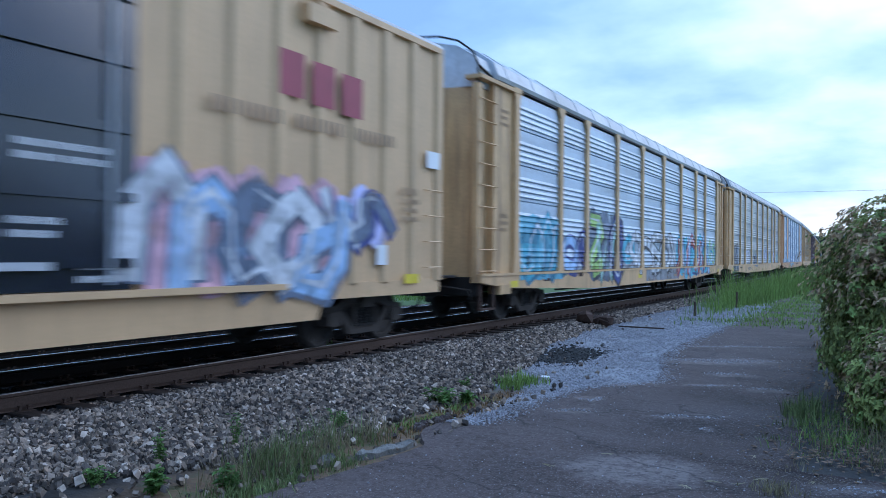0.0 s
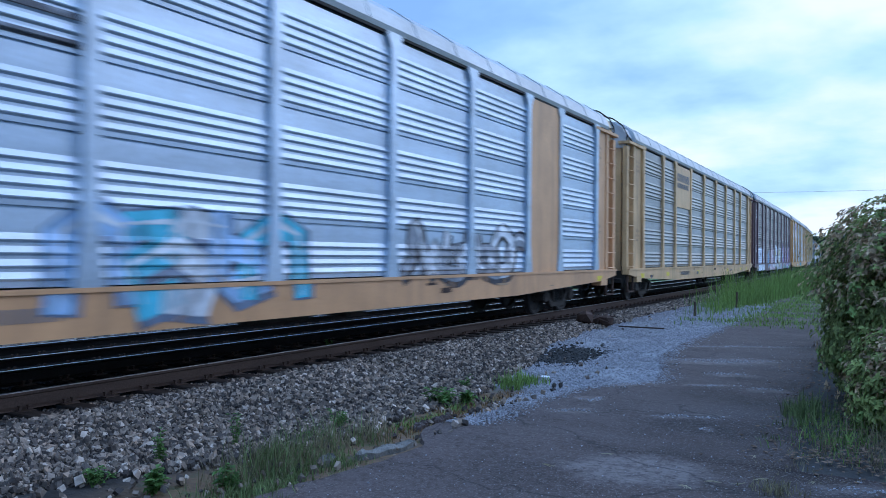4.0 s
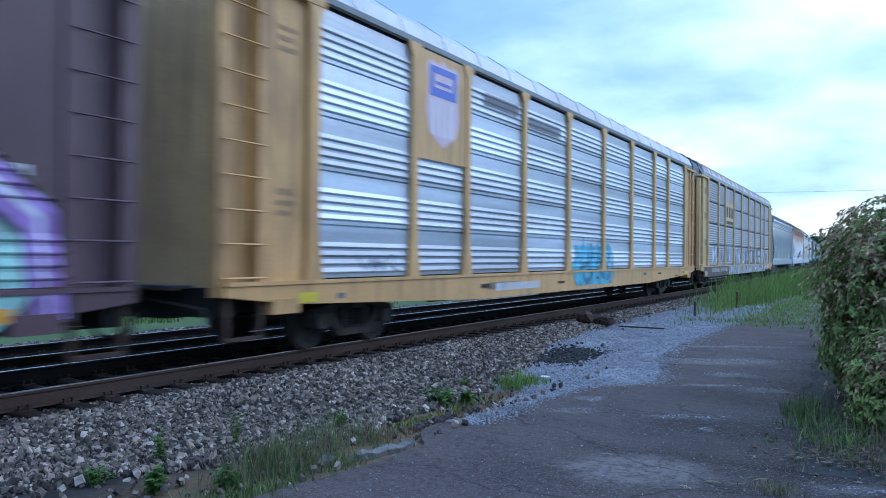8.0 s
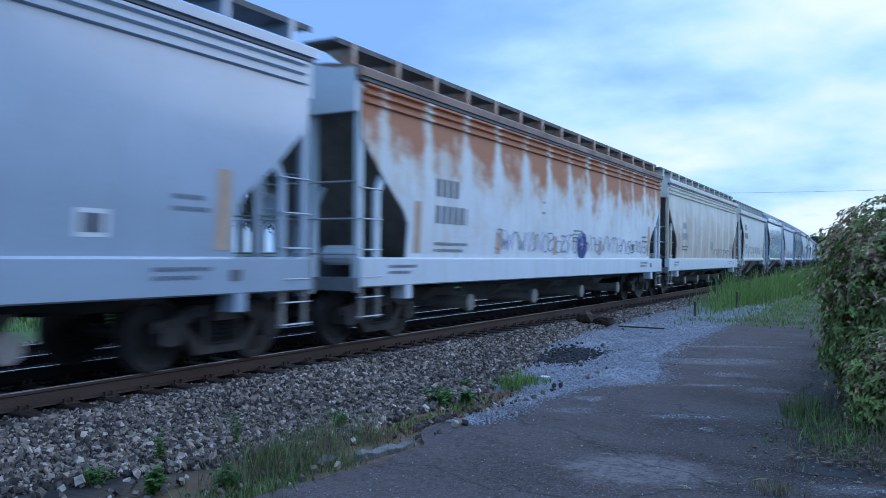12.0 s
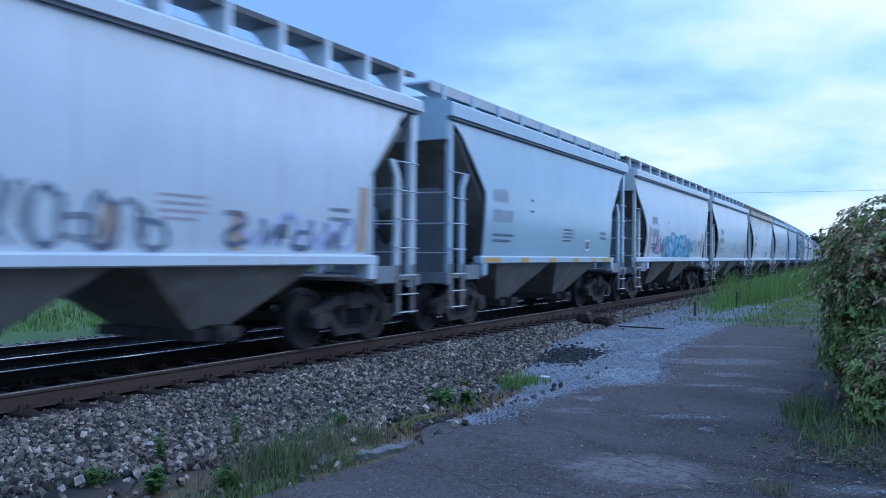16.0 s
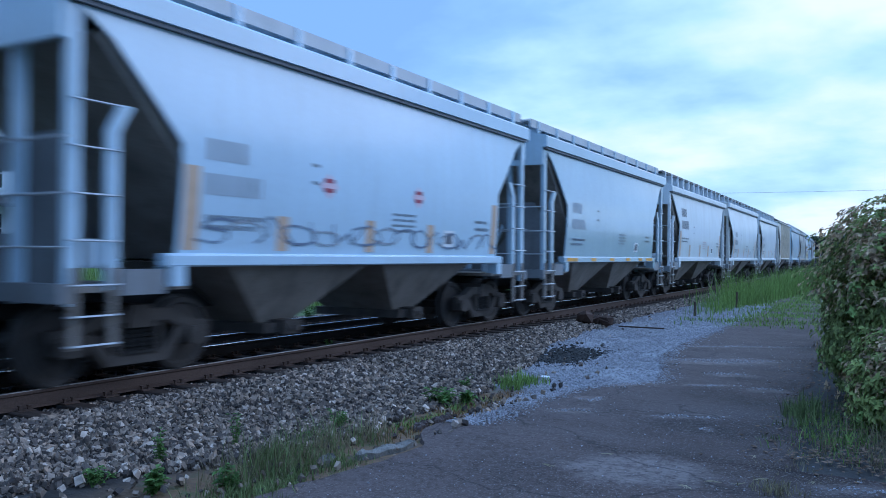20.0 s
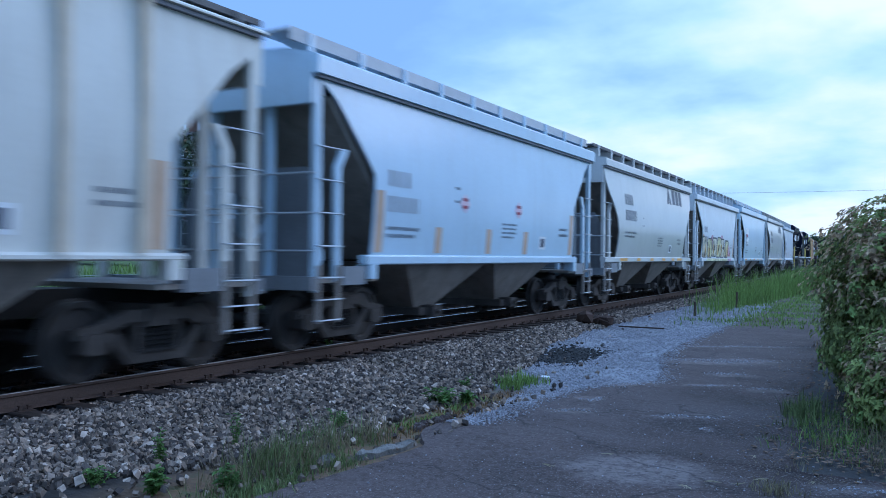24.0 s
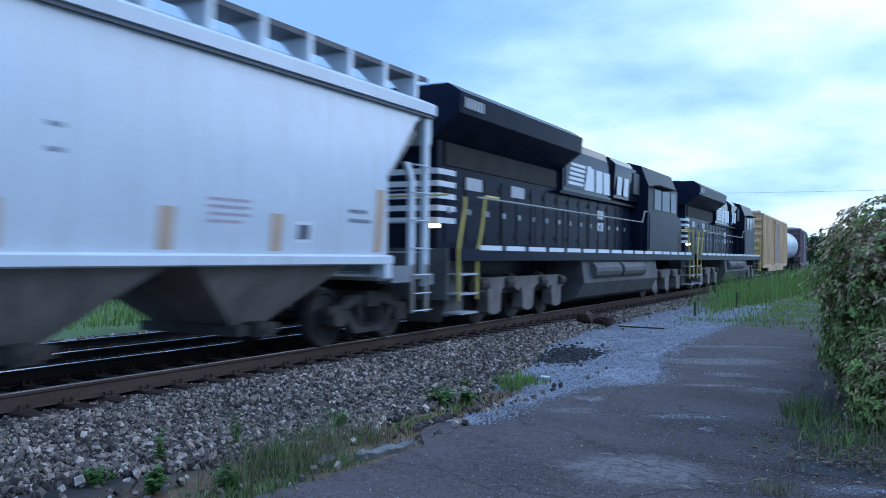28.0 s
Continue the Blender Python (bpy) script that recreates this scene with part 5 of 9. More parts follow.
def hopper_stile(half, e, sx, d, z0, z1, d2):
    def build(bm):
        pts = [(e * (half - d - 0.07), z0), (e * (half - d - 0.07), z1 - 0.3), (e * (half - d2 - 0.07), z1), (e * (half - d2 + 0.09), z1), (e * (half - d + 0.07), z1 - 0.3), (e * (half - d + 0.07), z0)]
        prism(bm, pts, *sorted((sx * 1.40, sx * 1.47)))
    return build


def hopper_end_rails(half, e, z1):
    def build(bm):
        y = e * (half - 0.60)
        for z in (z1 + 0.05, z1 + 0.60, z1 + 1.18):
            tube(bm, (-1.45, y, z), (1.45, y, z), 0.014, 6)
    return build


def hopper_brake_wheel(half, e):
    def build(bm):
        y = e * (half - 0.62)
        n = 18
        for i in range(n):
            a, b = i * math.tau / n, (i + 1) * math.tau / n
            tube(bm, (-0.45 + 0.27 * math.cos(a), y, 2.2 + 0.27 * math.sin(a)), (-0.45 + 0.27 * math.cos(b), y, 2.2 + 0.27 * math.sin(b)), 0.018, 5)
        for i in range(4):
            a = i * math.tau / 4
            tube(bm, (-0.45, y, 2.2), (-0.45 + 0.27 * math.cos(a), y, 2.2 + 0.27 * math.sin(a)), 0.012, 5)
        box(bm, -0.60, -0.30, *sorted((y - e * 0.05, y - e * 0.25)), 2.0, 2.4)
        tube(bm, (0.35, y - e * 0.7, 1.45), (0.95, y - e * 0.7, 1.45), 0.17, 12)
        tube(bm, (-0.2, y - e * 0.3, 1.2), (0.2, y - e * 0.8, 2.6), 0.05, 8)
    return build


def hopper_bay(y, half_top, z_top, half_bot=0.30, z_bot=0.44):
    def build(bm):
        a = [bm.verts.new(v) for v in ((-1.38, y - half_top, z_top), (1.38, y - half_top, z_top), (1.38, y + half_top, z_top), (-1.38, y + half_top, z_top))]
        b = [bm.verts.new(v) for v in ((-0.75, y - half_bot, z_bot), (0.75, y - half_bot, z_bot), (0.75, y + half_bot, z_bot), (-0.75, y + half_bot, z_bot))]
        for i in range(4):
            bm.faces.new((a[i], a[(i + 1) % 4], b[(i + 1) % 4], b[i]))
        bm.faces.new(a)
        bm.faces.new(b[::-1])
    return build


def hopper_gate(y, z):
    def build(bm):
        box(bm, -0.95, 0.95, y - 0.42, y + 0.42, z - 0.14, z)
        tube(bm, (-1.05, y, z - 0.07), (1.15, y, z - 0.07), 0.05, 8)
        box(bm, 0.8, 1.1, y - 0.15, y + 0.15, z - 0.16, z + 0.04)
    return build


def outlet_tube(y):
    def build(bm):
        prism(bm, [(-0.9, 1.05), (0.9, 1.05), (0.35, 0.55), (-0.35, 0.55)], y - 0.5, y + 0.5, "y")
        tube(bm, (-1.15, y, 0.52), (1.15, y, 0.52), 0.13, 12)
        tube(bm, (1.15, y, 0.52), (1.25, y, 0.52), 0.17, 12)
        tube(bm, (-1.25, y, 0.52), (-1.15, y, 0.52), 0.17, 12)
    return build


CUT_ANGLE = [(0.60, 4.30), (0.70, 4.02), (1.12, 3.74), (2.08, 2.72), (2.05, 1.42)]
CUT_ROUND = [(0.60, 4.30), (0.62, 3.72), (0.85, 3.38), (1.30, 2.98), (1.66, 2.60), (1.86, 2.20), (1.90, 1.90), (1.82, 1.42)]
CUT_LONG = [(0.66, 4.32), (0.66, 3.28), (0.82, 3.12), (1.32, 2.66), (1.90, 2.22), (2.08, 1.98), (2.06, 1.40)]


def make_hopper(label, length, style, paint, sill=None, bay=M_BAY, walk_solid=False, mesh=M_MESH, ribs=0, end_paint=None, roof=None):
    """style: angle and round are two-bay cars, long is a four-outlet car."""
    half = length / 2
    car = thing("covered_hopper_car", label, "railcar", "train cars")
    long_car = style == "long"
    cut = {"angle": CUT_ANGLE, "round": CUT_ROUND, "long": CUT_LONG}[style]
    z0, z1 = (0.95, 1.42) if long_car else (1.30, 1.46)
    glossy = paint in (M_GREY, M_BLUEGREY)
    # bottom and top of the eave's dark shade strip, top of the fascia, crown of the roof
    za, zb, ze, zr = {"long": (4.17, 4.22, 4.38, 4.50), "round": (4.03, 4.08, 4.30, 4.46)}.get(style, (4.005, 4.05, 4.33, 4.50) if glossy else (3.895, 3.94, 4.15, 4.42))
    zw = 4.67 if not long_car else 4.76
    if ribs:
        za, zb, ze, zr, zw = 4.26, 4.31, 4.37, 4.52, 4.58
        z0 = 1.37
    bulge = {"angle": 0.07, "round": 0.12, "long": 0.05}[style]
    sill = sill or paint
    end_paint = end_paint or paint
    roof = roof or paint
    K = lambda *a: (style, round(length, 2), *a)
    for sx in (1, -1):
        part("side_sheet", K("side", sx, za), hopper_side(half, cut, sx, bulge, z1 - 0.02, za + 0.01), paint, car, smooth=True)
        part("side_sill", K("sill", sx, z0), hopper_sill(half, z0, z1, sx, style == "angle"), sill, car)
        # solid dark bar that draws the shade line below the eave
        part("eave_strip", K("chord", sx, za), hopper_shade_chord(half, za, zb, sx), M_DARKMARK, car, "dark bar standing for the eave's shade")
        part("running_board", K("walk", sx, walk_solid, zw), hopper_walk(half, zw, sx, walk_solid), mesh, car, "dark metal grating walkway")
        n = round(length / (1.08 if style == "angle" and not glossy else 1.3))
        for i in range(n):
            y = -half + 0.75 + i * (length - 1.5) / (n - 1)
            part("bracket", ("bracket", style, sx, ze, zw), hopper_bracket(0, ze, zw, sx), mesh if ribs else paint, car, at=pose(0, y, 0))
    part("roof", K("roof", zr), hopper_roof(half, zb, ze, zr), roof, car)
    part("hatch_cover", K("hatch", zr), hopper_hatch(half, zr), roof, car)
    for e in (1, -1):
        # grime colour here also stands for the shade inside the end opening
        part("slope_sheet", K("inner", e, ze), hopper_inner(half, cut, z1 - 0.1, ze, e), M_BAY, car, "grimy slope sheet, darkened for the shade under the end")
        part("end_sheet", K("endtop", e, ze), hopper_end_top(half, e, ze, zr), end_paint, car)
        part("end_platform", K("plat", e), end_box(1.45, e, half - 0.62, half - 2.2, z1 - 0.42, z1 - 0.36), M_BAY, car)
        part("end_sill", K("esill", e), end_box(1.5, e, half - 0.50, half - 0.62, z1 - 0.52, z1 - 0.32), M_ENDGREY, car)
        if e < 0 and (glossy or style == "round"):
            part("end_bulkhead", K("bulk", e), bulkhead(e * (half - 0.86), z1 - 0.36, 2.76 if not long_car else 2.45), M_ENDDARK, car, "grey end plate with a round opening")
        for sx in (1, -1):
            part("sill_bracket", K("sbr", e, sx), lambda bm: box(bm, *sorted((sx * 1.30, sx * 1.50)), *sorted((e * (half - 1.25), e * (half - 1.85))), z1 - 0.46, z1 - 0.18), M_ENDGREY, car)
        part("draft_sill", K("draft", e), end_box(0.28, e, half - 0.4, half - 4.0, 0.72, z1 - 0.425), M_STEEL, car)
        part("end_rail", K("rails", e), hopper_end_rails(half, e, z1), M_MARKGREY, car)
        for x in (-1.42, 1.42, -0.55, 0.55):
            part("corner_post" if abs(x) > 1 else "end_post", K("post", e, x, za), hopper_post(half, e, x, 0.68, z1 - 0.55, za - 0.02), end_paint, car)
        for sx in (1, -1):
            d1 = 1.16
            part("ladder_stile", K("stile", e, sx), hopper_stile(half, e, sx, d1, z1 - 0.4, 3.05 if not long_car else 2.75, d1 + 0.18), end_paint, car)
            for z in [0.50, 0.80, 1.12] + [z1 + 0.12 + 0.48 * k for k in range(3 if long_car else 4)]:
                part("ladder_rung", K("rung", e, sx), rung(sx * 1.53, e * (half - 0.64), e * (half - d1 - 0.03), 0.10), M_MARKGREY, car, at=pose(0, 0, z))
            for d in (0.69, d1):
                # stiles borrow the bay's grey to look shaded
                part("step_stile", K("stepstile", e, sx, d, z0), lambda bm: box(bm, *sorted((sx * 1.44, sx * 1.49)), *sorted((e * (half - d + 0.04), e * (half - d - 0.04))), 0.46, z0), M_BAY, car)
    part("brake_stand", K("brake"), hopper_brake_wheel(half, -1), end_paint, car, "brake wheel and air tank on the end platform")
    if long_car:
        n = 4
        for i in range(n):
            y = (i - 1.5) * (length - 8.5) / 3.4
            part("outlet", ("tube", length), outlet_tube(0), bay, car, at=pose(0, y, 0))
        part("centre_hopper", K("belly"), lambda bm: prism(bm, [(-half + 3.2, 1.0), (half - 3.2, 1.0), (half - 3.8, 0.85), (-half + 3.8, 0.85)], -1.2, 1.2), M_STEEL, car)
    else:
        for y in (-1.78, 1.78):
            part("discharge_bay", K("bay", z0), hopper_bay(0, 1.62, z0 + 0.05), bay, car, at=pose(0, y, 0))
            part("outlet_gate", K("gate"), hopper_gate(0, 0.47), M_GRIME, car, at=pose(0, y, 0))
    if long_car:
        for sx in (1, -1):
            for z in (3.86, 4.0, 4.13):
                part("eave_rib", K("erib", sx, z), lambda bm: prism(bm, [(sx * 1.455, z - 0.045), (sx * 1.53, z - 0.02), (sx * 1.53, z + 0.02), (sx * 1.455, z + 0.045)], -half + 0.72, half - 0.72, "y"), paint, car)
    if ribs:
        for i in range(ribs):
            y = -half + 2.5 + i * (length - 5.0) / (ribs - 1)
            for sx in (1, -1):
                part("rib", ("rib", sx, style), lambda bm: box(bm, *sorted((sx * (1.46 + bulge), sx * (1.52 + bulge))), -0.05, 0.05, z1, za), M_TANRIB, car, at=pose(0, y, 0))
    for e in (-1, 1):
        truck(car, e * (half - 1.85))
    couplers(car, half)
    return car, ("hopper", z1 - 0.02, za + 0.01, bulge)


M_TANRIB = mat("tan_rib_paint", (0.60, 0.50, 0.38), 0.5, 0, 0.15, 2.0, 0.08)
M_MARKGREY = mat("rail_grey_paint", (0.45, 0.46, 0.48), 0.5, 0.1, 0.1, 2.0)

# ---- the train ----
TRAIN = []


def hook(car, s0, s1):
    """Place a car between two coupling points of the train at the start."""
    TRAIN.append((car, (s0 + s1) / 2))
    car.matrix_basis = on_track((s0 + s1) / 2)


# couplings of the train, in metres along the track at the start
G0, G1, G2, G3, G4, G5, G6, G7 = 13.69, 42.39, 71.01, 99.61, 128.21, 156.68, 185.31, 213.92
HOPS = [213.92, 233.54, 253.54, 270.92, 284.36, 296.85, 309.87, 322.44, 335.8, 348.47, 361.71, 374.95, 387.67, 400.35, 413.42, 426.12, 438.84, 451.8, 465.13, 477.79, 490.51, 503.6, 516.42, 528.88]
RACK = ("rack",)
M_LOGORED = mat("faded_red_marking", (0.33, 0.05, 0.08), 0.55, 0, 0.12, 3.0)
M_SHIELDBLUE = mat("shield_blue", (0.08, 0.15, 0.55), 0.5, 0, 0.08, 3.0)
M_SHIELDROSE = mat("shield_rose", (0.70, 0.50, 0.56), 0.5, 0, 0.08, 3.0)
M_WARNYELLOW = mat("yellow_marking", (0.72, 0.55, 0.03), 0.5, 0, 0.1, 3.0)


# ---- box cars ----
def box_side(half, z0, z1, sx):
    def build(bm):
        box(bm, *sorted((sx * 1.40, sx * 1.46)), -half, half, z0, z1)
        prism(bm, [(-half, z0 + 0.02), (-half, z0 - 0.22), (-6.15 * half / 9.55, z0 - 0.22), (-6.0 * half / 9.55, z0 - 0.50), (6.0 * half / 9.55, z0 - 0.50), (6.15 * half / 9.55, z0 - 0.22), (half, z0 - 0.22), (half, z0 + 0.02)], sx * 1.42, sx * 1.485)
    return build


def make_boxcar(label, length, door_half, paint, door, ztop, rib_step, roof=None, end=None):
    car = thing("box_car", label, "railcar", "train cars")
    half, z0 = length / 2 - 0.80, 1.02
    K = lambda *a: ("boxcar", round(length, 2), *a)
    for sx in (1, -1):
        part("side_wall", K("side", sx), box_side(half, z0, ztop, sx), paint, car)
        n = int(2 * half / rib_step)
        for i in range(n + 1):
            y = -half + 0.06 + i * (2 * half - 0.12) / n
            if abs(y) > door_half + 0.1:
                part("rib", K("rib", sx), lambda bm: prism(bm, [(sx * 1.455, -0.16), (sx * 1.52, -0.09), (sx * 1.52, 0.09), (sx * 1.455, 0.16)], z0, ztop - 0.08, "z"), paint, car, at=pose(0, y, 0))
        for k, (a, b) in enumerate(((-door_half, -0.02), (0.02, door_half))):
            d = part("door", K("door", sx, k), lambda bm: box(bm, *sorted((sx * 1.47, sx * 1.53)), a, b, z0 + 0.05, ztop - 0.16), door, car, "dark plug door" if door in (M_DOOR, M_PURPLE) else "")
            for z in (1.35, 2.05, 2.78, 3.5, 4.2, ztop - 0.35):
                part("door_rail", K("drail", sx, k), lambda bm: box(bm, *sorted((sx * 1.53, sx * 1.575)), a + 0.05, b - 0.05, -0.05, 0.05), door, d, at=pose(0, 0, z))
            for y in (a + 0.35, b - 0.35):
                part("door_rod", K("drod", sx), lambda bm: tube(bm, (sx * 1.585, 0, z0 + 0.1), (sx * 1.585, 0, ztop - 0.3), 0.022, 6), M_MARKGREY, d, at=pose(0, y, 0))
        part("door_track", K("track", sx), lambda bm: box(bm, *sorted((sx * 1.46, sx * 1.60)), -door_half * 1.9, door_half * 1.9, z0 - 0.04, z0 + 0.04), paint, car)
        part("top_chord", K("chord", sx), lambda bm: box(bm, *sorted((sx * 1.40, sx * 1.53)), -half, half, ztop - 0.10, ztop), paint, car)
    part("roof", K("roof"), lambda bm: prism(bm, [(-1.53, ztop), (-1.50, ztop + 0.06), (-0.6, ztop + 0.16), (0.6, ztop + 0.16), (1.50, ztop + 0.06), (1.53, ztop)], -half, half, "y"), roof or M_ROOF, car)
    part("floor", K("floor"), lambda bm: [box(bm, -1.4, 1.4, -half + 0.1, half - 0.1, z0 - 0.1, z0 + 0.05), box(bm, -0.3, 0.3, -half - 0.1, half + 0.1, 0.72, z0 - 0.05)], M_STEEL, car)
    for e in (1, -1):
        part("end_wall", K("end", e), lambda bm: box(bm, -1.46, 1.46, *sorted((e * (half - 0.06), e * half)), z0 - 0.2, ztop), end or paint, car)
        for k in range(7):
            z = 1.55 + k * 0.50
            part("end_corrugation", K("corr", e), lambda bm: prism(bm, [(e * half, -0.14), (e * (half + 0.07), -0.06), (e * (half + 0.07), 0.06), (e * half, 0.14)], -1.30, 1.30), end or paint, car, at=pose(0, 0, z))
        for k in range(4):
            part("ladder_rung", K("rung", e), rung(1.60, e * (half - 0.10), e * (half - 0.62), 0.09), paint, car, at=pose(0, 0, 1.25 + k * 0.45))
        part("crossover", K("cross", e), lambda bm: box(bm, -1.3, 1.3, *sorted((e * half, e * (half + 0.3))), 1.02, 1.06), M_MARKGREY, car)
        truck(car, e * (half - 1.75))
    couplers(car, length / 2)
    return car


FLAT = ("flat", 1.524)
car = make_boxcar("tan box car with black plug doors and large graffiti", 20.7, 2.75, M_TANBOX, M_DOOR, 5.2, 0.86)
hook(car, G0 - 20.7, G0)
# plain red blocks stand for the emblem, bars for the lines below it
for y, z in ((5.10, 3.62), (5.80, 3.58), (6.50, 3.54)):
    patch(car, FLAT, y, y + 0.52, z, z + 0.62, M_LOGORED, "emblem", "faded dark red emblem block", 0.0)
for y, wd in ((3.85, 1.35), (5.45, 1.15), (6.85, 1.15)):
    bars(car, FLAT, y, 3.40, (wd,), (0.19,), material=M_RUSTBROWN)
for y, z in ((1.3, 4.2), (1.35, 2.55), (1.9, 2.55), (1.3, 1.8), (2.05, 1.35), (0.3, 1.9), (-1.4, 2.5)):
    bars(car, ("flat", 1.536), y, z, (0.55, 0.5), (0.07, 0.07), 0.06, M_MARKWHITE)
for y, z, r in ((0.75, 2.42, 0.17), (0.75, 2.05, 0.13)):
    part("door_latch", None, lambda bm: tube(bm, (1.53, y, z), (1.60, y, z), r, 12), M_MARKGREY, car)
part("door_lever", None, lambda bm: box(bm, 1.55, 1.61, 0.1, 1.7, 1.28, 1.36), M_MARKGREY, car)
bars(car, FLAT, 8.2, 2.6, (0.5, 0.6, 0.5, 0.5), (0.12, 0.08, 0.08, 0.08), material=M_RUSTBROWN)
graffiti(car, FLAT, 2.75, 6.4, 0.95, 2.50, ("white", "sky", "slate"), "slate", "pink", 3, 5, bulky=True)
graffiti(car, FLAT, 6.3, 7.7, 1.6, 2.45, ("white", "slate"), "navy", "lilac", 4, 2)
patch(car, FLAT, 7.45, 7.75, 1.3, 1.62, M_MARKWHITE)
patch(car, FLAT, 8.3, 8.75, 0.98, 1.14, M_WARNYELLOW, "reflector")
patch(car, FLAT, 9.0, 9.45, 3.0, 3.3, M_MARKWHITE)
part("placard_box", None, lambda bm: box(bm, 1.46, 1.62, 5.6, 6.25, 4.72, 4.98), M_TANBOX, car)


def reflectors(car, ys, z=0.86, x=RX + 0.054, m=None):
    for y in ys:
        patch(car, ("flat", x), y, y + 0.42, z - 0.07, z + 0.07, m or M_WARNYELLOW, "reflector")


def end_stencils(car, m=None):
    rng = random.Random(len(TRAIN) * 7)
    for _ in range(9):
        y, z = rng.uniform(-13.0, 12.4), rng.uniform(0.72, 0.95)
        patch(car, ("flat", RX + 0.0525), y, y + rng.uniform(0.12, 0.6), z, z + rng.uniform(0.03, 0.10), rng.choice((M_RUSTBROWN, M_RUST, M_DARKMARK)), "sill_stain", "worn stained spot on the sill", 0.002 + 0.001 * _)
    for y in (-12.55, 12.05):
        bars(car, ("flat", RX - 0.018), y - 0.05, 4.55, (0.42, 0.36, 0.40), (0.07, 0.07, 0.07), material=m or M_RUSTBROWN)
        bars(car, ("flat", RX - 0.018), y - 0.05, 2.35, (0.36, 0.42, 0.30), (0.09, 0.07, 0.07), material=m or M_RUSTBROWN)
    bars(car, ("flat", RX + 0.053), -6.2, 0.92, (1.6,), (0.14,), material=M_DARKMARK)


rack = make_rack("yellow autorack with bright galvanised panels and blue graffiti", M_YELLOW, M_GALV, M_YELLOW, M_ROOF, end_body=M_YELLOWEND)
hook(rack, G0, G1)
block_tag(rack, RACK, -11.7, -9.0, 0.90, 2.45, "lagoon", "teal", 11)
graffiti(rack, RACK, -11.5, -9.1, 0.95, 2.35, ("cyan", "teal"), "teal", None, 11, 4, bulky=True)
graffiti(rack, RACK, -8.7, -7.2, 1.10, 2.0, ("sky", "navy"), "navy", None, 12, 2)
graffiti(rack, RACK, -6.9, -3.9, 0.80, 2.75, ("lime", "mint", "navy"), "black", "slate", 13, 3, bulky=True)
graffiti(rack, RACK, -3.6, -1.6, 1.3, 2.2, ("cyan", "white"), "grey", None, 14, 2)
graffiti(rack, RACK, -1.3, 3.3, 0.85, 2.25, ("white", "white", "grey"), "black", None, 15, 4)
graffiti(rack, RACK, 3.8, 9.6, 0.75, 2.35, ("red", "sky", "red", "cyan"), "navy", "cyan", 16, 6, bulky=True)
graffiti(rack, RACK, 9.6, 11.9, 1.1, 2.3, ("cyan", "lime"), None, None, 17, 3)
patch(rack, ("flat", RX + 0.0525), -1.0, 3.6, 0.66, 1.04, SPRAY["grey"], "painted_sill", "silver overpainted sill")
reflectors(rack, (-12.2, 12.0, -2.0))
end_stencils(rack)

rack = make_rack("yellow autorack with dull grey panels and faint tags", M_YELLOW, M_GALV_DULL, M_YELLOW, M_ROOF, end_body=M_YELLOWEND)
hook(rack, G1, G2)
slab_tag(rack, RACK, -11.8, -9.9, 0.72, 2.2, ("slate", "grey"), "black", None, 3, 21)
graffiti(rack, RACK, -6.8, -5.1, 1.15, 1.95, ("lilac", "white"), None, None, 22, 3)
graffiti(rack, RACK, -3.8, -1.6, 1.1, 1.75, ("slate", "black"), "grey", None, 23, 3)
graffiti(rack, RACK, 1.9, 4.2, 1.2, 2.15, ("lilac", "sky"), None, None, 24, 3)
graffiti(rack, RACK, 4.6, 6.9, 1.1, 1.9, ("mint", "slate"), None, None, 25, 4)
graffiti(rack, RACK, 7.2, 8.7, 1.15, 1.85, ("lilac", "white"), None, None, 26, 2)
graffiti(rack, RACK, 9.5, 11.7, 1.1, 1.8, ("mint", "teal"), None, None, 27, 4)
reflectors(rack, (-12.3, -11.0, 11.6))
end_stencils(rack)

rack = make_rack("tan autorack with white end doors and plain orange panels", M_TAN, M_GALV, M_GALV, M_ROOF, door=M_WHITE, cap=M_CREAM, solid=(1, 7))
hook(rack, G2, G3)
paint_on("emblem", lambda bm: [quad(bm, [(0.002, y, z), (0.002, y + w, z), (0.002, y + w, z + 0.08), (0.002, y, z + 0.08)]) for y, z, w in ((-6.6, 3.98, 0.9), (-6.7, 3.83, 1.0), (-6.6, 3.68, 0.8), (-5.6, 3.52, 1.4), (-5.5, 3.80, 1.2))], SPRAY["black"], rack, RACK, "dark striped emblem")
graffiti(rack, RACK, -4.6, -1.1, 0.85, 2.0, ("sky", "cyan", "white"), "slate", None, 31, 5, bulky=True)
graffiti(rack, RACK, 1.8, 6.9, 1.05, 2.0, ("grey", "white"), "black", None, 32, 7)
paint_on("graffiti_fill", lambda bm: disc_fan(bm, 0.06, -7.9, 1.28, 0.6, 0.19), SPRAY["cyan"], rack, RACK, "sprayed cyan blot")
reflectors(rack, (-12.4, 11.9))
end_stencils(rack)

rack = make_rack("weathered yellow autorack with dull grey panels", M_YELLOW, M_GALV_GRIMY, M_YELLOW, M_ROOF, end_body=M_YELLOWEND)
hook(rack, G3, G4)
patch(rack, ("flat", RX + 0.016), -7.0, -4.4, 3.4, 5.0, M_YELLOW, "sign_panel", "yellow sign panel", 0.012)
bars(rack, ("flat", RX + 0.03), -6.8, 4.7, (2.2, 2.0), (0.3, 0.18), material=M_DARKMARK)
reflectors(rack, (-12.2, -8.6, -3.0, 4.5, 8.9, 11.0))
end_stencils(rack)

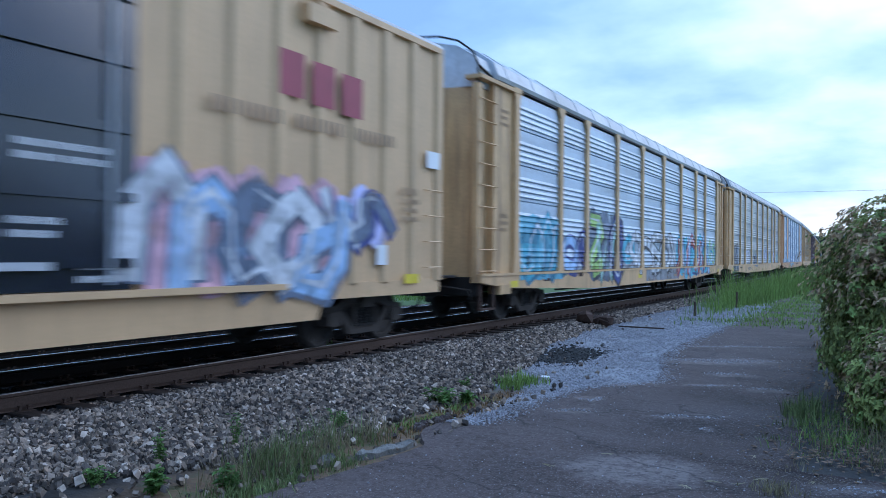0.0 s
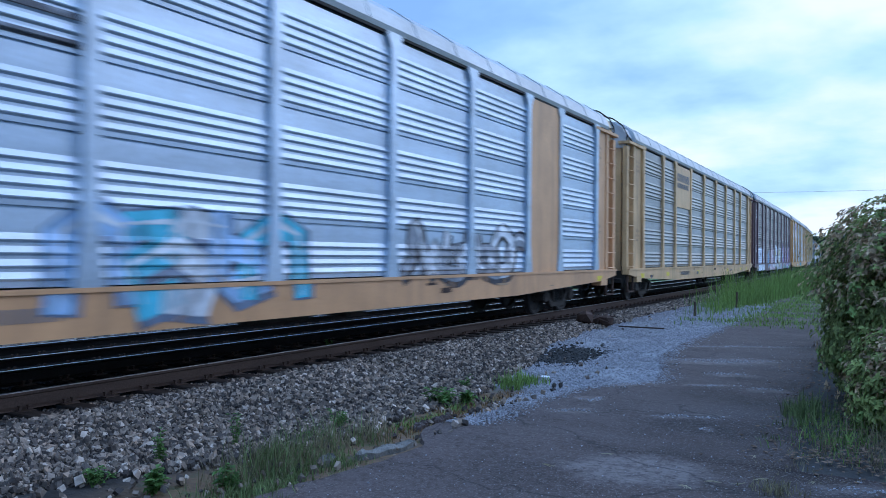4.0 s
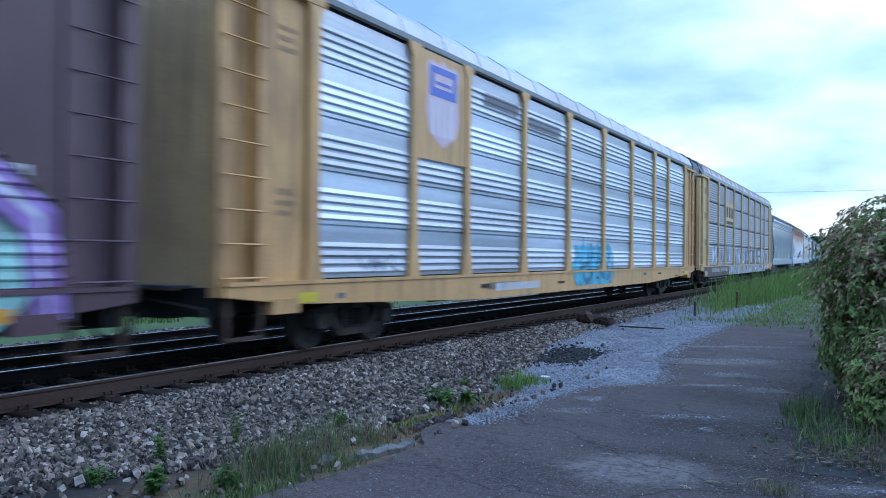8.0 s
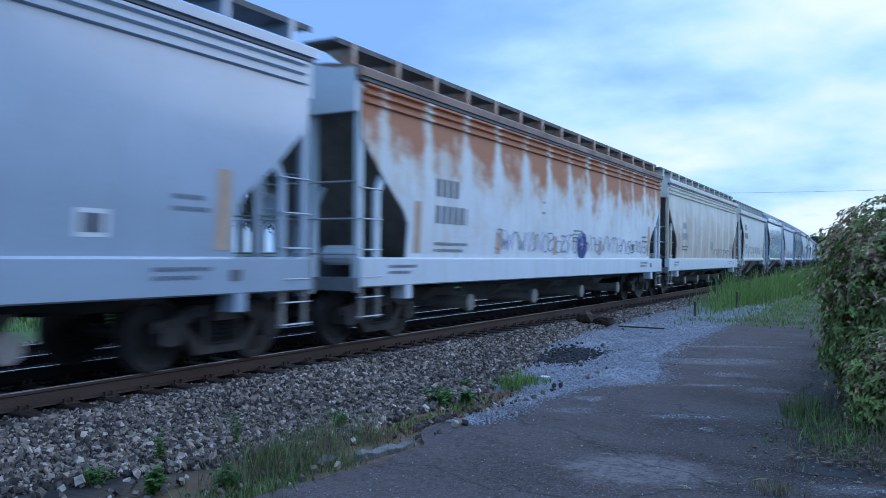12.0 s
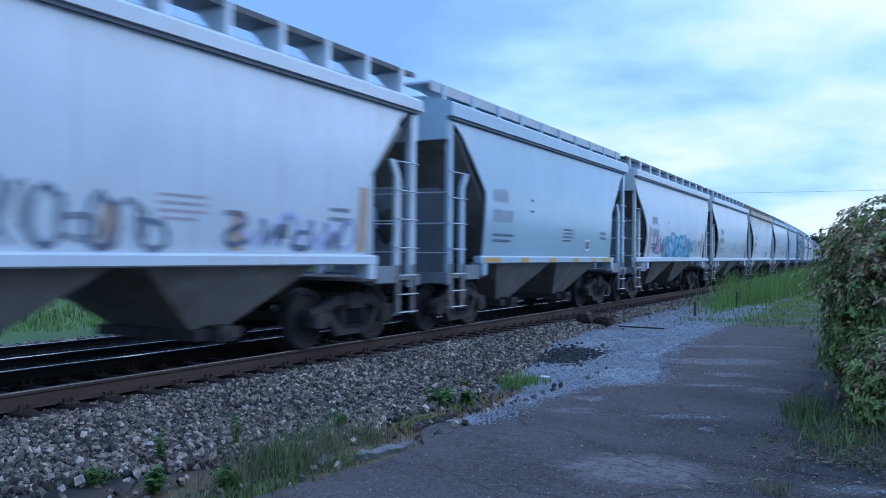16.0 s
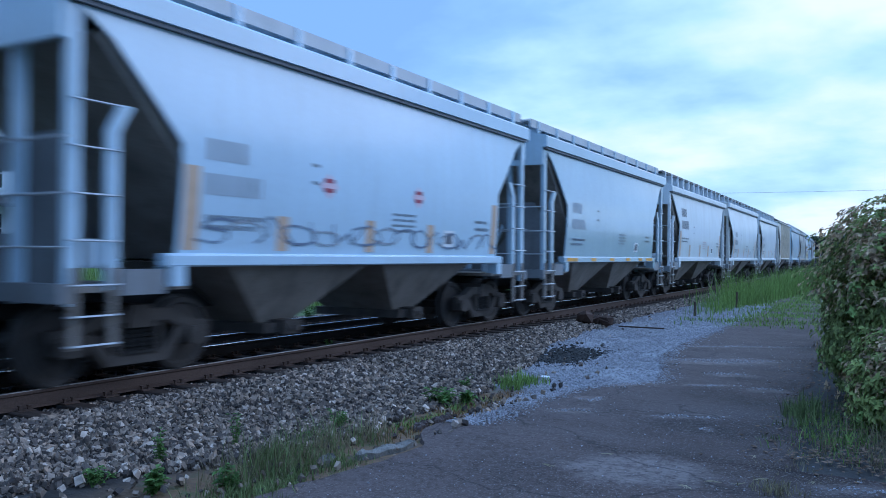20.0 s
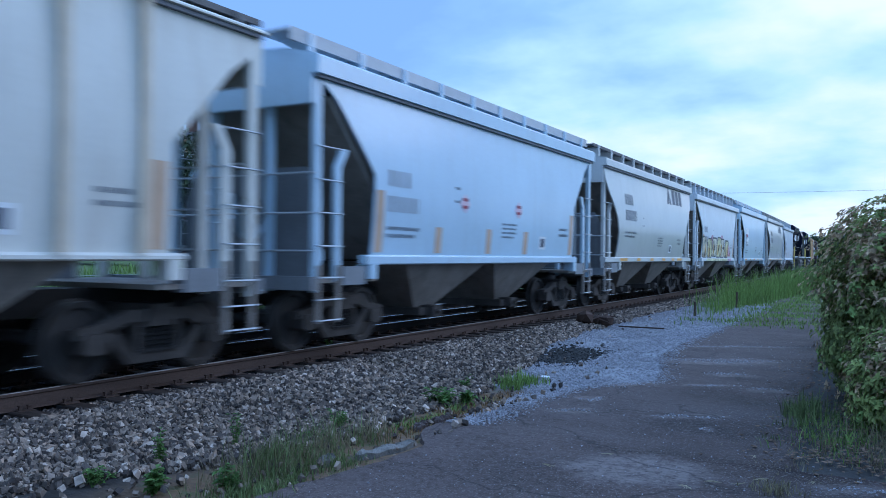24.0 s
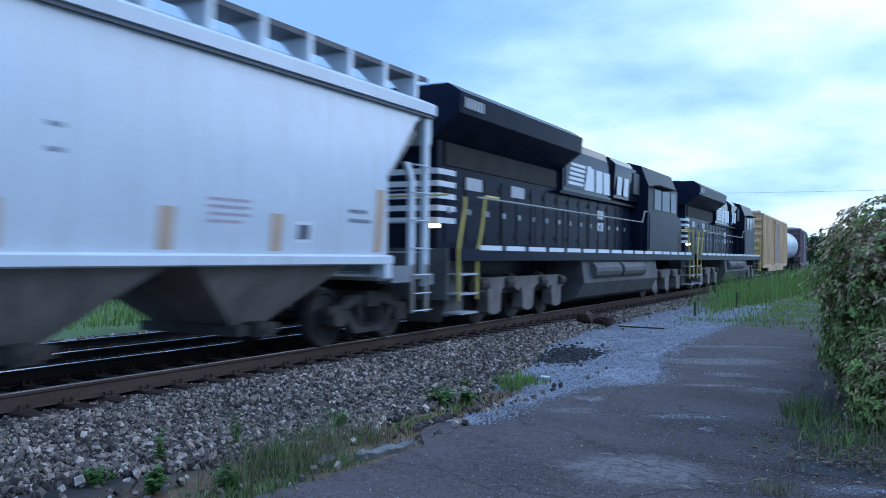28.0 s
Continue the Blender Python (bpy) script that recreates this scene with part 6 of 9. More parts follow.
rack = make_rack("dark maroon autorack with grey panels and large graffiti", M_PURPLE, M_GALV_DUST, M_FADEDMAROON, M_ROOF)
hook(rack, G4, G5)
block_tag(rack, RACK, -11.6, -8.1, 0.62, 2.2, "ice", "slate", 41)
graffiti(rack, RACK, -5.6, -4.5, 0.75, 1.85, ("sky", "teal"), None, "sky", 42, 2)
block_tag(rack, RACK, -4.6, -0.9, 0.62, 2.1, "blush", "lilac", 46)
graffiti(rack, RACK, -4.5, -0.9, 0.75, 2.3, ("white", "pink", "white"), "pink", None, 43, 4)
graffiti(rack, RACK, -0.6, 4.3, 0.70, 2.3, ("lemon", "white", "lemon"), "slate", "ice", 44, 5, bulky=True)
graffiti(rack, RACK, 5.6, 12.3, 0.72, 2.45, ("violet", "pink"), "black", "mint", 45, 7, bulky=True)
reflectors(rack, (-12.2, -5.0, -2.0, 1.5, 6.0, 11.8), m=M_ORANGE)
for y in (-12.5, 11.95):
    bars(rack, ("flat", RX - 0.018), y, 4.5, (0.5, 0.5, 0.5), (0.12, 0.12, 0.12), material=M_MARKWHITE)
    bars(rack, ("flat", RX - 0.018), y, 2.3, (0.5, 0.4, 0.5), (0.1, 0.1, 0.1), material=M_MARKWHITE)

rack = make_rack("golden yellow autorack with banded silver panels and a shield", M_GOLD, M_GALV_BAND, M_GOLD, M_ROOF, end_body=M_GOLDEND)
hook(rack, G5, G6)
part("sign_panel", None, lambda bm: box(bm, RX - 0.01, RX + 0.035, -9.02, -7.18, 3.15, 5.06), M_GOLD, rack, "yellow sign panel")


def shield(bm, s=1.0, x=0.0):
    pts = [(-0.62, 0.62), (-0.45, 0.75), (-0.2, 0.68), (0, 0.78), (0.2, 0.68), (0.45, 0.75), (0.62, 0.62), (0.55, 0.35), (0.62, -0.2), (0.5, -0.55), (0, -0.8), (-0.5, -0.55), (-0.62, -0.2), (-0.55, 0.35)]
    quad(bm, [(x, -8.1 + y * s, 4.2 + z * s) for y, z in pts])


SIGN = ("flat", RX + 0.036)
paint_on("emblem", lambda bm: shield(bm, 1.0, 0.003), M_SHIELDROSE, rack, SIGN, "pale rose shield shape")
paint_on("emblem_top", lambda bm: [quad(bm, [(0.007, -8.1 + a, 4.2 + z0), (0.007, -8.1 + b, 4.2 + z0), (0.007, -8.1 + b, 4.2 + z1), (0.007, -8.1 + a, 4.2 + z1)]) for a, b, z0, z1 in ((-0.5, 0.5, 0.10, 0.26), (-0.5, 0.5, 0.52, 0.64), (-0.5, -0.36, 0.26, 0.52), (0.36, 0.5, 0.26, 0.52), (-0.3, 0.3, 0.32, 0.38))], M_SHIELDBLUE, rack, SIGN, "blue band on the shield")
paint_on("emblem_stripe", lambda bm: [quad(bm, [(0.007, -8.1 + y, 3.6), (0.007, -8.1 + y + 0.08, 3.6), (0.007, -8.1 + y + 0.08, 4.25), (0.007, -8.1 + y, 4.25)]) for y in (-0.42, -0.20, 0.02, 0.24)], M_MARKWHITE, rack, SIGN, "white stripes on the shield")
bars(rack, ("flat", RX + 0.016), -6.3, 4.75, (1.7,), (0.26,), material=M_DARKMARK)
bars(rack, ("flat", RX + 0.016), -4.0, 4.62, (2.0,), (0.26,), material=M_DARKMARK)
graffiti(rack, RACK, -0.95, 2.3, 0.70, 1.95, ("cyan", "teal"), None, None, 51, 3)
patch(rack, RACK, -0.9, 2.2, 0.70, 1.75, SPRAY["cyan"], "graffiti_cloud", "solid turquoise paint block", 0.002)
graffiti(rack, RACK, -10.6, -9.6, 1.2, 1.5, ("slate",), None, None, 52, 2, thin=True)
reflectors(rack, (-12.2, 11.8))
bars(rack, ("flat", RX + 0.054), -5.8, 0.90, (2.4,), (0.16,), material=M_MARKWHITE)
end_stencils(rack)

M_SILLMIX = mat("overpainted_grey_sill", (0.40, 0.39, 0.38), 0.55, 0, 0.3, 1.2, 0.1, 0.7, (0.14, 0.11, 0.09))
M_GALV_RUST = rusty("rust_streaked_sheet", (0.56, 0.585, 0.62), (0.20, 0.14, 0.13), 7.0, 4.2, 0.4, 2.9)
rack = make_rack("cream autorack with fine ribbed panels and a rounded roof", M_CREAM, M_GALV_RUST, M_CREAM, M_ROOFRUST, tri=True)
hook(rack, G6, G7)
SIDE7 = ("flat", RX + 0.008)
patch(rack, SIDE7, -6.95, -4.45, 3.12, 4.28, M_CREAM, "sign_panel", "cream sign panel", 0.004)
for y in (-6.7, -5.95, -5.2):
    patch(rack, SIDE7, y, y + 0.55, 3.52, 4.05, SPRAY["black"], "emblem", "dark emblem block", 0.010)
patch(rack, SIDE7, -6.8, -4.55, 3.18, 3.34, SPRAY["black"], "emblem_bar", "dark bar under the emblem", 0.010)
smudges(rack, SIDE7, -10.6, -8.9, 1.15, 2.0, ("slate", "ice"), 8, 60)
smudges(rack, SIDE7, -8.6, -7.0, 1.12, 1.9, ("slate", "steel"), 5, 61)
smudges(rack, SIDE7, -6.9, -5.6, 1.12, 2.2, ("white", "sky", "slate"), 4, 62)
slab_tag(rack, SIDE7, -4.1, 1.2, 1.12, 1.85, ("grey", "steel", "white"), "slate", None, 8, 63)
smudges(rack, SIDE7, -4.2, 1.6, 1.12, 2.05, ("slate", "ice", "steel"), 12, 66)
slab_tag(rack, SIDE7, 2.0, 7.4, 1.12, 2.0, ("steel", "white", "grey"), "black", None, 9, 64)
smudges(rack, SIDE7, 1.6, 9.6, 1.12, 2.25, ("slate", "ice", "steel"), 16, 67)
smudges(rack, SIDE7, 9.4, 12.0, 1.12, 1.9, ("ice", "slate"), 8, 68)
patch(rack, ("flat", RX + 0.052), -6.0, 9.6, 0.605, 1.075, M_SILLMIX, "painted_sill", "grey overpainted sill", 0.002)
smudges(rack, ("flat", RX + 0.054), -5.9, 11.0, 0.68, 1.04, ("slate", "ice", "steel"), 30, 65)
patch(rack, ("flat", RX + 0.054), -12.9, -6.0, 0.605, 1.075, M_PURPLE, "painted_sill", "dark overpainted sill")
bars(rack, ("flat", RX + 0.056), -11.0, 0.98, (1.9,), (0.18,), material=M_MARKGREY)
bars(rack, ("flat", RX + 0.056), -8.6, 0.98, (2.0,), (0.18,), material=M_MARKGREY)
reflectors(rack, (-9.2, -6.9, -2.6, 0.4, 4.2, 12.0), m=M_ORANGE)
for y in (-12.5, 12.0):
    for z in (2.0, 3.2, 4.3):
        patch(rack, ("flat", RX - 0.018), y, y + 0.5, z, z + 0.28, M_RUSTBROWN, "marking_patch")

# ---- covered hoppers: label, style, paints, marks ----
SPEC = [
    ("long slate grey covered hopper with rust-free sides", "long", M_SLATEPAINT, {}),
    ("long white covered hopper with heavy orange rust", "long", M_RUSTY, {"roof": M_RUSTYROOF, "end": M_WHITE}),
    ("cream covered hopper with brown streaks along the sill", "long", M_BONERUST, {}),
    ("cream two-bay covered hopper with a teal tag", "angle", M_BONE, {}),
    ("glossy grey two-bay covered hopper with amber reflectors", "angle", M_GREY, {"walk_solid": True}),
    ("white two-bay covered hopper with black tags", "angle", M_WHITE, {}),
    ("glossy grey two-bay covered hopper", "angle", M_GREY, {"walk_solid": True}),
    ("white round-ended covered hopper with turquoise graffiti", "round", M_WHITE, {"end": M_WARM}),
    ("white round-ended covered hopper with clean sides", "round", M_PALE, {"end": M_WARM}),
    ("white round-ended covered hopper stained with rust", "round", M_STAINED, {"end": M_WARM}),
    ("white round-ended covered hopper with a dark tag", "round", M_PALE, {"end": M_WARM}),
    ("pale blue-grey covered hopper with two red diamonds", "angle", M_BLUEGREY, {"walk_solid": True}),
    ("glossy grey two-bay covered hopper with shaded ends", "angle", M_GREY, {"walk_solid": True}),
    ("white two-bay covered hopper with large dark numbers", "angle", M_WHITE, {}),
    ("white two-bay covered hopper with an open walkway", "round", M_WHITE, {"end": M_WARM}),
    ("white two-bay covered hopper in the middle of the train", "angle", M_WHITE, {}),
    ("bone coloured covered hopper with upright side ribs", "angle", M_BONE, {"ribs": 9}),
    ("light blue covered hopper with two red diamonds", "angle", M_BLUEGREY, {"walk_solid": True}),
    ("warm grey round-ended covered hopper with amber marks", "round", M_WARM, {}),
    ("white covered hopper with yellow and black graffiti", "angle", M_WHITE, {}),
    ("light blue covered hopper with red and white panels", "angle", M_BLUEGREY, {"walk_solid": True}),
    ("warm grey round-ended covered hopper with a dark emblem", "round", M_WARM, {}),
    ("clean white covered hopper next to the locomotives", "angle", M_WHITE, {}),
]


def big_number(car, sf, y, z, k=1.0):
    bars(car, sf, y, z, (0.75 * k, 1.0 * k), (0.26 * k, 0.26 * k), 0.16, M_DARKMARK if k > 1 else M_FADEMARK)
    bars(car, sf, y, z - 0.92 * k, (1.05 * k, 0.9 * k), (0.06, 0.06), 0.06, M_DARKMARK)


M_FADEMARK = mat("faded_grey_marking", (0.30, 0.325, 0.36), 0.6, 0, 0.2, 3.0)
M_FADEDRED = mat("faded_rose_marking", (0.50, 0.33, 0.36), 0.55, 0, 0.12, 3.0)


def small_print(car, sf, h, s0_red):
    bars(car, sf, -1.9, 2.75, (0.22, 0.22), (0.05, 0.05), 0.2)
    bars(car, sf, 0.25, 2.15, (0.75, 0.75, 0.75, 0.6), (0.04, 0.04, 0.04, 0.04), 0.05, M_FADEDRED if s0_red else M_DARKMARK)
    bars(car, sf, h - 3.1, 2.15, (0.5, 0.6), (0.06, 0.06), 0.08)
    patch(car, sf, h - 4.35, h - 3.95, 1.62, 1.92, M_MARKWHITE)
    patch(car, sf, h - 4.28, h - 4.02, 1.67, 1.87, M_DARKMARK, lift_off=0.009)


def amber(car, h, ys=(-4.3, -2.4, -0.7, 0.95, 2.4, 3.3)):
    for y in ys:
        patch(car, ("flat", 1.532), y, y + (0.8 if abs(y) > 3 else 0.42), 1.335, 1.425, M_ORANGE, "reflector", "amber reflective strip")


def uprights(car, sf, ys):
    for i, (y, top) in enumerate(ys):
        patch(car, sf, y, y + 0.24, 1.5, top, M_RUSTMARK, "reflector", "faded orange upright strip")


def diamonds(car, sf):
    for y in (-1.5, 1.05):
        paint_on("warning_mark", lambda bm: quad(bm, [(0.006, y - 0.2, 2.45), (0.006, y, 2.26), (0.006, y + 0.2, 2.45), (0.006, y, 2.64)]), M_SHIELDROSE, car, sf, "faded red diamond mark")
        paint_on("warning_mark", lambda bm: [quad(bm, [(0.009, y - 0.12, z), (0.009, y + 0.12, z), (0.009, y + 0.12, z + 0.06), (0.009, y - 0.12, z + 0.06)]) for z in (2.36, 2.50)], M_LOGORED, car, sf, "red bars of the diamond")


for i, (label, style, paint, opt) in enumerate(SPEC):
    length = HOPS[i + 1] - HOPS[i]
    car, sf = make_hopper(label, length, style, paint, sill=M_WHITE if paint in (M_RUSTY, M_STAINED, M_BONERUST) else None, walk_solid=opt.get("walk_solid", False), mesh=M_MARKGREY if opt.get("walk_solid") else M_MESH, ribs=opt.get("ribs", 0), end_paint=opt.get("end"), roof=opt.get("roof"))
    hook(car, HOPS[i], HOPS[i + 1])
    h = length / 2
    # numbers are plain bars
    y_num = -h + (3.0 if style == "long" else 2.45)
    big_number(car, sf, y_num, 2.85 if i not in (13, 18, 21, 3) else 3.4, 1.25 if i in (13, 18, 21, 3, 1) else 1.0)
    small_print(car, sf, h, i in (5, 7, 9, 13, 15, 19, 22))
    if style == "long":
        uprights(car, sf, ((-h + 2.25, 2.4), (-h + 5.6, 1.95), (-1.1, 1.95), (2.4, 1.92), (h - 2.4, 2.5)))
        bars(car, ("flat", 1.532), -h + 1.4, 1.30, (0.9, 0.7), (0.05, 0.05), 0.05)
        bars(car, ("flat", 1.532), h - 3.4, 1.30, (0.9, 0.7), (0.05, 0.05), 0.05)
        patch(car, ("flat", 1.532), h - 2.2, h - 2.0, 1.12, 1.26, M_DARKMARK)
    if i in (4, 6, 12):
        amber(car, h)
    if i in (18, 21):
        amber(car, h)
        paint_on("emblem", lambda bm: [quad(bm, [(0.006, 1.65, 3.42), (0.006, 1.9, 3.42), (0.006, 2.0, 3.75), (0.006, 2.1, 3.42), (0.006, 2.3, 3.42), (0.006, 1.98, 4.08)])] + [quad(bm, [(0.006, y, 3.44), (0.006, y + 0.42, 3.44), (0.006, y + 0.42, 3.98), (0.006, y, 3.98)]) for y in (2.5, 3.06, 3.62)], M_DARKMARK, car, sf, "dark emblem shapes")
    if i == 20:
        amber(car, h, (-4.4, -2.2, -0.6, 1.3, 3.0))
        patch(car, sf, -3.95, -2.9, 2.85, 3.2, M_MARKWHITE, lift_off=0.003)
        patch(car, sf, -3.85, -2.95, 2.30, 2.65, M_MARKWHITE, lift_off=0.003)
        patch(car, sf, -3.85, -3.3, 2.68, 2.84, M_LOGORED, lift_off=0.006)
    if i in (3, 5, 7, 8, 9, 10, 11, 13, 14, 15, 16, 17, 19, 22):
        uprights(car, sf, ((-h + 2.10, 2.5), (-2.6, 1.97), (-0.5, 2.0), (1.4, 2.0), (h - 2.38, 2.5)))
    if i in (11, 17):
        diamonds(car, sf)
    if i == 1:
        graffiti(car, sf, -4.4, 7.6, 1.55, 2.05, ("grey", "slate", "lilac"), None, None, 71, 24, thin=True)
        graffiti(car, sf, 0.7, 1.2, 1.55, 2.15, ("navy", "sky"), "navy", None, 72, 1)
    if i == 2:
        graffiti(car, sf, 1.0, 6.0, 1.5, 1.9, ("grey",), None, None, 73, 7, thin=True)
    if i == 3:
        graffiti(car, sf, -4.0, 3.6, 1.75, 2.15, ("mint", "grey"), None, None, 74, 12, thin=True)
    if i == 5:
        graffiti(car, sf, -1.9, 0.3, 1.5, 2.15, ("slate", "grey"), None, None, 75, 4)
        graffiti(car, sf, 1.3, 4.0, 1.5, 2.0, ("slate", "lilac"), None, None, 76, 5)
    if i == 7:
        graffiti(car, sf, -3.9, -2.4, 1.5, 2.2, ("slate", "magenta"), None, None, 77, 3)
        graffiti(car, sf, -2.3, 2.0, 1.48, 2.25, ("cyan", "sky", "cyan"), "slate", "cyan", 78, 6, bulky=True)
        graffiti(car, sf, 2.2, 4.2, 1.5, 2.2, ("pink", "slate"), None, None, 79, 4, thin=True)
    if i == 9:
        graffiti(car, sf, 1.2, 3.3, 1.5, 2.2, ("slate", "black"), None, None, 80, 4, thin=True)
    if i == 10:
        graffiti(car, sf, -2.0, 3.0, 1.7, 2.4, ("slate", "red", "slate"), None, None, 81, 7, thin=True)
    if i == 11:
        graffiti(car, sf, -4.0, 4.1, 1.58, 1.92, ("slate", "grey", "slate"), None, None, 82, 9, thin=True)
    if i == 19:
        disc = ((-2.0, 2.2, 0.4, 0.32), (0.55, 2.25, 0.4, 0.32), (2.6, 1.8, 0.5, 0.3))
        paint_on("graffiti_cloud", lambda bm: [disc_fan(bm, 0.001 + 0.0003 * k, y, z, a, b, 18) for k, (y, z, a, b) in enumerate(disc)], SPRAY["pink"], car, sf, "faint pink sprayed cloud")
        slab_tag(car, sf, -4.2, 2.55, 1.48, 2.42, ("cream", "lemon"), "black", "amber", 6, 83, 1.3)
        smudges(car, sf, 2.5, 3.2, 1.48, 1.85, ("pink", "red"), 3, 84)
        patch(car, ("flat", 1.532), -3.4, 2.3, 1.32, 1.43, SPRAY["lemon"], "painted_sill", "yellow overpainted sill")
        patch(car, ("flat", 1.532), 2.3, 3.4, 1.32, 1.43, SPRAY["pink"], "painted_sill", "pink overpainted sill")


# ---- locomotives ----
LOCO_R = 0.53


def loco_wheelset(bm):
    for sx in (-1, 1):
        c = sx * 0.755
        lathe(bm, [(0.12, c - sx * 0.09), (0.42, c - sx * 0.02), (0.46, c - sx * 0.07), (0.555, c - sx * 0.07), (0.555, c - sx * 0.04), (LOCO_R, c - sx * 0.03), (LOCO_R - 0.004, c + sx * 0.065), (0.45, c + sx * 0.065), (0.2, c + sx * 0.05), (0.12, c + sx * 0.10)], 28)
        tube(bm, (c + sx * 0.1, 0, 0), (c + sx * 0.34, 0, 0), 0.13, 12)
    tube(bm, (-0.7, 0, 0), (0.7, 0, 0), 0.1, 10)


def loco_frame(sx):
    def build(bm):
        x0, x1 = sx * 1.0, sx * 1.18
        prism(bm, [(-2.55, 0.72), (-2.55, 0.92), (-2.2, 1.0), (2.2, 1.0), (2.55, 0.92), (2.55, 0.72), (1.5, 0.66), (1.2, 0.78), (0.7, 0.78), (0.4, 0.66), (-0.4, 0.66), (-0.7, 0.78), (-1.2, 0.78), (-1.5, 0.66)], x0, x1)
        for y in (-1.85, 0.0, 1.85):
            prism(bm, [(y - 0.30, 0.28), (y - 0.34, 0.74), (y + 0.34, 0.74), (y + 0.30, 0.28), (y + 0.15, 0.22), (y - 0.15, 0.22)], x0 - sx * 0.02, x1 + sx * 0.06)
    return build


def loco_truck(car, y):
    t = part("truck", "loco_truck", lambda bm: box(bm, -1.0, 1.0, -2.3, 2.3, 0.62, 0.95), M_GRIME, car, "grimy three-axle bogie", pose(0, y, 0))
    for sx in (-1, 1):
        part("side_frame", ("loco_frame", sx), loco_frame(sx), M_DUSTBROWN, t)
        for dy in (-2.3, -1.0, 1.0, 2.3):
            part("brake_cylinder", ("loco_brake", sx), lambda bm: tube(bm, (sx * 1.15, -0.18, 0.86), (sx * 1.15, 0.18, 0.86), 0.13, 10), M_GRIME, t, at=pose(0, dy, 0))
    for dy in (-1.85, 0.0, 1.85):
        w = part("wheelset", "loco_wheelset", loco_wheelset, M_WHEEL, t, "worn steel wheels on an axle", pose(0, dy, LOCO_R))
        SPINNERS.append((w, dy, car, y + dy, LOCO_R))


def rail_path(pts, r):
    def build(bm):
        for a, b in zip(pts, pts[1:]):
            tube(bm, a, b, r, 6)
        bmesh.ops.remove_doubles(bm, verts=bm.verts, dist=r * 0.9)
    return build


M_CREAMRAIL = mat("worn_rail_paint", (0.24, 0.24, 0.22), 0.45, 0, 0.1, 3.0)


def make_loco(label):
    car = thing("diesel_locomotive", label, "locomotive", "train cars")
    def cached(name, key, build, m, lab="", at=None):
        return part(name, ("loco", key), build, m, car, lab, at)

    cached("underframe", "frame", lambda bm: [box(bm, -1.50, 1.50, -10.55, 10.75, 1.36, 1.60), box(bm, -0.4, 0.4, -10.9, 10.9, 0.85, 1.36)], M_BLACK)
    # long hood with chamfered top, radiator house overhanging at the rear
    hood = [(-0.93, 1.60), (-0.93, 4.20), (-0.70, 4.48), (0.70, 4.48), (0.93, 4.20), (0.93, 1.60)]
    cached("long_hood", "hood", lambda bm: prism(bm, hood, -10.45, 3.2, "y"), M_BLACK)
    upper = [(-1.06, 3.22), (-1.06, 4.36), (-0.86, 4.63), (0.86, 4.63), (1.06, 4.36), (1.06, 3.22)]
    cached("engine_hood", "hood2", lambda bm: prism(bm, upper, -3.84, 0.38, "y"), M_GLOSSBLACK, "glossy black upper hood")
    wing = [(-0.95, 3.72), (-1.56, 4.16), (-1.60, 4.55), (-1.30, 4.74), (1.30, 4.74), (1.60, 4.55), (1.56, 4.16), (0.95, 3.72)]
    cached("radiator_house", "wing", lambda bm: prism(bm, wing, -10.75, -3.85, "y"), M_BLACK, "overhanging black radiator house")
    for k, y in enumerate((-9.3, -6.2)):
        cached("radiator_fan", "fan", lambda bm: [tube(bm, (0, 0, 4.74), (0, 0, 4.84), 0.75, 20), box(bm, -0.75, 0.75, -0.03, 0.03, 4.84, 4.87)], M_STEEL, "", pose(0, y, 0))
    cached("radiator_grille", "grille", lambda bm: [box(bm, 0.92, 0.965, -10.2, -4.1, 3.25, 3.7)], M_STEEL, "dark intake grille")
    # hood doors
    for k in range(15):
        y = -10.2 + k * 0.88
        for sx in (1, -1):
            cached("hood_door", ("hdoor", sx), lambda bm: [box(bm, *sorted((sx * 0.93, sx * 0.955)), 0.04, 0.84, 1.72, 3.1)], M_BLACK, "", pose(0, y, 0))
    for sx in (1, -1):
        cached("hood_step", ("hstep", sx), lambda bm: box(bm, *sorted((sx * 0.93, sx * 1.12)), -4.2, 3.2, 3.12, 3.2), M_BLACK)
        cached("equipment_cabinet", ("cabinet", sx), lambda bm: [box(bm, *sorted((sx * 1.06, sx * 1.085)), -3.7, 0.2, 3.34, 4.28)], M_GLOSSBLACK, "reflecting black side panel")
    cached("exhaust_stack", "stack", lambda bm: box(bm, -0.4, 0.4, -1.6, -0.7, 4.46, 4.72), M_STEEL)
    cached("dynamic_brake_box", "dyn", lambda bm: [prism(bm, [(-1.15, 3.3), (-1.2, 4.35), (-0.95, 4.58), (0.95, 4.58), (1.2, 4.35), (1.15, 3.3)], 0.4, 3.2, "y")], M_GLOSSBLACK)
    for y in (2.4,):
        for sx in (1, -1):
            cached("brake_grille", ("dyng", sx), lambda bm: box(bm, *sorted((sx * 1.17, sx * 1.225)), 0.0, 0.7, 3.55, 4.25), M_MESH, "", pose(0, y, 0))
    # cab and nose
    cab = [(-1.48, 1.60), (-1.50, 3.9), (-1.25, 4.55), (-0.8, 4.68), (0.8, 4.68), (1.25, 4.55), (1.50, 3.9), (1.48, 1.60)]
    cached("cab", "cab", lambda bm: prism(bm, cab, 3.2, 7.5, "y"), M_BLACK)
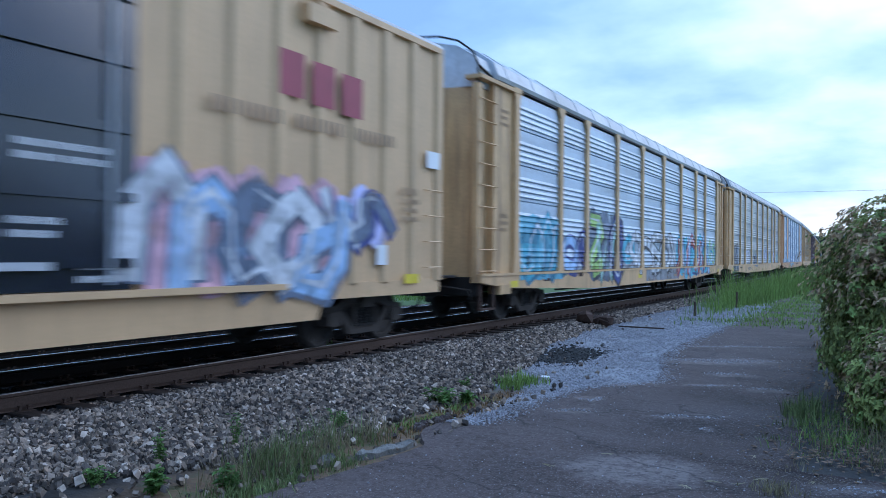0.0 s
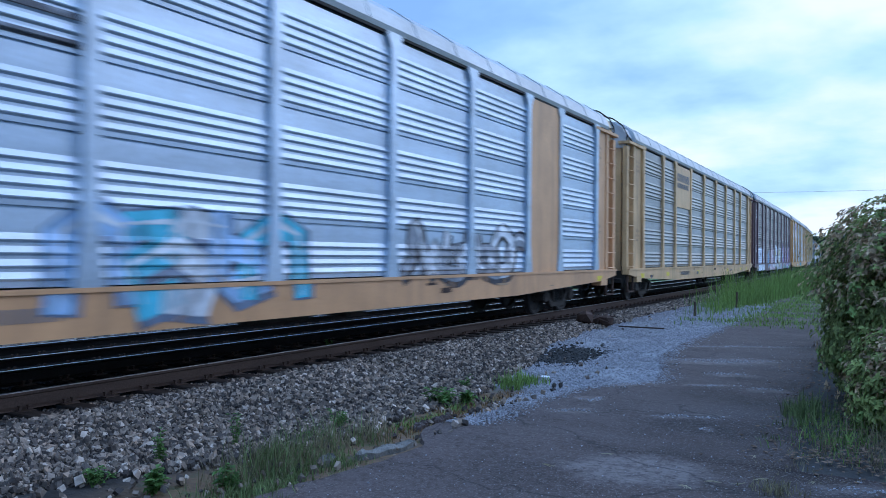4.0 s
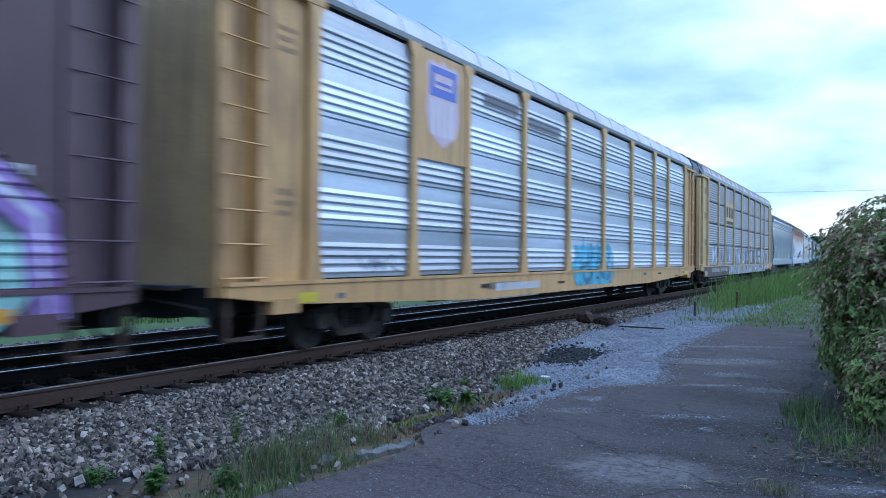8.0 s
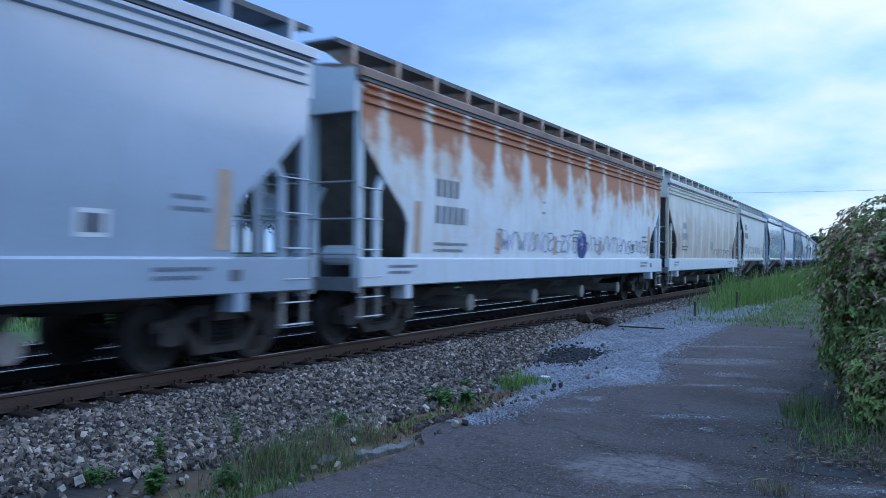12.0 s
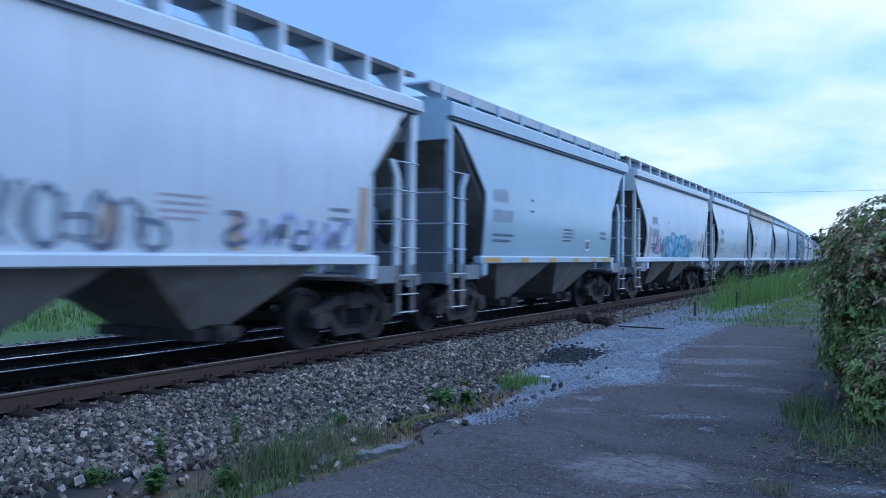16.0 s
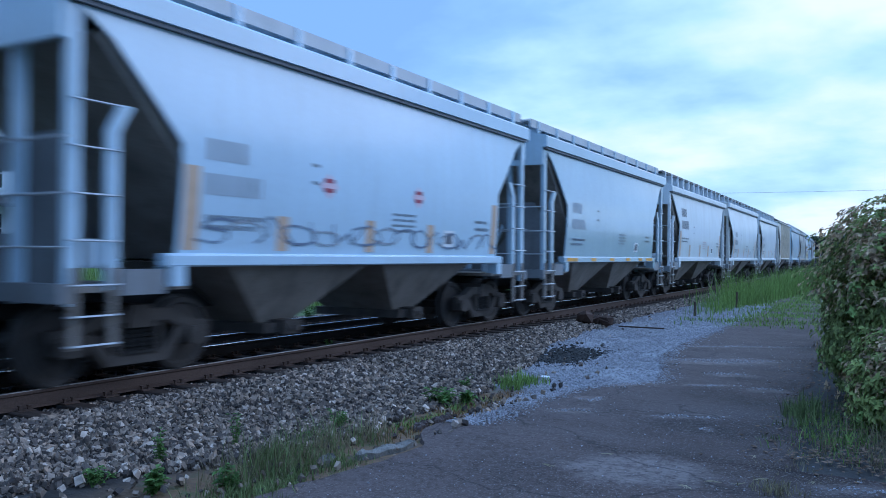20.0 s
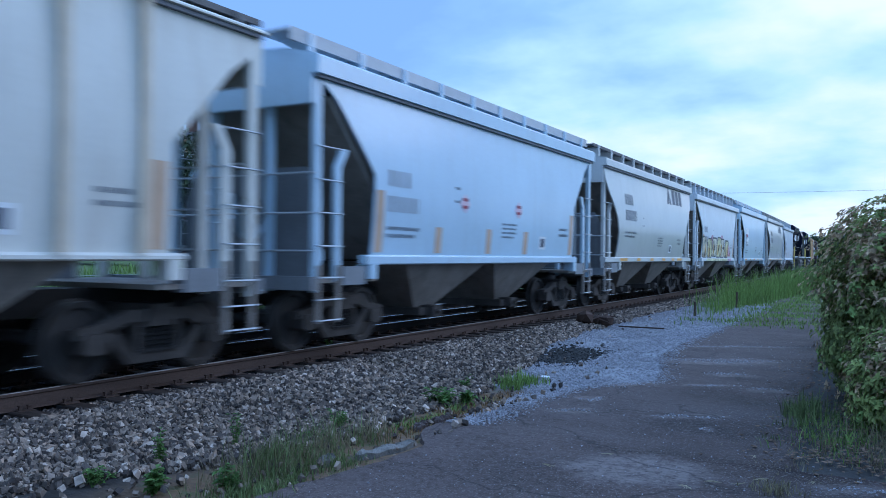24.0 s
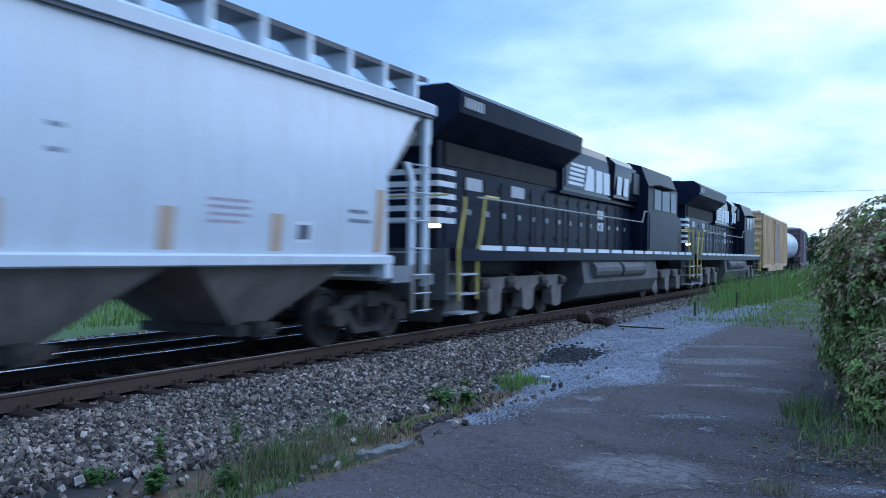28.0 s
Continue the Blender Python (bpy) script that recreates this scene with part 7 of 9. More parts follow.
    cached("nose", "nose", lambda bm: prism(bm, [(7.5, 1.60), (7.5, 4.3), (7.9, 3.55), (8.3, 3.2), (9.5, 3.05), (9.8, 2.9), (9.85, 1.60)], -1.15, 1.15), M_BLACK)
    for sx in (1, -1):
        for k, (a, b) in enumerate(((4.0, 4.9), (5.1, 6.2), (6.4, 7.2))):
            cached("cab_window", ("cwin", sx, k), lambda bm: prism(bm, [(a, 3.12), (a, 3.85), (b, 3.85), (b, 3.12)], sx * 1.47, sx * 1.515), M_GLASS, "dark cab side window")
        cached("sunshade", ("shade", sx), lambda bm: box(bm, *sorted((sx * 1.50, sx * 1.75)), 3.9, 6.3, 3.9, 3.94), M_STEEL)
        cached("windshield", ("wind", sx), lambda bm: prism(bm, [(7.52, 3.45), (7.53, 4.2), (7.56, 4.2), (7.56, 3.45)], *sorted((sx * 0.1, sx * 1.1))), M_GLASS)
        cached("side_panel", ("cabpanel", sx), lambda bm: box(bm, *sorted((sx * 1.485, sx * 1.51)), 3.4, 7.3, 1.75, 2.95), M_BLACK, "flat lower cab side")
    cached("horn", "horn", lambda bm: [tube(bm, (x, 4.0, 4.75), (x, 4.5, 4.78), 0.03, 8, 0.09) for x in (-0.2, 0, 0.2)], M_STEEL)
    # walkway edge in white dashes
    for k in range(16):
        y = -9.7 + k * 1.25
        for sx in (1, -1):
            cached("sill_stripe", ("stripe", sx), lambda bm: box(bm, *sorted((sx * 1.50, sx * 1.512)), 0.0, 1.02, 1.57, 1.67), M_MARKWHITE, "white sill stripe", pose(0, y, 0))
    # fuel tank and air reservoirs
    cached("fuel_tank", "tank", lambda bm: prism(bm, [(-1.40, 1.36), (-1.48, 0.75), (-1.25, 0.35), (-0.9, 0.22), (0.9, 0.22), (1.25, 0.35), (1.48, 0.75), (1.40, 1.36)], -3.3, 4.6, "y"), M_GRIMEGREY, "grey fuel tank")
    for k, (a, b) in enumerate(((-2.6, -0.2), (0.1, 2.6))):
        for sx in (1, -1):
            cached("air_reservoir", ("res", sx, k), lambda bm: tube(bm, (sx * 1.38, a, 1.08), (sx * 1.38, b, 1.08), 0.24, 14), M_GRIMEGREY)
    # handrails
    for sx in (1, -1):
        x = sx * 1.46
        cached("side_handrail", ("hrail", sx), rail_path([(x, -9.75, 2.62), (x, 2.6, 2.62), (x, 2.9, 3.0), (x, 3.4, 3.0)], 0.024), M_CREAMRAIL)
        for k in range(7):
            cached("rail_stanchion", ("stan", sx), lambda bm: tube(bm, (x, 0, 1.6), (x, 0, 2.62), 0.018, 6), M_STEEL, "", pose(0, -8.6 + k * 1.85, 0))
        for e, yy in ((-1, -10.0), (1, 10.25)):
            cached("step_handrail", ("yrail", sx, e, 0), rail_path([(x, yy - e * 0.25, 0.6), (x, yy - e * 0.25, 1.5), (x, yy - e * 0.45, 2.0), (x, yy - e * 0.6, 2.66), (x, yy - e * 1.2, 2.66)], 0.032), M_HAND, "yellow step handrail")
            cached("step_handrail", ("yrail", sx, e, 1), rail_path([(x, yy + e * 0.55, 0.6), (x, yy + e * 0.55, 1.6), (x, yy + e * 0.30, 2.4), (x, yy + e * 0.30, 2.6)], 0.032), M_HAND, "yellow step handrail")
            for z in (0.35, 0.72, 1.10):
                cached("step", ("lstep", sx, e), lambda bm: box(bm, *sorted((sx * 1.12, sx * 1.50)), *sorted((yy - e * 0.2, yy + e * 0.5)), -0.02, 0.02), M_MARKGREY, "", pose(0, 0, z))
            cached("step_well", ("lwell", sx, e), lambda bm: box(bm, *sorted((sx * 1.06, sx * 1.12)), *sorted((yy - e * 0.3, yy + e * 0.6)), 0.3, 1.4), M_GRIMEGREY)
    for e, yy in ((-1, -10.85), (1, 10.9)):
        cached("end_plate", ("plate", e), lambda bm: box(bm, -1.4, 1.4, *sorted((yy, yy + e * 0.06)), 0.62, 1.6), M_GRIMEGREY)
        cached("pilot", ("pilot", e), lambda bm: prism(bm, [(-1.35, 0.62), (-1.2, 0.2), (1.2, 0.2), (1.35, 0.62)], *sorted((yy - e * 0.08, yy)), "y"), M_GRIME)
        cached("end_handrail", ("erail", e), rail_path([(-1.4, yy, 2.6), (1.4, yy, 2.6)], 0.02), M_HAND)
    # white bands on the rear of the hood
    for k in range(5):
        z = 2.15 + k * 0.24
        cached("rear_band", "band", lambda bm: [box(bm, -0.95, 0.957, -10.47, -9.75, -0.055, 0.055)], M_MARKWHITE, "white band round the rear", pose(0, 0, z))
    bars(car, ("flat", 1.602), -10.6, 4.46, (0.85,), (0.20,), material=M_MARKGREY)
    for k in range(15):
        y = -10.2 + k * 0.88
        for sx in (1, -1):
            cached("door_latch", ("latch", sx), lambda bm: box(bm, *sorted((sx * 0.955, sx * 0.985)), 0.10, 0.20, 2.30, 2.42), M_MARKGREY, "", pose(0, y, 0))
            cached("door_hinge", ("hinge", sx), lambda bm: [box(bm, *sorted((sx * 0.955, sx * 0.972)), 0.74, 0.80, z, z + 0.12) for z in (1.85, 2.85)], M_STEEL, "", pose(0, y, 0))
    for y in (-9.3, -7.0):
        cached("vent_panel", "vent", lambda bm: box(bm, 0.955, 0.975, 0.0, 0.75, 2.82, 3.08), M_MARKGREY, "pale vent panel", pose(0, y, 0))
    # striped emblem and blocks on the hood side
    S = ("flat", 1.086)
    paint_on("emblem", lambda bm: [quad(bm, [(0.004, -3.5 + 0.05 * k, 3.42 + 0.13 * k), (0.004, -2.3 + 0.05 * k, 3.42 + 0.13 * k), (0.004, -2.3 + 0.05 * k, 3.50 + 0.13 * k), (0.004, -3.5 + 0.05 * k, 3.50 + 0.13 * k)]) for k in range(5)], M_MARKWHITE, car, S, "white striped emblem")
    paint_on("emblem", lambda bm: [quad(bm, [(0.004, y, 3.34), (0.004, y + 0.6, 3.34), (0.004, y + 0.6, 4.0), (0.004, y, 4.0)]) for y in (-1.95, -1.15, -0.42)] + [quad(bm, [(0.006, -2.2, 3.34), (0.006, -1.9, 3.34), (0.006, -1.6, 4.05), (0.006, -1.9, 4.05)])], M_MARKWHITE, car, S, "white block emblem")
    paint_on("emblem", lambda bm: [quad(bm, [(0.0, y, 3.40), (0.0, y + 0.5, 3.40), (0.0, y + 0.62, 3.98), (0.0, y + 0.12, 3.98)]) for y in (0.52, 1.25)], M_MARKWHITE, car, ("flat", 1.205), "white block emblem")
    bars(car, ("flat", 0.962), -0.6, 2.85, (0.6, 0.6), (0.26, 0.26), 0.1, M_MARKWHITE)
    for e, yy in ((-1, -10.5), (1, 9.9)):
        cached("headlight", ("head", e), lambda bm: [tube(bm, (x, yy - e * 0.05, 3.6 if e < 0 else 2.6), (x, yy + e * 0.05, 3.6 if e < 0 else 2.6), 0.10, 12) for x in (-0.13, 0.13)], M_MARKWHITE)
    cached("marker_lamp", "marker", lambda bm: box(bm, 1.05, 1.22, -10.95, -10.88, 1.98, 2.06), M_LAMP, "small lit marker lamp")
    loco_truck(car, -6.6)
    loco_truck(car, 7.0)
    couplers(car, 11.1)
    return car


hook(make_loco("black diesel locomotive with white bands and yellow handrails"), 528.88, 551.0)
hook(make_loco("second black diesel locomotive coupled behind the first"), 551.0, 573.1)

car = make_boxcar("yellow box car with ribbed end and tan doors", 20.0, 1.6, M_YELLOW, M_TAN, 4.45, 0.8, M_WHITE)
hook(car, 573.6, 593.6)


def make_tank():
    car = thing("tank_car", "pale grey tank car at the end of the visible train", "railcar", "train cars")

    def shell(bm):
        lathe(bm, [(0.0, -7.4), (0.8, -7.3), (1.25, -7.0), (1.45, -6.5), (1.45, 6.5), (1.25, 7.0), (0.8, 7.3), (0.0, 7.4)], 28, False)
        bmesh.ops.rotate(bm, verts=bm.verts, matrix=Matrix.Rotation(radians(90), 3, "Z"))
        bmesh.ops.translate(bm, verts=bm.verts, vec=(0, 0, 2.75))
    part("tank", None, shell, M_PALE, car, smooth=True)
    part("dome", None, lambda bm: tube(bm, (0, 0, 4.1), (0, 0, 4.55), 0.5, 16), M_PALE, car)
    part("platform", None, lambda bm: box(bm, -0.9, 0.9, -1.2, 1.2, 4.2, 4.24), M_MESH, car)
    part("underframe", None, lambda bm: box(bm, -0.5, 0.5, -8.2, 8.2, 0.85, 1.3), M_STEEL, car)
    for e in (-1, 1):
        part("end_sill", None, lambda bm: box(bm, -1.4, 1.4, *sorted((e * 7.9, e * 8.2)), 0.95, 1.2), M_STEEL, car)
        part("saddle", None, lambda bm: box(bm, -1.1, 1.1, e * 6.2 - 0.2, e * 6.2 + 0.2, 0.9, 1.6), M_STEEL, car)
        truck(car, e * 6.4)
    couplers(car, 8.9)
    return car


hook(make_tank(), 593.6, 611.4)
hook(make_boxcar("brown box car far down the line", 17.6, 1.6, M_PURPLE, M_PURPLE, 4.7, 0.8), 611.4, 629.0)


# ---- loose stones ----
def scatter_stones(name, label, spots, sizes, material, seed, flat=0.7):
    """Angular broken stones, one joined sheet of stuff."""
    rng = np.random.default_rng(seed)
    n = len(spots)
    cube = np.array([(x, y, z) for x in (-1, 1) for y in (-1, 1) for z in (-1, 1)], float) * 0.5
    v = np.repeat(cube[None], n, 0) * rng.uniform(0.66, 1.15, (n, 8, 1)) + rng.uniform(-0.17, 0.17, (n, 8, 3))
    v *= rng.uniform(0.70, 1.15, (n, 1, 3))
    q = rng.normal(size=(n, 4))
    q /= np.linalg.norm(q, axis=1, keepdims=True)
    w, x, y, z = q.T
    R = np.stack([1 - 2 * (y * y + z * z), 2 * (x * y - z * w), 2 * (x * z + y * w), 2 * (x * y + z * w), 1 - 2 * (x * x + z * z), 2 * (y * z - x * w), 2 * (x * z - y * w), 2 * (y * z + x * w), 1 - 2 * (x * x + y * y)], 1).reshape(n, 3, 3)
    v = np.einsum("nij,nkj->nki", R, v)
    v[:, :, 2] *= flat
    v = v * sizes[:, None, None] + spots[:, None, :]
    f = np.array([(0, 1, 3, 2), (4, 6, 7, 5), (0, 4, 5, 1), (2, 3, 7, 6), (0, 2, 6, 4), (1, 5, 7, 3)])
    faces = (np.arange(n)[:, None, None] * 8 + f[None]).reshape(-1, 4)
    me = bpy.data.meshes.new(name)
    me.vertices.add(n * 8)
    me.vertices.foreach_set("co", v.reshape(-1))
    me.loops.add(faces.size)
    me.loops.foreach_set("vertex_index", faces.reshape(-1))
    me.polygons.add(len(faces))
    me.polygons.foreach_set("loop_start", np.arange(0, faces.size, 4))
    me.update(calc_edges=True)
    me.validate()
    me.shade_flat()
    me.materials.append(material)
    return tagged(new(name, me), label, "gravel", kind="stuff")


def stone_spots(count, s0, s1, l0, l1, rng, sink=0.012, keep=None):
    out = []
    while len(out) < count:
        s = s0 + (s1 - s0) * rng.random() ** 1.15
        la = rng.uniform(l0, l1)
        if keep and not keep(s, la):
            continue
        x, y, th = line(s, la)
        out.append((x, y, lift(la, s) + rng.uniform(-0.3, 1.0) * sink))
    return np.array(out)


def verge(s, la):
    """The shoulder thins out towards the lane."""
    x, y, th = line(s, la)
    edge = between(SHOULDER, y) + 0.16 * noise.noise((s * 0.9, la, 0)) + 0.08 * noise.noise((s * 4.0, la * 3, 1))
    return x < edge or random.Random(int(s * 977 + la * 7919)).random() < (0.02 if y < 9.5 else 0.002)


rs = random.Random(11)
size = np.random.default_rng(4)
a = stone_spots(72000, 1.5, 14, -4.1, -0.60, rs, 0.065, verge)
scatter_stones("ballast", "grey crushed stone ballast on the track shoulder", a, (0.023 + 0.033 * size.random(len(a)) ** 1.6) * (0.94 + 0.025 * a[:, 1]), M_ROCK, 1, 1.1)
a = stone_spots(24000, 13.5, 42, -2.4, -0.66, rs, 0.05, verge)
scatter_stones("ballast", "grey crushed stone ballast along the track", a, size.uniform(0.034, 0.068, len(a)), M_ROCK, 2, 0.9)
a = stone_spots(7000, 41, 110, -2.2, -0.62, rs, 0.03)
scatter_stones("ballast", "distant grey ballast along the track", a, size.uniform(0.08, 0.16, len(a)), M_ROCK, 3)
# stones between the tie ends on the near side
a = stone_spots(5200, 1.5, 30, -0.68, -0.10, rs, 0.02, lambda s, la: abs((s + 2.0) / 0.52 - round((s + 2.0) / 0.52)) > 0.25)
scatter_stones("ballast", "grey stones between the tie ends", a, size.uniform(0.03, 0.06, len(a)), M_ROCK, 12)
# Stones from here to the second track have train shade in their colour.
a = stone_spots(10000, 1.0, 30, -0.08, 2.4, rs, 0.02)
scatter_stones("ballast", "dark stone ballast between the ties, deepened for train shade", a, size.uniform(0.04, 0.085, len(a)), M_DARKROCK, 4)
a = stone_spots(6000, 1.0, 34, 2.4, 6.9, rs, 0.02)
scatter_stones("ballast", "dark stone ballast of the second track, deepened for train shade", a, size.uniform(0.045, 0.09, len(a)), M_DARKROCK, 10)
a = stone_spots(4500, 1.0, 34, 6.9, 8.7, rs, 0.02)
scatter_stones("ballast", "pale stone ballast beyond the train", a, size.uniform(0.045, 0.10, len(a)), M_ROCK, 5)
a = stone_spots(9000, -26, 1.6, -3.6, 2.4, rs, 0.03)
scatter_stones("ballast", "grey ballast on both sides of the rails", a, size.uniform(0.05, 0.10, len(a)), M_ROCK, 11)
# fine gravel that spilled over the edge of the lane
pts = []
while len(pts) < 42000:
    y = 7.7 + 25 * rs.random() ** 1.9
    left, right = between(SHOULDER, y), between(LANE_EDGE, y)
    x = left - 0.3 + (right - left + 0.9) * rs.random()
    if ((x + 5.25) / 0.62) ** 2 + ((y - 14.2) / 1.5) ** 2 < rs.uniform(0.5, 1.1):
        continue
    if y < 10.2 and x < -4.28 - 0.1 * max(0.0, y - 9) + rs.gauss(0, 0.04):
        continue
    over = max(0.0, x - right)
    if rs.random() < math.exp(-(over / 0.22) ** 2) * (0.45 + 0.55 * (noise.noise((x * 1.6, y * 0.7, 3.0)) > -0.15)):
        pts.append((x, y, max(lift(-x - 8.03, y) + 0.004, GROUND + 0.026 if over else GROUND) + rs.uniform(-0.004, 0.006)))
a = np.array(pts)
scatter_stones("gravel", "fine pale gravel washed over the lane's edge", a, 0.008 + 0.016 * size.random(len(a)) ** 2 + 0.0006 * (a[:, 1] - 8), M_PEBBLE, 6, 0.6)
# crumbs that fill the pale bare spots and cracks of the lane
pts = []
for cx, cy, ra, rb, cover in SPOTS[1:]:
    for _ in range(int(420 * ra * (0.3 + rb))):
        p = rs.gauss(0, 0.5) * ra
        q = rs.gauss(0, 0.30) * rb + 0.22 * noise.noise((p * 2.5, cx, cy))
        pts.append((cx + 0.872 * p - 0.49 * q, cy + 0.49 * p + 0.872 * q, GROUND + 0.03))
a = np.array(pts)
scatter_stones("gravel_crumbs", "pale gravel crumbs in cracks of the lane", a, size.uniform(0.006, 0.018, len(a)), M_PEBBLE, 13, 0.6)
pts = []
while len(pts) < 800:
    x, y = rs.gauss(-5.3, 0.30), rs.gauss(14.2, 0.75)
    pts.append((x, y, lift(-x - 8.03, y) + 0.012))
a = np.array(pts)
scatter_stones("cinders", "patch of black cinders on the gravel", a, size.uniform(0.03, 0.07, len(a)), M_CINDER, 7, 0.6)
pts = [(rs.uniform(-3.9, 1.5), 3.0 + 16 * rs.random() ** 1.3, GROUND + 0.03) for _ in range(1500)]
a = np.array(pts)
scatter_stones("grit", "scattered grit and crumbs on the asphalt", a, size.uniform(0.004, 0.013, len(a)), M_PEBBLE, 8, 0.6)


# ---- grass and weeds ----
def blades(name, label, spots, material, seed, lean=0.35, width=0.008, kind="stuff"):
    """spots: (x, y, z, height). Bent tapering blades in one mesh."""
    rng = random.Random(seed)
    verts, faces = [], []
    for x, y, z, h in spots:
        a, l = rng.uniform(0, math.tau), rng.uniform(0.05, lean) * h
        ca, sa = math.cos(a), math.sin(a)
        w = width * rng.uniform(0.7, 1.4)
        b = len(verts)
        px, py = -sa * w, ca * w
        verts += [(x - px, y - py, z), (x + px, y + py, z), (x + ca * l * 0.35 - px * 0.8, y + sa * l * 0.35 - py * 0.8, z + h * 0.55), (x + ca * l * 0.35 + px * 0.8, y + sa * l * 0.35 + py * 0.8, z + h * 0.55), (x + ca * l, y + sa * l, z + h)]
        faces += [(b, b + 1, b + 3, b + 2), (b + 2, b + 3, b + 4)]
    me = bpy.data.meshes.new(name)
    me.from_pydata(verts, [], faces)
    me.materials.append(material)
    return tagged(new(name, me), label, "grass", kind=kind)


def clumps(n, place, hmin, hmax, seed, spread=0.12, per=14):
    rng = random.Random(seed)
    out = []
    for _ in range(n):
        cx, cy, *low = place(rng)
        k = rng.uniform(0.6, 1.1) * (low[0] if low else 1.0)
        for _ in range(per):
            x, y = cx + rng.gauss(0, spread), cy + rng.gauss(0, spread)
            out.append((x, y, max(lift(-x - 8.03, y), GROUND - 0.02), rng.uniform(hmin, hmax) * k))
    return out


def tall_place(r):
    while True:
        y = 26.5 + 38 * r.random()
        if r.random() < ((y - 26.5) / 8.0) ** 2:
            break
    right = -5.35 + 0.055 * min(14.0, max(0.0, y - 30.0))
    x = right - abs(r.gauss(0, 0.38)) - 0.012 * max(0, y - 40)
    return x, y, (0.40 + 0.66 * min(1.0, (y - 26.0) / 6.0)) * (0.55 + 0.45 * min(1.0, (right - x) / 0.3))


def lane_place(r):
    y = 22.5 + 24 * r.random()
    return -3.3 - 0.03 * (y - 22) + r.gauss(0, 0.7), y + 0.25 * math.sin(y * 2.2)


blades("tall_grass", "tall green grass beside the lane", clumps(620, tall_place, 0.35, 1.4, 1, 0.22, 24), M_GRASS, 1, 0.6, 0.009)
blades("tall_grass", "sparse grass stalks at the edge of the ballast", clumps(11, lambda r: (-5.45 + r.gauss(0, 0.2), 24 + 6 * r.random()), 0.4, 0.9, 2, 0.2, 7), M_GRASS, 2, 0.3, 0.01)
blades("lane_grass", "grass growing through the far asphalt", clumps(420, lane_place, 0.04, 0.17, 3, 0.24, 16), M_GRASS, 3, 0.7, 0.012)
blades("verge_grass", "rough green and dry grass at the kerb", clumps(30, lambda r: (-4.68 + r.gauss(0, 0.17), 4.9 + 1.8 * r.random()), 0.05, 0.38, 4, 0.11, 22), M_VERGE, 4, 0.9, 0.0034)
blades("dry_grass", "dry straw-coloured grass at the kerb", clumps(60, lambda r: (-4.64 + r.gauss(0, 0.2), 4.6 + 2.2 * r.random()), 0.04, 0.36, 5, 0.10, 14), M_DRYGRASS, 5, 0.9, 0.003)
blades("dry_grass", "short brown grass and moss on the soil strip", clumps(90, lambda r: (-4.47 + r.gauss(0, 0.13), 6.6 + 3.4 * r.random()), 0.015, 0.07, 15, 0.10, 18), M_STRAW, 15, 1.2, 0.004)
blades("verge_grass", "low grass along the broken asphalt edge", clumps(70, lambda r: (-4.28 + r.gauss(0, 0.10) - 0.2 * (r.random() < 0.3), 4.2 + 1.9 * r.random()), 0.02, 0.12, 6, 0.10, 26), M_VERGE, 6, 1.0, 0.004)
blades("verge_grass", "small green tufts on the soil strip", clumps(16, lambda r: (-4.48 + r.gauss(0, 0.10), 7.0 + 2.4 * r.random()), 0.03, 0.12, 16, 0.07, 24), M_GRASS, 16, 1.0, 0.004)
blades("verge_grass", "tuft of grass on the gravel shoulder", clumps(24, lambda r: (-4.72 + r.gauss(0, 0.13), 10.75 + r.gauss(0, 0.28)), 0.08, 0.20, 7, 0.08, 26), M_GRASS, 7, 0.8, 0.006)
blades("shrub_grass", "grass and weeds at the foot of the shrubs", clumps(14, lambda r: (-0.72 + r.gauss(0, 0.16), 8.6 + 3.0 * r.random()), 0.04, 0.15, 8, 0.12, 30), M_VERGE, 8, 1.1, 0.004)
blades("shrub_grass", "dry stems and litter under the shrubs", clumps(60, lambda r: (-0.45 + r.gauss(0, 0.4), 7.3 + 2.6 * r.random()), 0.02, 0.06, 9, 0.12, 16), M_DRYGRASS, 9, 1.8, 0.004)
blades("asphalt_weed", "small weed tuft in the asphalt", clumps(8, lambda r: (-0.75 + r.gauss(0, 0.10), 6.75 + r.gauss(0, 0.08)), 0.04, 0.13, 10, 0.07, 26), M_DRYGRASS, 10, 1.0, 0.005)
blades("far_meadow", "grass strip beyond the tracks", clumps(1100, lambda r: (-16.9 - 10.5 * r.random(), -2 + 42 * r.random()), 0.12, 0.42, 11, 0.3, 14), M_GRASS, 11, 0.6, 0.02)


pts = []
while len(pts) < 2600:
    y = 7.9 + 11 * rs.random() ** 1.6 + rs.gauss(0, 0.22)
    x = -0.40 - 0.06 * (y - 7.5) + rs.gauss(0.2, 0.42)
    pts.append((x, y, GROUND + 0.034))
a = np.array(pts)
scatter_stones("leaf_litter", "brown dead leaves under the shrubs", a, size.uniform(0.014, 0.036, len(a)), M_LITTERLEAF, 9, 0.25)


def leaf_mesh(verts, faces, c, d, up, size, rng, broad=0.30):
    """One folded pointed leaf."""
    d = d.normalized()
    s = d.cross(up)
    s = s.normalized() if s.length > 1e-4 else Vector((1, 0, 0))
    n = s.cross(d)
    b = len(verts)
    w = size * broad
    verts += [tuple(c), tuple(c + d * size * 0.5 + s * w + n * w * 0.35), tuple(c + d * size - n * size * 0.12), tuple(c + d * size * 0.5 - s * w + n * w * 0.35)]
    faces += [(b, b + 1, b + 2), (b, b + 2, b + 3)]


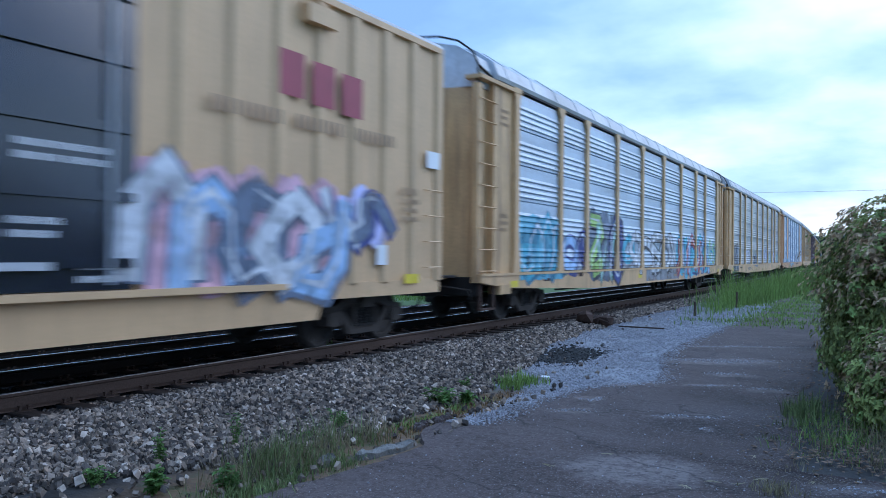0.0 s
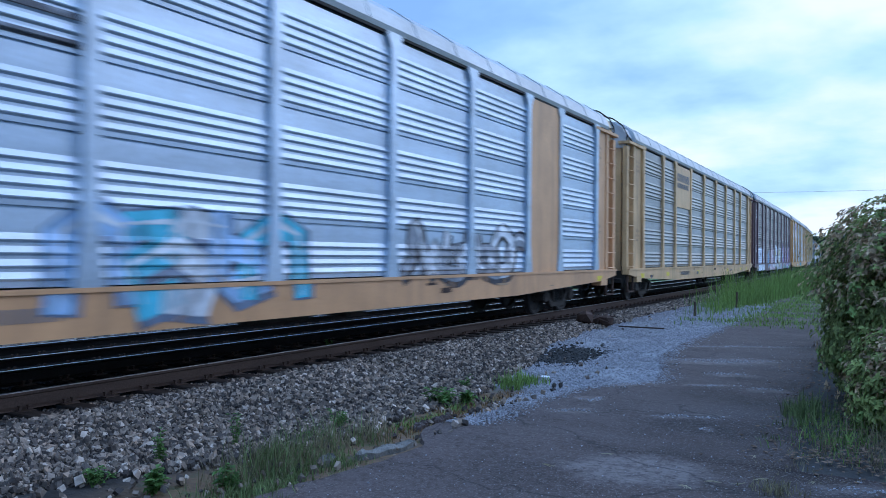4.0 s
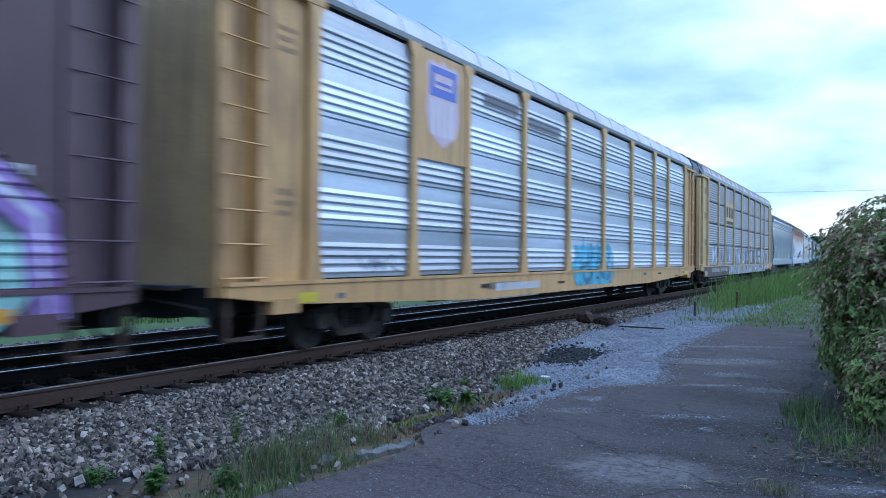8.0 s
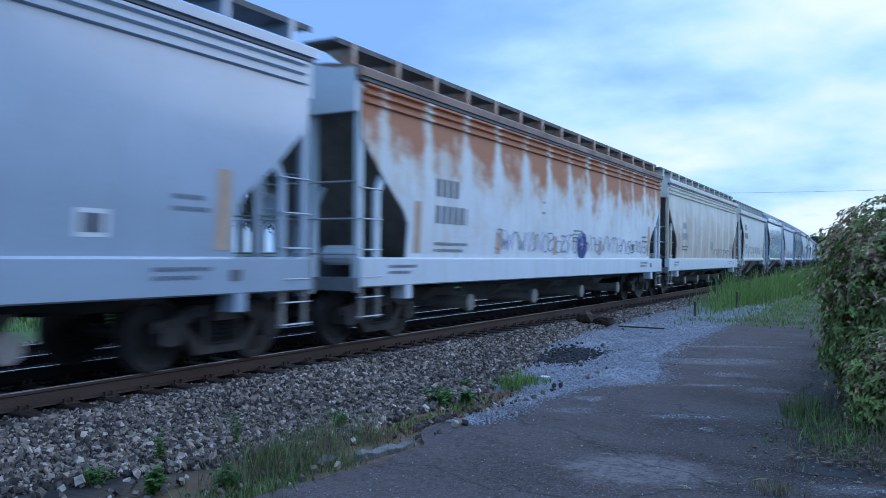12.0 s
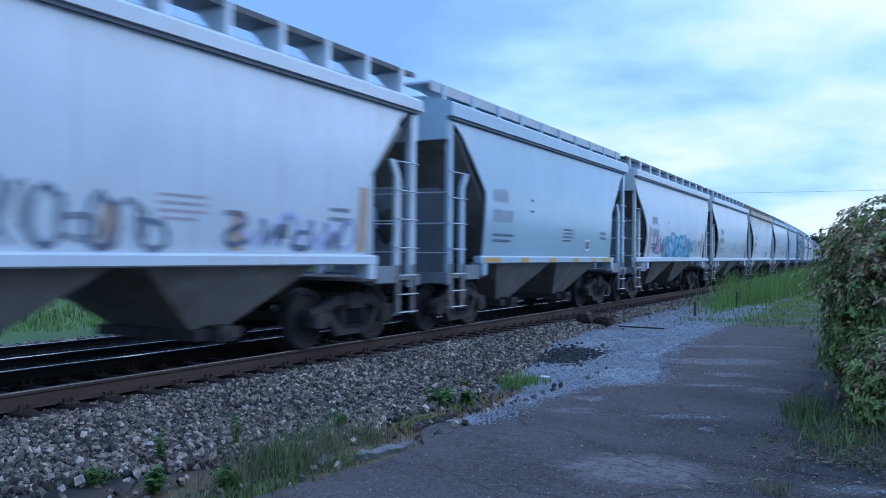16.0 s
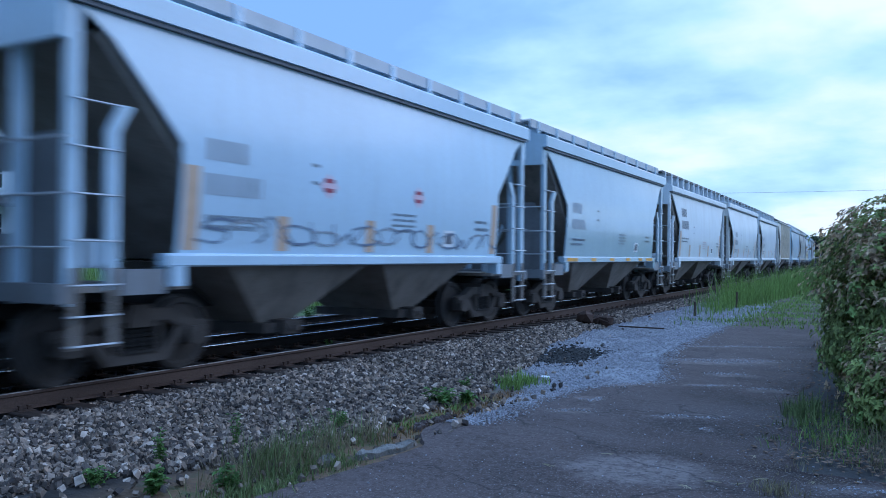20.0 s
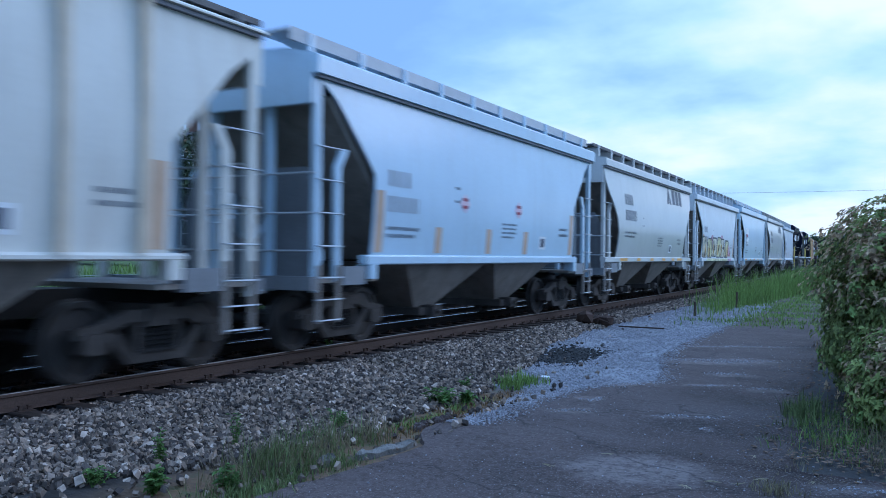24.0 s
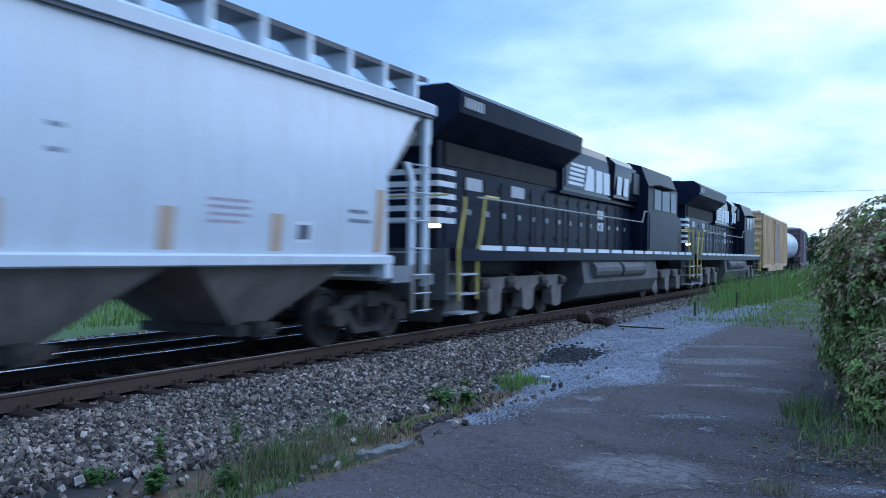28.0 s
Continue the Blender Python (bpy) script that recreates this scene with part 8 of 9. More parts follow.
def weed(x, y, h, n, seed, spread=0.16, size=0.055):
    rng = random.Random(seed)
    w = thing("weed", "leafy green weed growing in the ballast", "weed", "weeds on the verge")
    z = lift(-x - 8.03, y)
    w.matrix_basis = pose(x, y, z)
    bm = bmesh.new()
    verts, faces = [], []
    for i in range(n):
        a, l = rng.uniform(0, math.tau), rng.uniform(0.2, 1.0)
        tip = Vector((math.cos(a) * spread * l, math.sin(a) * spread * l, h * rng.uniform(0.5, 1.0)))
        tube(bm, (0, 0, -0.02), tip, 0.004, 5, 0.002)
        for k in range(16):
            p = tip * rng.uniform(0.25, 1.05)
            b = rng.uniform(0, math.tau)
            leaf_mesh(verts, faces, p, Vector((math.cos(b), math.sin(b), rng.uniform(-0.2, 0.6))), Vector((0, 0, 1)), size * rng.uniform(0.6, 1.3), rng)
    st = new("stem", mesh_of(bm, M_WEED, name="stem"))
    st.parent = w
    me = bpy.data.meshes.new("leaves")
    me.from_pydata(verts, [], faces)
    me.materials.append(M_WEED)
    lv = new("foliage", me)
    lv.parent = w


weed(-4.88, 8.65, 0.24, 12, 1, 0.17, 0.085)
weed(-4.66, 8.92, 0.22, 9, 2, 0.11, 0.08)
weed(-5.05, 6.85, 0.26, 12, 3, 0.14, 0.05)
weed(-4.97, 4.36, 0.20, 9, 4, 0.12, 0.075)
weed(-4.52, 4.72, 0.18, 9, 5, 0.11, 0.07)
weed(-5.45, 4.85, 0.40, 6, 6, 0.05, 0.05)
weed(-5.35, 5.65, 0.38, 5, 7, 0.05, 0.045)
weed(-5.45, 4.2, 0.13, 6, 8)
weed(-5.15, 9.8, 0.20, 6, 9, 0.12, 0.05)
weed(-5.0, 6.2, 0.14, 6, 10, 0.1, 0.04)
weed(-9.05, 11.9, 0.16, 5, 11, 0.1, 0.05)
weed(-14.6, 18.3, 0.55, 14, 12, 0.35, 0.09)
weed(-16.2, 17.2, 0.5, 12, 13, 0.3, 0.09)
weed(-16.6, 22.9, 0.6, 14, 14, 0.4, 0.10)
weed(-18.4, 18.4, 0.6, 14, 15, 0.4, 0.10)


# ---- shrubs and trees ----
def shrub(label, x, y, rx, ry, top, leaves, seed, size=0.075, red=0.4, name="shrub", low=0.05, leaf=None, leaf2=None, z0=None, group="shrubs beside the lane", clump=0.20):
    rng = random.Random(seed)
    z0 = GROUND if z0 is None else z0
    t = thing(name, label, "tree" if name == "tree" else "shrub", group)
    t.matrix_basis = pose(x, y, z0)
    h = top - z0
    bm = bmesh.new()
    n = 9 if name == "shrub" else 5
    if name == "tree":
        tube(bm, (0, 0, -0.1), (0, 0, h * 0.45), h * 0.03, 8, h * 0.018)
    for i in range(n):
        a = i * math.tau / n + rng.uniform(-0.3, 0.3)
        base = Vector((0.18 * math.cos(a), 0.18 * math.sin(a), -0.05)) if name == "shrub" else Vector((0, 0, h * 0.35))
        mid = Vector((rx * 0.4 * math.cos(a), ry * 0.4 * math.sin(a), h * 0.55))
        tip = Vector((rx * 0.75 * math.cos(a), ry * 0.75 * math.sin(a), h * rng.uniform(0.7, 0.9)))
        r = 0.03 if name == "shrub" else h * 0.012
        tube(bm, base, mid, r, 6, r * 0.6)
        tube(bm, mid, tip, r * 0.6, 6, r * 0.25)
    ob = new("trunk" if name == "tree" else "stem", mesh_of(bm, M_BARK, name="stem"))
    ob.parent = t
    sets = {0: ([], []), 1: ([], [])}
    per = 34
    for c in range(leaves // per):
        # clump centres fill the crown, denser towards its skin
        u, v, w = rng.gauss(0, 1), rng.gauss(0, 1), rng.gauss(0, 1)
        k = math.sqrt(u * u + v * v + w * w)
        r = rng.random() ** 0.33 * rng.uniform(0.78, 1.04)
        d = Vector((u / k, v / k, w / k))
        lump = 1 + 0.22 * noise.noise(d * 2.3 + Vector((seed, 0, 0)))
        if name == "shrub":
            # full down to the ground
            d.z = rng.uniform(-1, 1)
            k = math.sqrt(max(0.05, 1 - abs(d.z) ** (4 if d.z < 0 else 2.2))) / max(1e-3, math.hypot(d.x, d.y))
            d.x, d.y = d.x * k, d.y * k
        cx, cy = d.x * rx * r * lump, d.y * ry * r * lump
        cz = h * (low + (1 - low) * (0.5 + 0.5 * d.z * r * lump))
        reddish = rng.random() < red * (0.25 + 1.1 * r * max(0.0, 0.35 + d.z))
        vs, fs = sets[1 if reddish else 0]
        for _ in range(per):
            p = Vector((cx + rng.gauss(0, clump), cy + rng.gauss(0, clump), max(0.02, cz + rng.gauss(0, clump * 0.8))))
            out = Vector((d.x + rng.gauss(0, 0.7), d.y + rng.gauss(0, 0.7), rng.gauss(-0.05, 0.6)))
            leaf_mesh(vs, fs, p, out, Vector((rng.gauss(0, 0.4), rng.gauss(0, 0.4), 1)), size * rng.uniform(0.6, 1.35), rng)
    for i, (vs, fs) in sets.items():
        if not vs:
            continue
        me = bpy.data.meshes.new("crown")
        me.from_pydata(vs, [], fs)
        me.materials.append((leaf or M_LEAF) if i == 0 else (leaf2 or M_LEAFRED))
        ob = new("crown", me)
        ob.parent = t
        if i:
            ob["label"] = "reddish-brown leaves"
    return t


def leafy_shrub(label, x, y, rx, ry, top, whorls, seed, size=0.078, skirt=0.0):
    """A dense shrub of drooping leaf whorls on arching stems, young leaves reddish towards the top."""
    rng = random.Random(seed)
    t = thing("shrub", label, "shrub", "shrubs beside the lane")
    t.matrix_basis = pose(x, y, GROUND)
    h = top - GROUND
    bm = bmesh.new()
    for i in range(16):
        a = i * math.tau / 16 + rng.uniform(-0.2, 0.2)
        k = rng.uniform(0.35, 0.85)
        base = Vector((0.22 * math.cos(a), 0.22 * math.sin(a), -0.05))
        mid = Vector((rx * 0.45 * k * math.cos(a), ry * 0.45 * k * math.sin(a), h * 0.42))
        tip = Vector((rx * k * math.cos(a), ry * k * math.sin(a), h * rng.uniform(0.62, 0.85)))
        tube(bm, base, mid, 0.026, 6, 0.016)
        tube(bm, mid, tip, 0.016, 6, 0.006)
    ob = new("stem", mesh_of(bm, M_BARK, name="stem"))
    ob.parent = t
    sets = {k: ([], []) for k in ("green", "red", "pale")}
    for c in range(whorls):
        a, w = rng.uniform(0, math.tau), rng.uniform(-1.0, 1.0)
        flat = math.sqrt(max(0.0, 1 - abs(w) ** (9.0 if w < 0 else 3.0)))
        d = Vector((flat * math.cos(a), flat * math.sin(a), w))
        lumps = 1 + 0.26 * noise.noise(Vector((math.cos(a) * 2.2, math.sin(a) * 2.2, w * 2.6 + seed))) + 0.16 * noise.noise(Vector((math.cos(a) * 6, math.sin(a) * 6, w * 7 + seed)))
        if w < 0:
            lumps = 1 + 0.35 * (lumps - 1)
        depth = rng.random()
        r = lumps * (1.0 - 0.42 * depth ** 1.4) * (1 + (0.12 * rng.random() if rng.random() < 0.22 else 0))
        p = Vector((d.x * rx * r, d.y * ry * r, h * (skirt + (1 - skirt) * (0.5 + 0.5 * d.z * min(1.04, r)))))
        high = max(0.0, 0.5 + 0.5 * w)
        young = noise.noise(Vector((p.x * 1.3, p.y * 1.3, p.z * 1.3 + seed)))
        kind = "red" if rng.random() < 0.16 + 0.55 * high * high + 0.6 * young else ("pale" if rng.random() < 0.10 else "green")
        vs, fs = sets[kind]
        n = rng.choice((5, 6, 7))
        axis = Vector((d.x, d.y, 0.5 + 0.5 * w)).normalized()
        u = axis.orthogonal().normalized()
        v = axis.cross(u)
        spin, big = rng.uniform(0, math.tau), size * rng.uniform(0.75, 1.25) * (0.85 if kind == "red" else 1.0)
        for q in range(n):
            b = spin + q * math.tau / n + rng.uniform(-0.3, 0.3)
            out = u * math.cos(b) + v * math.sin(b) + axis * rng.uniform(0.0, 0.6) + Vector((0, 0, rng.uniform(-0.9, 0.1)))
            leaf_mesh(vs, fs, p + axis * rng.uniform(-0.03, 0.03), out, axis + Vector((0, 0, 0.6)), big * rng.uniform(0.6, 1.3), rng, 0.30)
    for kind, (vs, fs) in sets.items():
        me = bpy.data.meshes.new("crown")
        me.from_pydata(vs, [], fs)
        me.materials.append({"green": M_LEAF, "red": M_LEAFRED, "pale": M_LEAFPALE}[kind])
        ob = new("crown", me)
        ob.parent = t
        if kind != "green":
            ob["label"] = {"red": "young reddish-brown leaves", "pale": "pale green fresh leaves"}[kind]
    return t


leafy_shrub("dense green shrub with reddish young leaves beside the lane", 0.46, 11.8, 1.36, 1.6, 2.34, 9500, 21)
# The second shrub is unseen; its place and height serve to shade the lane.
leafy_shrub("tall dense shrub out of view, added to shade the lane", 2.25, 9.9, 1.55, 2.4, 3.60, 5200, 22)
leafy_shrub("low dark green shrub overhanging the litter", 0.22, 10.0, 0.72, 0.80, 0.72, 3600, 25, 0.065, 0.0)
leafy_shrub("green and brown shrub further along the lane", 0.16, 15.2, 1.05, 1.6, 1.75, 2600, 23)
leafy_shrub("green shrub at the far end of the row", -0.10, 18.8, 1.2, 2.2, 1.70, 2000, 24)
blades("undergrowth", "dark dry stems under the shrubs", clumps(36, lambda r: (0.0 + r.gauss(0, 0.35), 8.7 + r.gauss(0, 0.5)), 0.08, 0.40, 31, 0.10, 12), M_DRYGRASS, 31, 1.2, 0.003)
blades("shrub_grass", "bright green grass tuft at the foot of the shrub", clumps(26, lambda r: (-0.50 + r.gauss(0, 0.2), 9.25 + r.gauss(0, 0.5)), 0.03, 0.19, 32, 0.16, 16), M_TUFT, 32, 1.0, 0.005)
blades("shrub_grass", "rough weeds on the edge of the lane", clumps(20, lambda r: (-0.95 + r.gauss(0, 0.10), 10.2 + r.gauss(0, 0.35)), 0.06, 0.30, 33, 0.08, 22), M_VERGE, 33, 0.8, 0.005)


def toward(u, depth):
    """A place on the ground plan by its bearing: u in half picture widths from the axis, depth along the axis."""
    t = u * 0.5425
    return (-0.4898 + 0.8718 * t) * depth, (0.8718 + 0.4898 * t) * depth


FAR_TREES = [(0.855, 230, 8.0, 4), (0.89, 240, 9.0, 5), (0.94, 220, 10, 6), (1.0, 200, 11, 7), (1.08, 190, 12, 7), (0.828, 260, 7.4, 3.2)]
for i, (u, d, top, r) in enumerate(FAR_TREES):
    x, y = toward(u, d)
    shrub("dark green tree in the far distance", x, y, r, r, top, 2600, 40 + i, 0.9, 0.1, "tree", 0.1, M_FARLEAF, M_LEAFRED, None, "far trees", 0.9)
NEAR_TREES = [(-0.57, 47, 8.4, 1.9), (-0.42, 58, 10.0, 3.4), (-0.28, 62, 10.0, 3.6), (-0.12, 90, 11.0, 5.0), (-1.12, 70, 12.0, 4.5), (0.05, 110, 12.0, 6.0), (0.25, 140, 12.0, 6.0)]
for i, (u, d, top, r) in enumerate(NEAR_TREES):
    x, y = toward(u, d)
    shrub("leafy green tree near the houses", x, y, r, r, top, 4000, 60 + i, 0.34, 0.1, "tree", 0.18, M_FARLEAF, M_LEAFRED, 1.1, "trees by the houses", 0.4)


# ---- houses across the tracks ----
def house_window(h, x, z, w=0.9, hh=1.5, y=0.0):
    win = part("window", ("hwin", w, hh), lambda bm: [box(bm, -w / 2 - 0.1, w / 2 + 0.1, -0.06, 0.0, hh / 2, hh / 2 + 0.12), box(bm, -w / 2 - 0.1, w / 2 + 0.1, -0.08, 0.0, -hh / 2 - 0.1, -hh / 2), box(bm, -w / 2 - 0.1, -w / 2, -0.06, 0, -hh / 2, hh / 2), box(bm, w / 2, w / 2 + 0.1, -0.06, 0, -hh / 2, hh / 2), box(bm, -w / 2, w / 2, -0.05, 0, -0.03, 0.03)], M_MARKWHITE, h, "", pose(x, y - 0.003, z))
    part("pane", ("hpane", w, hh), lambda bm: box(bm, -w / 2, w / 2, -0.02, 0.0, -hh / 2, hh / 2), M_GLASS, win, "dark window glass")


def make_house(label, u, depth, width, storeys, wall, lower=None, porch=False, gables=1, turn=0.0, chimney=False):
    x, y = toward(u, depth)
    h = thing("house", label, "house", "houses across the tracks")
    h.matrix_basis = pose(x, y, 1.1, 0, 0, math.degrees(math.atan2(y, x)) - 90 + turn)
    e = 2.85 * storeys + 0.4
    W, D = width / 2, 4.5
    part("wall", None, lambda bm: box(bm, -W, W, 0, 2 * D, (2.9 if lower else -0.3), e), wall, h)
    if lower:
        part("lower_wall", None, lambda bm: box(bm, -W, W, 0.004, 2 * D, -0.3, 2.9), lower, h, "brown brick ground floor")
    part("roof", None, lambda bm: prism(bm, [(-0.4, e - 0.1), (D, e + 2.3), (2 * D + 0.4, e - 0.1), (2 * D + 0.4, e + 0.08), (D, e + 2.5), (-0.4, e + 0.08)], -W - 0.35, W + 0.35), M_SHINGLE, h)
    for g in range(gables):
        gx = -W + (g + 0.5) * width / gables
        gw = width / gables * 0.36
        part("gable", None, lambda bm: prism(bm, [(gx - gw, e - 0.2), (gx + gw, e - 0.2), (gx, e + gw * 1.25)], -0.25, 3.0, "y"), wall, h)
        for s in (-1, 1):
            part("gable_roof", None, lambda bm: prism(bm, [(gx, e + gw * 1.25 + 0.12), (gx, e + gw * 1.25), (gx + s * (gw + 0.25), e - 0.35), (gx + s * (gw + 0.25), e - 0.22)], -0.45, 3.2, "y"), M_SHINGLE, h)
        house_window(h, gx, e + gw * 0.30, 0.6, 0.8, -0.25)
    n = max(2, round(width / 2.2))
    for st in range(storeys):
        for i in range(n):
            house_window(h, -W + (i + 0.5) * width / n, 1.55 + 2.85 * st)
    if porch:
        part("porch_roof", None, lambda bm: prism(bm, [(-2.0, 2.75), (0.0, 3.25), (0.0, 3.05), (-2.0, 2.58)], -W, W), M_SHINGLE, h)
        part("porch_floor", None, lambda bm: box(bm, -W, W, -1.9, 0, 0.15, 0.35), M_MARKWHITE, h)
        m = max(3, round(width / 2))
        for i in range(m + 1):
            part("porch_post", ("ppost",), lambda bm: box(bm, -0.08, 0.08, -0.08, 0.08, 0.35, 2.65), M_MARKWHITE, h, at=pose(-W + 0.1 + i * (width - 0.2) / m, -1.75, 0))
        part("porch_rail", None, lambda bm: box(bm, -W, W, -1.80, -1.72, 1.15, 1.23), M_MARKWHITE, h)
        for i in range(int(width / 0.22)):
            part("baluster", ("balu",), lambda bm: box(bm, -0.025, 0.025, -0.02, 0.02, 0.35, 1.16), M_MARKWHITE, h, at=pose(-W + 0.1 + i * 0.22, -1.76, 0))
    if chimney:
        part("chimney", None, lambda bm: box(bm, W * 0.3, W * 0.3 + 0.7, D - 0.3, D + 0.4, e + 1.5, e + 3.4), M_BRICK, h)
    return h


make_house("white sided two-storey house with a railed porch", -1.02, 42, 6.5, 2, M_SIDING, None, True, 1)
make_house("white gabled house with brown brick ground floor", -0.78, 43, 5.6, 2, M_SIDING, M_BRICK, True, 2, 4)
make_house("white house with a dark shingled roof", -0.625, 50, 5.4, 2, M_SIDING, M_BRICK, False, 1, -5, True)
make_house("white two-storey house behind a lawn", -1.32, 45, 8.0, 2, M_SIDING, None, True, 1, 6)


def make_suv():
    x, y = toward(-0.79, 35)
    c = thing("parked_car", "maroon sport utility car parked before the houses", "car")
    c.matrix_basis = pose(x, y, 1.1, 0, 0, math.degrees(math.atan2(y, x)) - 90)

    def shell(bm):
        prism(bm, [(-2.3, 0.35), (-2.35, 0.85), (-2.2, 1.0), (-1.2, 1.08), (-0.55, 1.62), (0.3, 1.74), (1.7, 1.70), (2.2, 1.12), (2.32, 0.95), (2.3, 0.35)], -0.9, 0.9, "y")
        bevelled(bm, 0.06, 2)
    part("body", None, shell, M_CARPAINT, c)
    part("side_window", None, lambda bm: prism(bm, [(-0.95, 1.10), (-0.5, 1.56), (0.3, 1.66), (1.55, 1.62), (1.9, 1.14)], -0.912, 0.912, "y"), M_GLASS, c, "dark side windows")
    for wx in (-1.45, 1.45):
        for wy in (-0.78, 0.78):
            w = part("wheel", "carwheel", lambda bm: lathe(bm, [(0.2, -0.11), (0.34, -0.11), (0.36, -0.05), (0.36, 0.05), (0.34, 0.11), (0.2, 0.11)], 18), M_TYRE, c, at=pose(wx, wy, 0.36, 0, 0, 90))
            part("rim", "carrim", lambda bm: lathe(bm, [(0.0, -0.09), (0.21, -0.115), (0.21, 0.115), (0.0, 0.09)], 12, False), M_MARKWHITE, w)
    part("headlight", None, lambda bm: box(bm, -2.36, -2.25, -0.85, -0.5, 0.75, 0.92), M_MARKWHITE, c)
    part("taillight", None, lambda bm: box(bm, 2.24, 2.34, -0.88, -0.65, 0.9, 1.1), SPRAY["red"], c)


make_suv()


def pole(u, depth, top, z0, label, arm=True):
    x, y = toward(u, depth)
    p = thing("utility_pole", label, "utility pole", "utility poles")
    p.matrix_basis = pose(x, y, z0, 0, 0, 30)
    part("shaft", None, lambda bm: tube(bm, (0, 0, -0.5), (0, 0, top - z0), 0.15, 10, 0.10), M_BARK, p)
    if arm:
        part("crossarm", None, lambda bm: box(bm, -1.1, 1.1, -0.06, 0.06, top - z0 - 0.8, top - z0 - 0.66), M_BARK, p)
        for dx in (-1.0, -0.4, 0.4, 1.0):
            part("insulator", "insul", lambda bm: tube(bm, (0, 0, 0), (0, 0, 0.18), 0.05, 8, 0.03), M_GLASS, p, at=pose(dx, 0, top - z0 - 0.66))
    return x, y


pole(-0.755, 39, 9.5, 1.1, "weathered wooden utility pole by the street")
pole(-1.30, 39, 9.5, 1.1, "weathered wooden utility pole by the street")
ax, ay = pole(1.28, 130, 13.9, GROUND, "wooden utility pole far beyond the shrubs")
bx, by = pole(0.40, 190, 16.9, GROUND, "wooden utility pole far behind the train")


def wire(p, q, sag, r, label):
    bm = bmesh.new()
    n = 16
    pts = []
    for i in range(n + 1):
        k = i / n
        v = Vector(p).lerp(Vector(q), k)
        v.z -= sag * 4 * k * (1 - k)
        pts.append(v)
    for a, b in zip(pts, pts[1:]):
        tube(bm, a, b, r, 5)
    bmesh.ops.remove_doubles(bm, verts=bm.verts, dist=r * 0.5)
    tagged(new("overhead_wire", mesh_of(bm, M_STEEL, name="wire")), label, "cable")


wire((ax, ay, 13.3), (bx, by, 16.2), 0.35, 0.022, "thin overhead wire across the sky")
x0, y0 = toward(-0.755, 39)
x1, y1 = toward(-1.30, 39)
wire((x0, y0, 8.8), (x1, y1, 8.8), 0.5, 0.015, "thin street wire before the houses")


# ---- scrap, kerb and stub on the verge ----
def lump(bm, c, r, seed, sq=(1, 1, 1)):
    rng = random.Random(seed)
    res = bmesh.ops.create_icosphere(bm, subdivisions=1, radius=r)
    for v in res["verts"]:
        v.co = Vector((v.co.x * sq[0], v.co.y * sq[1], v.co.z * sq[2])) * rng.uniform(0.75, 1.2) + Vector(c)


def scrap():
    t = thing("scrap_heap", "small heap of rusty brown track scrap on the gravel", "scrap heap")
    x, y = -6.62, 19.55
    t.matrix_basis = pose(x, y, lift(-x - 8.03, y))
    rng = random.Random(3)
    for i in range(9):
        dx, dy = rng.uniform(-0.42, 0.42), rng.uniform(-0.25, 0.25)
        part("scrap_piece", None, lambda bm: lump(bm, (dx, dy, 0.06 + 0.07 * (i % 3)), rng.uniform(0.13, 0.21), i, (1.15, 1.0, 1.0)), M_RUST, t)
    for i in range(6):
        a = rng.uniform(0, math.pi)
        dx, dy, z = rng.uniform(-0.4, 0.4), rng.uniform(-0.3, 0.3), rng.uniform(0.08, 0.25)
        part("spike", None, lambda bm: tube(bm, (dx - 0.14 * math.cos(a), dy - 0.14 * math.sin(a), z), (dx + 0.14 * math.cos(a), dy + 0.14 * math.sin(a), z + 0.08), 0.02, 6), M_RUST, t)
    part("plank", None, lambda bm: box(bm, 0.6, 1.7, -0.05, 0.03, 0.0, 0.03), M_TIE, t)


scrap()
def broken_slab(label, x, y, turn, length, width, height, material, seed):
    """A slab with a crumbled rim, its foot in the soil."""
    rng = random.Random(seed)
    bm = bmesh.new()
    n, rows = 22, []
    for i in range(n + 1):
        k = i / n
        w = width / 2 * (0.75 + 0.3 * noise.noise((k * 4, seed, 0))) * min(1.0, 0.35 + 4 * k * (1 - k))
        h = height * (0.8 + 0.5 * noise.noise((k * 5, seed, 4)))
        yy = (k - 0.5) * length
        rows.append([bm.verts.new(v) for v in ((-w, yy, -0.1), (-w * 0.98, yy + rng.uniform(-0.01, 0.01), h * 0.7), (-w * rng.uniform(0.45, 0.75), yy, h + rng.uniform(-0.02, 0.012)), (0, yy, h + rng.uniform(-0.022, 0.016)), (w * rng.uniform(0.45, 0.8), yy, h + rng.uniform(-0.025, 0.01)), (w, yy + rng.uniform(-0.01, 0.01), h * 0.75), (w * 1.02, yy, -0.1))])
    for a, b in zip(rows, rows[1:]):
        for i in range(6):
            bm.faces.new((a[i], a[i + 1], b[i + 1], b[i]))
    bm.faces.new(rows[0])
    bm.faces.new(rows[-1][::-1])
    ob = tagged(new("kerb_stone", mesh_of(bm, material, name="kerb_stone")), label, "kerb", "broken kerb pieces")
    ob.matrix_basis = pose(x, y, GROUND, 0, 0, turn)


